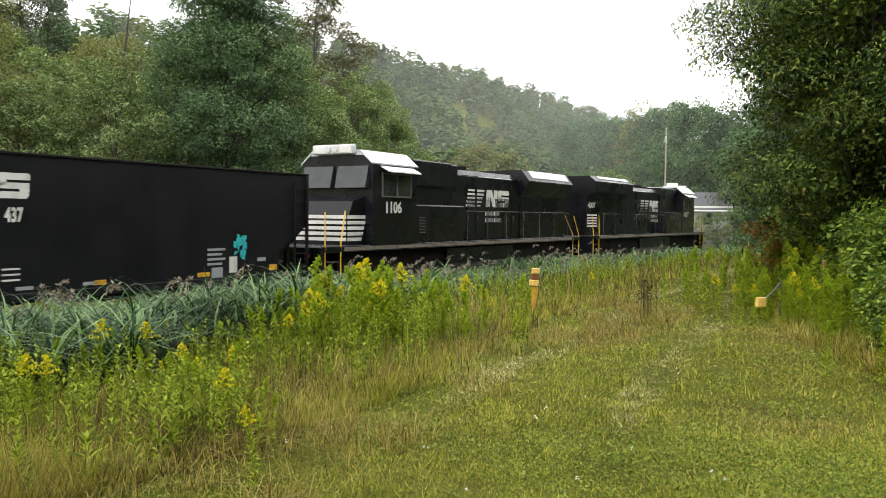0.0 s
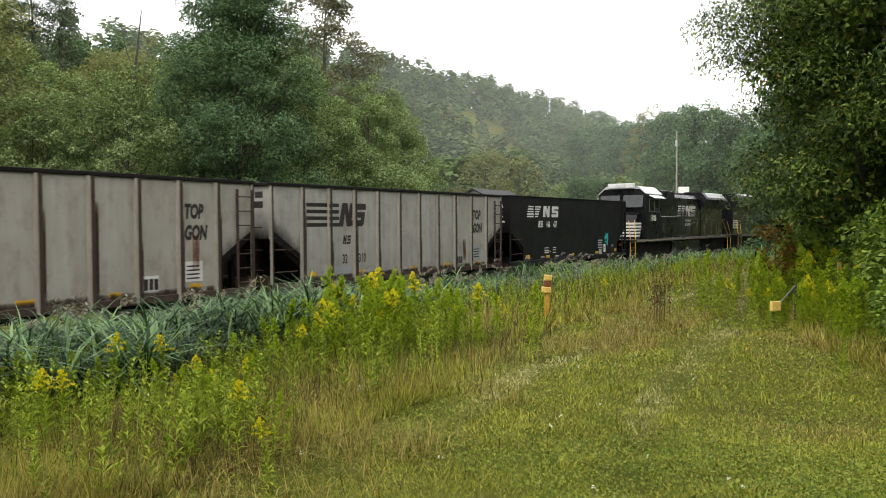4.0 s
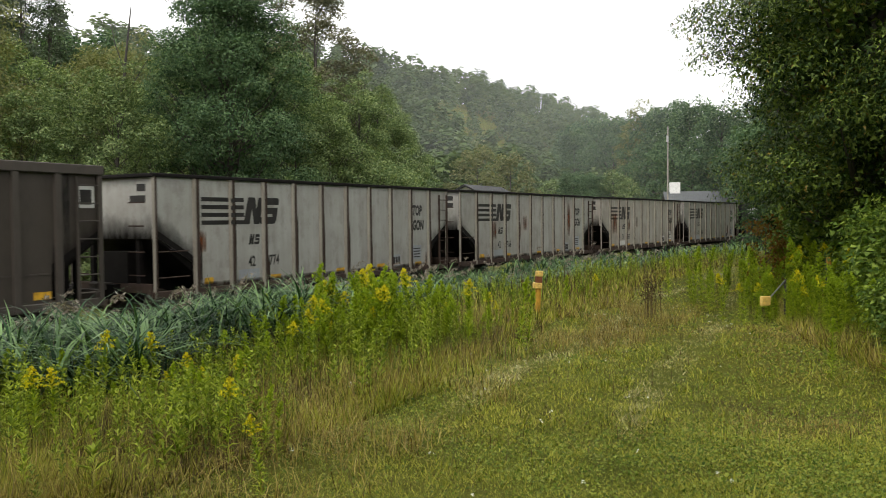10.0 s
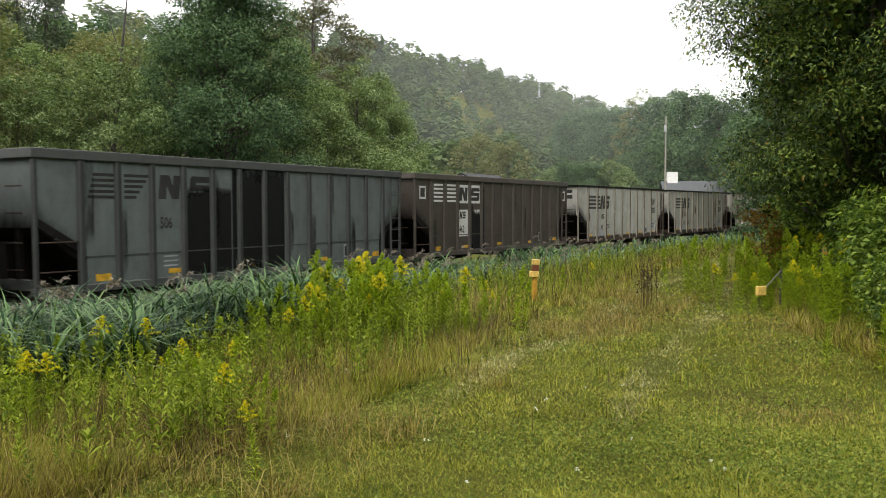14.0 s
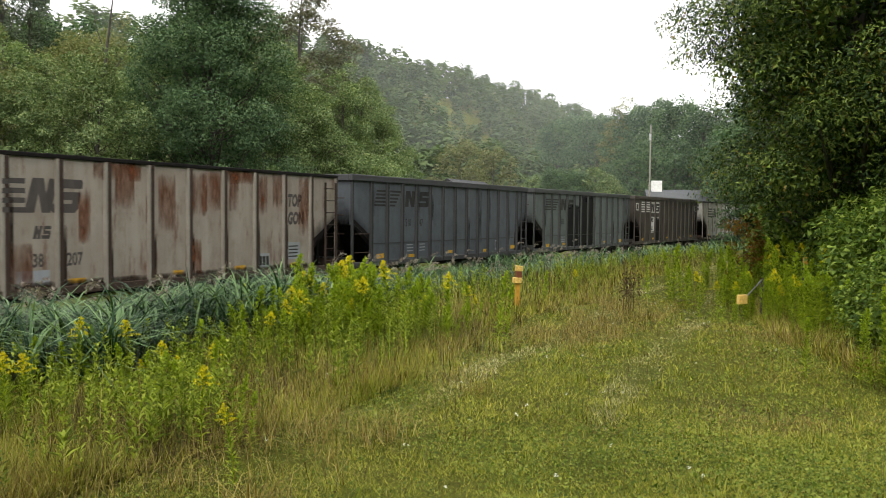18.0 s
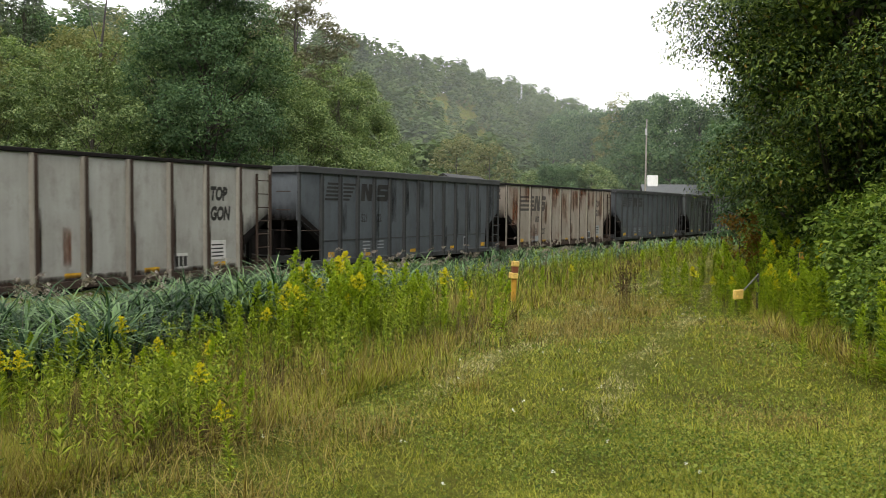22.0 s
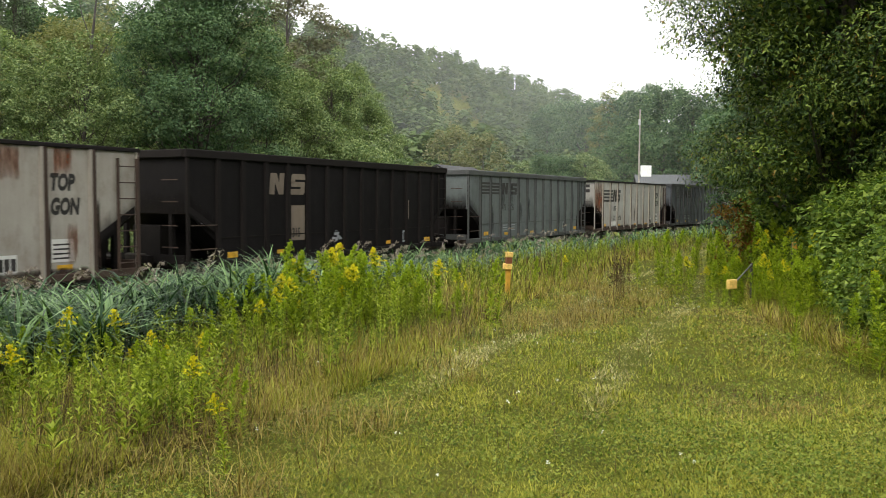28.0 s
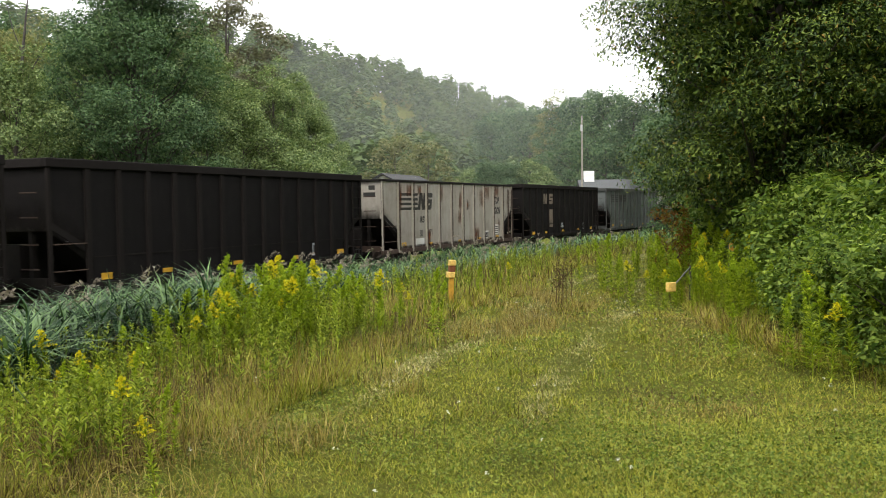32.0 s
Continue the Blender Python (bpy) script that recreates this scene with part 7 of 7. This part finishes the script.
    prism(bm, [(-0.97, 4.08), (0.97, 4.08), (0.72, 4.28), (-0.72, 4.28)], "y", -4.6, 1.6)
    part("hood_roof", bm, LOCO, lo)
    for y in (-8.6, -7.2, -5.8):
        bm = bm_new()
        rod(bm, (0, y, 4.48), (0, y, 4.58), 0.62, 16)
        part("radiator_fan", bm, TRUCK, lo)
    bm = bm_new()
    box(bm, -0.3, 0.3, -0.6, 0.4, 4.26, 4.5, 0.04)
    part("exhaust_stack", bm, SOOT_AND_SHADE, lo)
    bm = bm_new()
    for k in range(3):
        rod(bm, (-0.25 + 0.25 * k, 0.9, 4.4), (-0.25 + 0.25 * k, 1.35, 4.42), 0.06, 8)
    box(bm, -0.35, 0.35, 0.95, 1.1, 4.26, 4.4)
    part("air_horn", bm, TRUCK, lo)
    for side in (-1, 1):
        for k in range(6):
            bm = bm_new()
            box(bm, *sorted((side * 1.482, side * 1.50)), 4.65, 5.05, 1.95 + 0.10 * k, 1.99 + 0.10 * k)
            part("louvre", bm, HANDRAIL_DULL, lo)
    hood_part(lo, "battery_box", 1.46, 5.31, 7.9, 1.62, 2.0)
    hood_part(lo, "side_cabinet", 1.48, 1.7, 5.28, 1.62, 2.9)
    # handrails along the walkway
    for side in (-1, 1):
        rail_line(lo, [(side * 1.48, 1.6, 2.72), (side * 1.48, -9.2, 2.72)], 0.016)
        for k in range(7):
            rail_line(lo, [(side * 1.48, 1.4 - 1.75 * k, 1.6), (side * 1.48, 1.4 - 1.75 * k, 2.72)], 0.010, None, "stanchion")
    # marks on the near side
    x = near * 0.999
    bm = bm_new()
    y0 = -1.15
    em = bm_new()
    emblem(em, 1.0, -1.9 if near > 0 else -1.6, 2.90, 3.9, 0.68, 1.75, 0.02, taper=True)
    pieces("emblem_shape", em, MARK_WHITE, lo, "white stripes with two blocks", pose(0, 0, 0) if near > 0 else pose(0, -0.9, 0, 0, 0, 180))
    bars = bm_new()
    for i, w in enumerate((1.35, 1.5)):
        plate(bars, 1.0, 0.1, 0.1 + w, 2.56 - 0.26 * i, 2.72 - 0.26 * i)
    pieces("name_bar", bars, MARK_WHITE, lo, "", pose(0, 0, 0) if near > 0 else pose(0, -0.9, 0, 0, 0, 180))
    both_sides(lo, "number", number, 0.38, 1.535, (5.6 if near > 0 else 7.35), 2.62, MARK_WHITE, 0.02, 1.0, 0, near)
    if wing:
        rear = bm_new()
        stripes(rear, near, 1.01, -10.3, -8.9, 2.05, 2.75, 5, 0.0)
        pieces("rear_stripe", rear, MARK_WHITE, lo)
        both_sides(lo, "number", number, 0.30, 1.012, -10.2, 3.02, MARK_WHITE, 0.016, 1.25, 0, near)
    # added filler box: its black stands in for the shade under the deck
    bm = bm_new()
    box(bm, -1.25, 1.25, -9.6, 9.6, 0.55, 1.42)
    part("brake_rigging", bm, SOOT_AND_SHADE, lo, "added black box that darkens the gap under the deck")
    for ob in lo.children:          # everything over the deck is a little taller
        if ob.data and ob.location.z == 0.0:
            for v in ob.data.vertices:
                if v.co.z > 1.62:
                    v.co.z = 1.62 + (v.co.z - 1.62) * 1.09
        elif ob.data:
            ob.location.z = 1.62 + (ob.location.z - 1.62) * 1.09
    return lo


lo = locomotive("black diesel locomotive with white nose stripes, cab trailing", "1106", -1, False)
CARS.append((lo, 32.15))
BACKWARD = {lo}
lo = locomotive("black diesel locomotive leading the train, cab ahead", "4007", 1, True)
CARS.append((lo, 55.3))


# ---- movement ----
SPEED_AT = [0.0, 5.333, 10.667, 16.0, 21.333, 26.667, 32.0]
SPEED = [6.642, 6.907, 6.970, 6.761, 6.861, 7.313, 7.313]


def travelled(t):
    g = np.linspace(0, 32, 641)
    v = np.interp(g, SPEED_AT, SPEED)
    return float(np.interp(t, g, np.concatenate([[0], np.cumsum((v[1:] + v[:-1]) / 2 * 0.05)])))


def motions():
    run = [travelled(t) for t in range(33)]
    for ob, s0 in CARS:
        rows = []
        for t in range(33):
            p, yaw = track_at(s0 + run[t])
            rows.append((t, pose(p.x, p.y, p.z + (LIFT if ob.name.startswith("gondola") else 0.0), math.degrees(math.atan(GRADE)), 0, yaw) @ (pose(0, 0, 0, 0, 0, 180) if ob in BACKWARD else Matrix())))
        walk(ob, rows)
    # the wheels roll
    roll = [(k / 12, math.degrees(travelled(k / 12) / 0.46)) for k in range(385)]
    for wheel in WHEELS:
        way = 1 if wheel.parent.parent in BACKWARD else -1
        at = wheel.location.copy()
        walk(wheel, [(t, pose(at.x, at.y, at.z, way * a)) for t, a in roll])


motions()
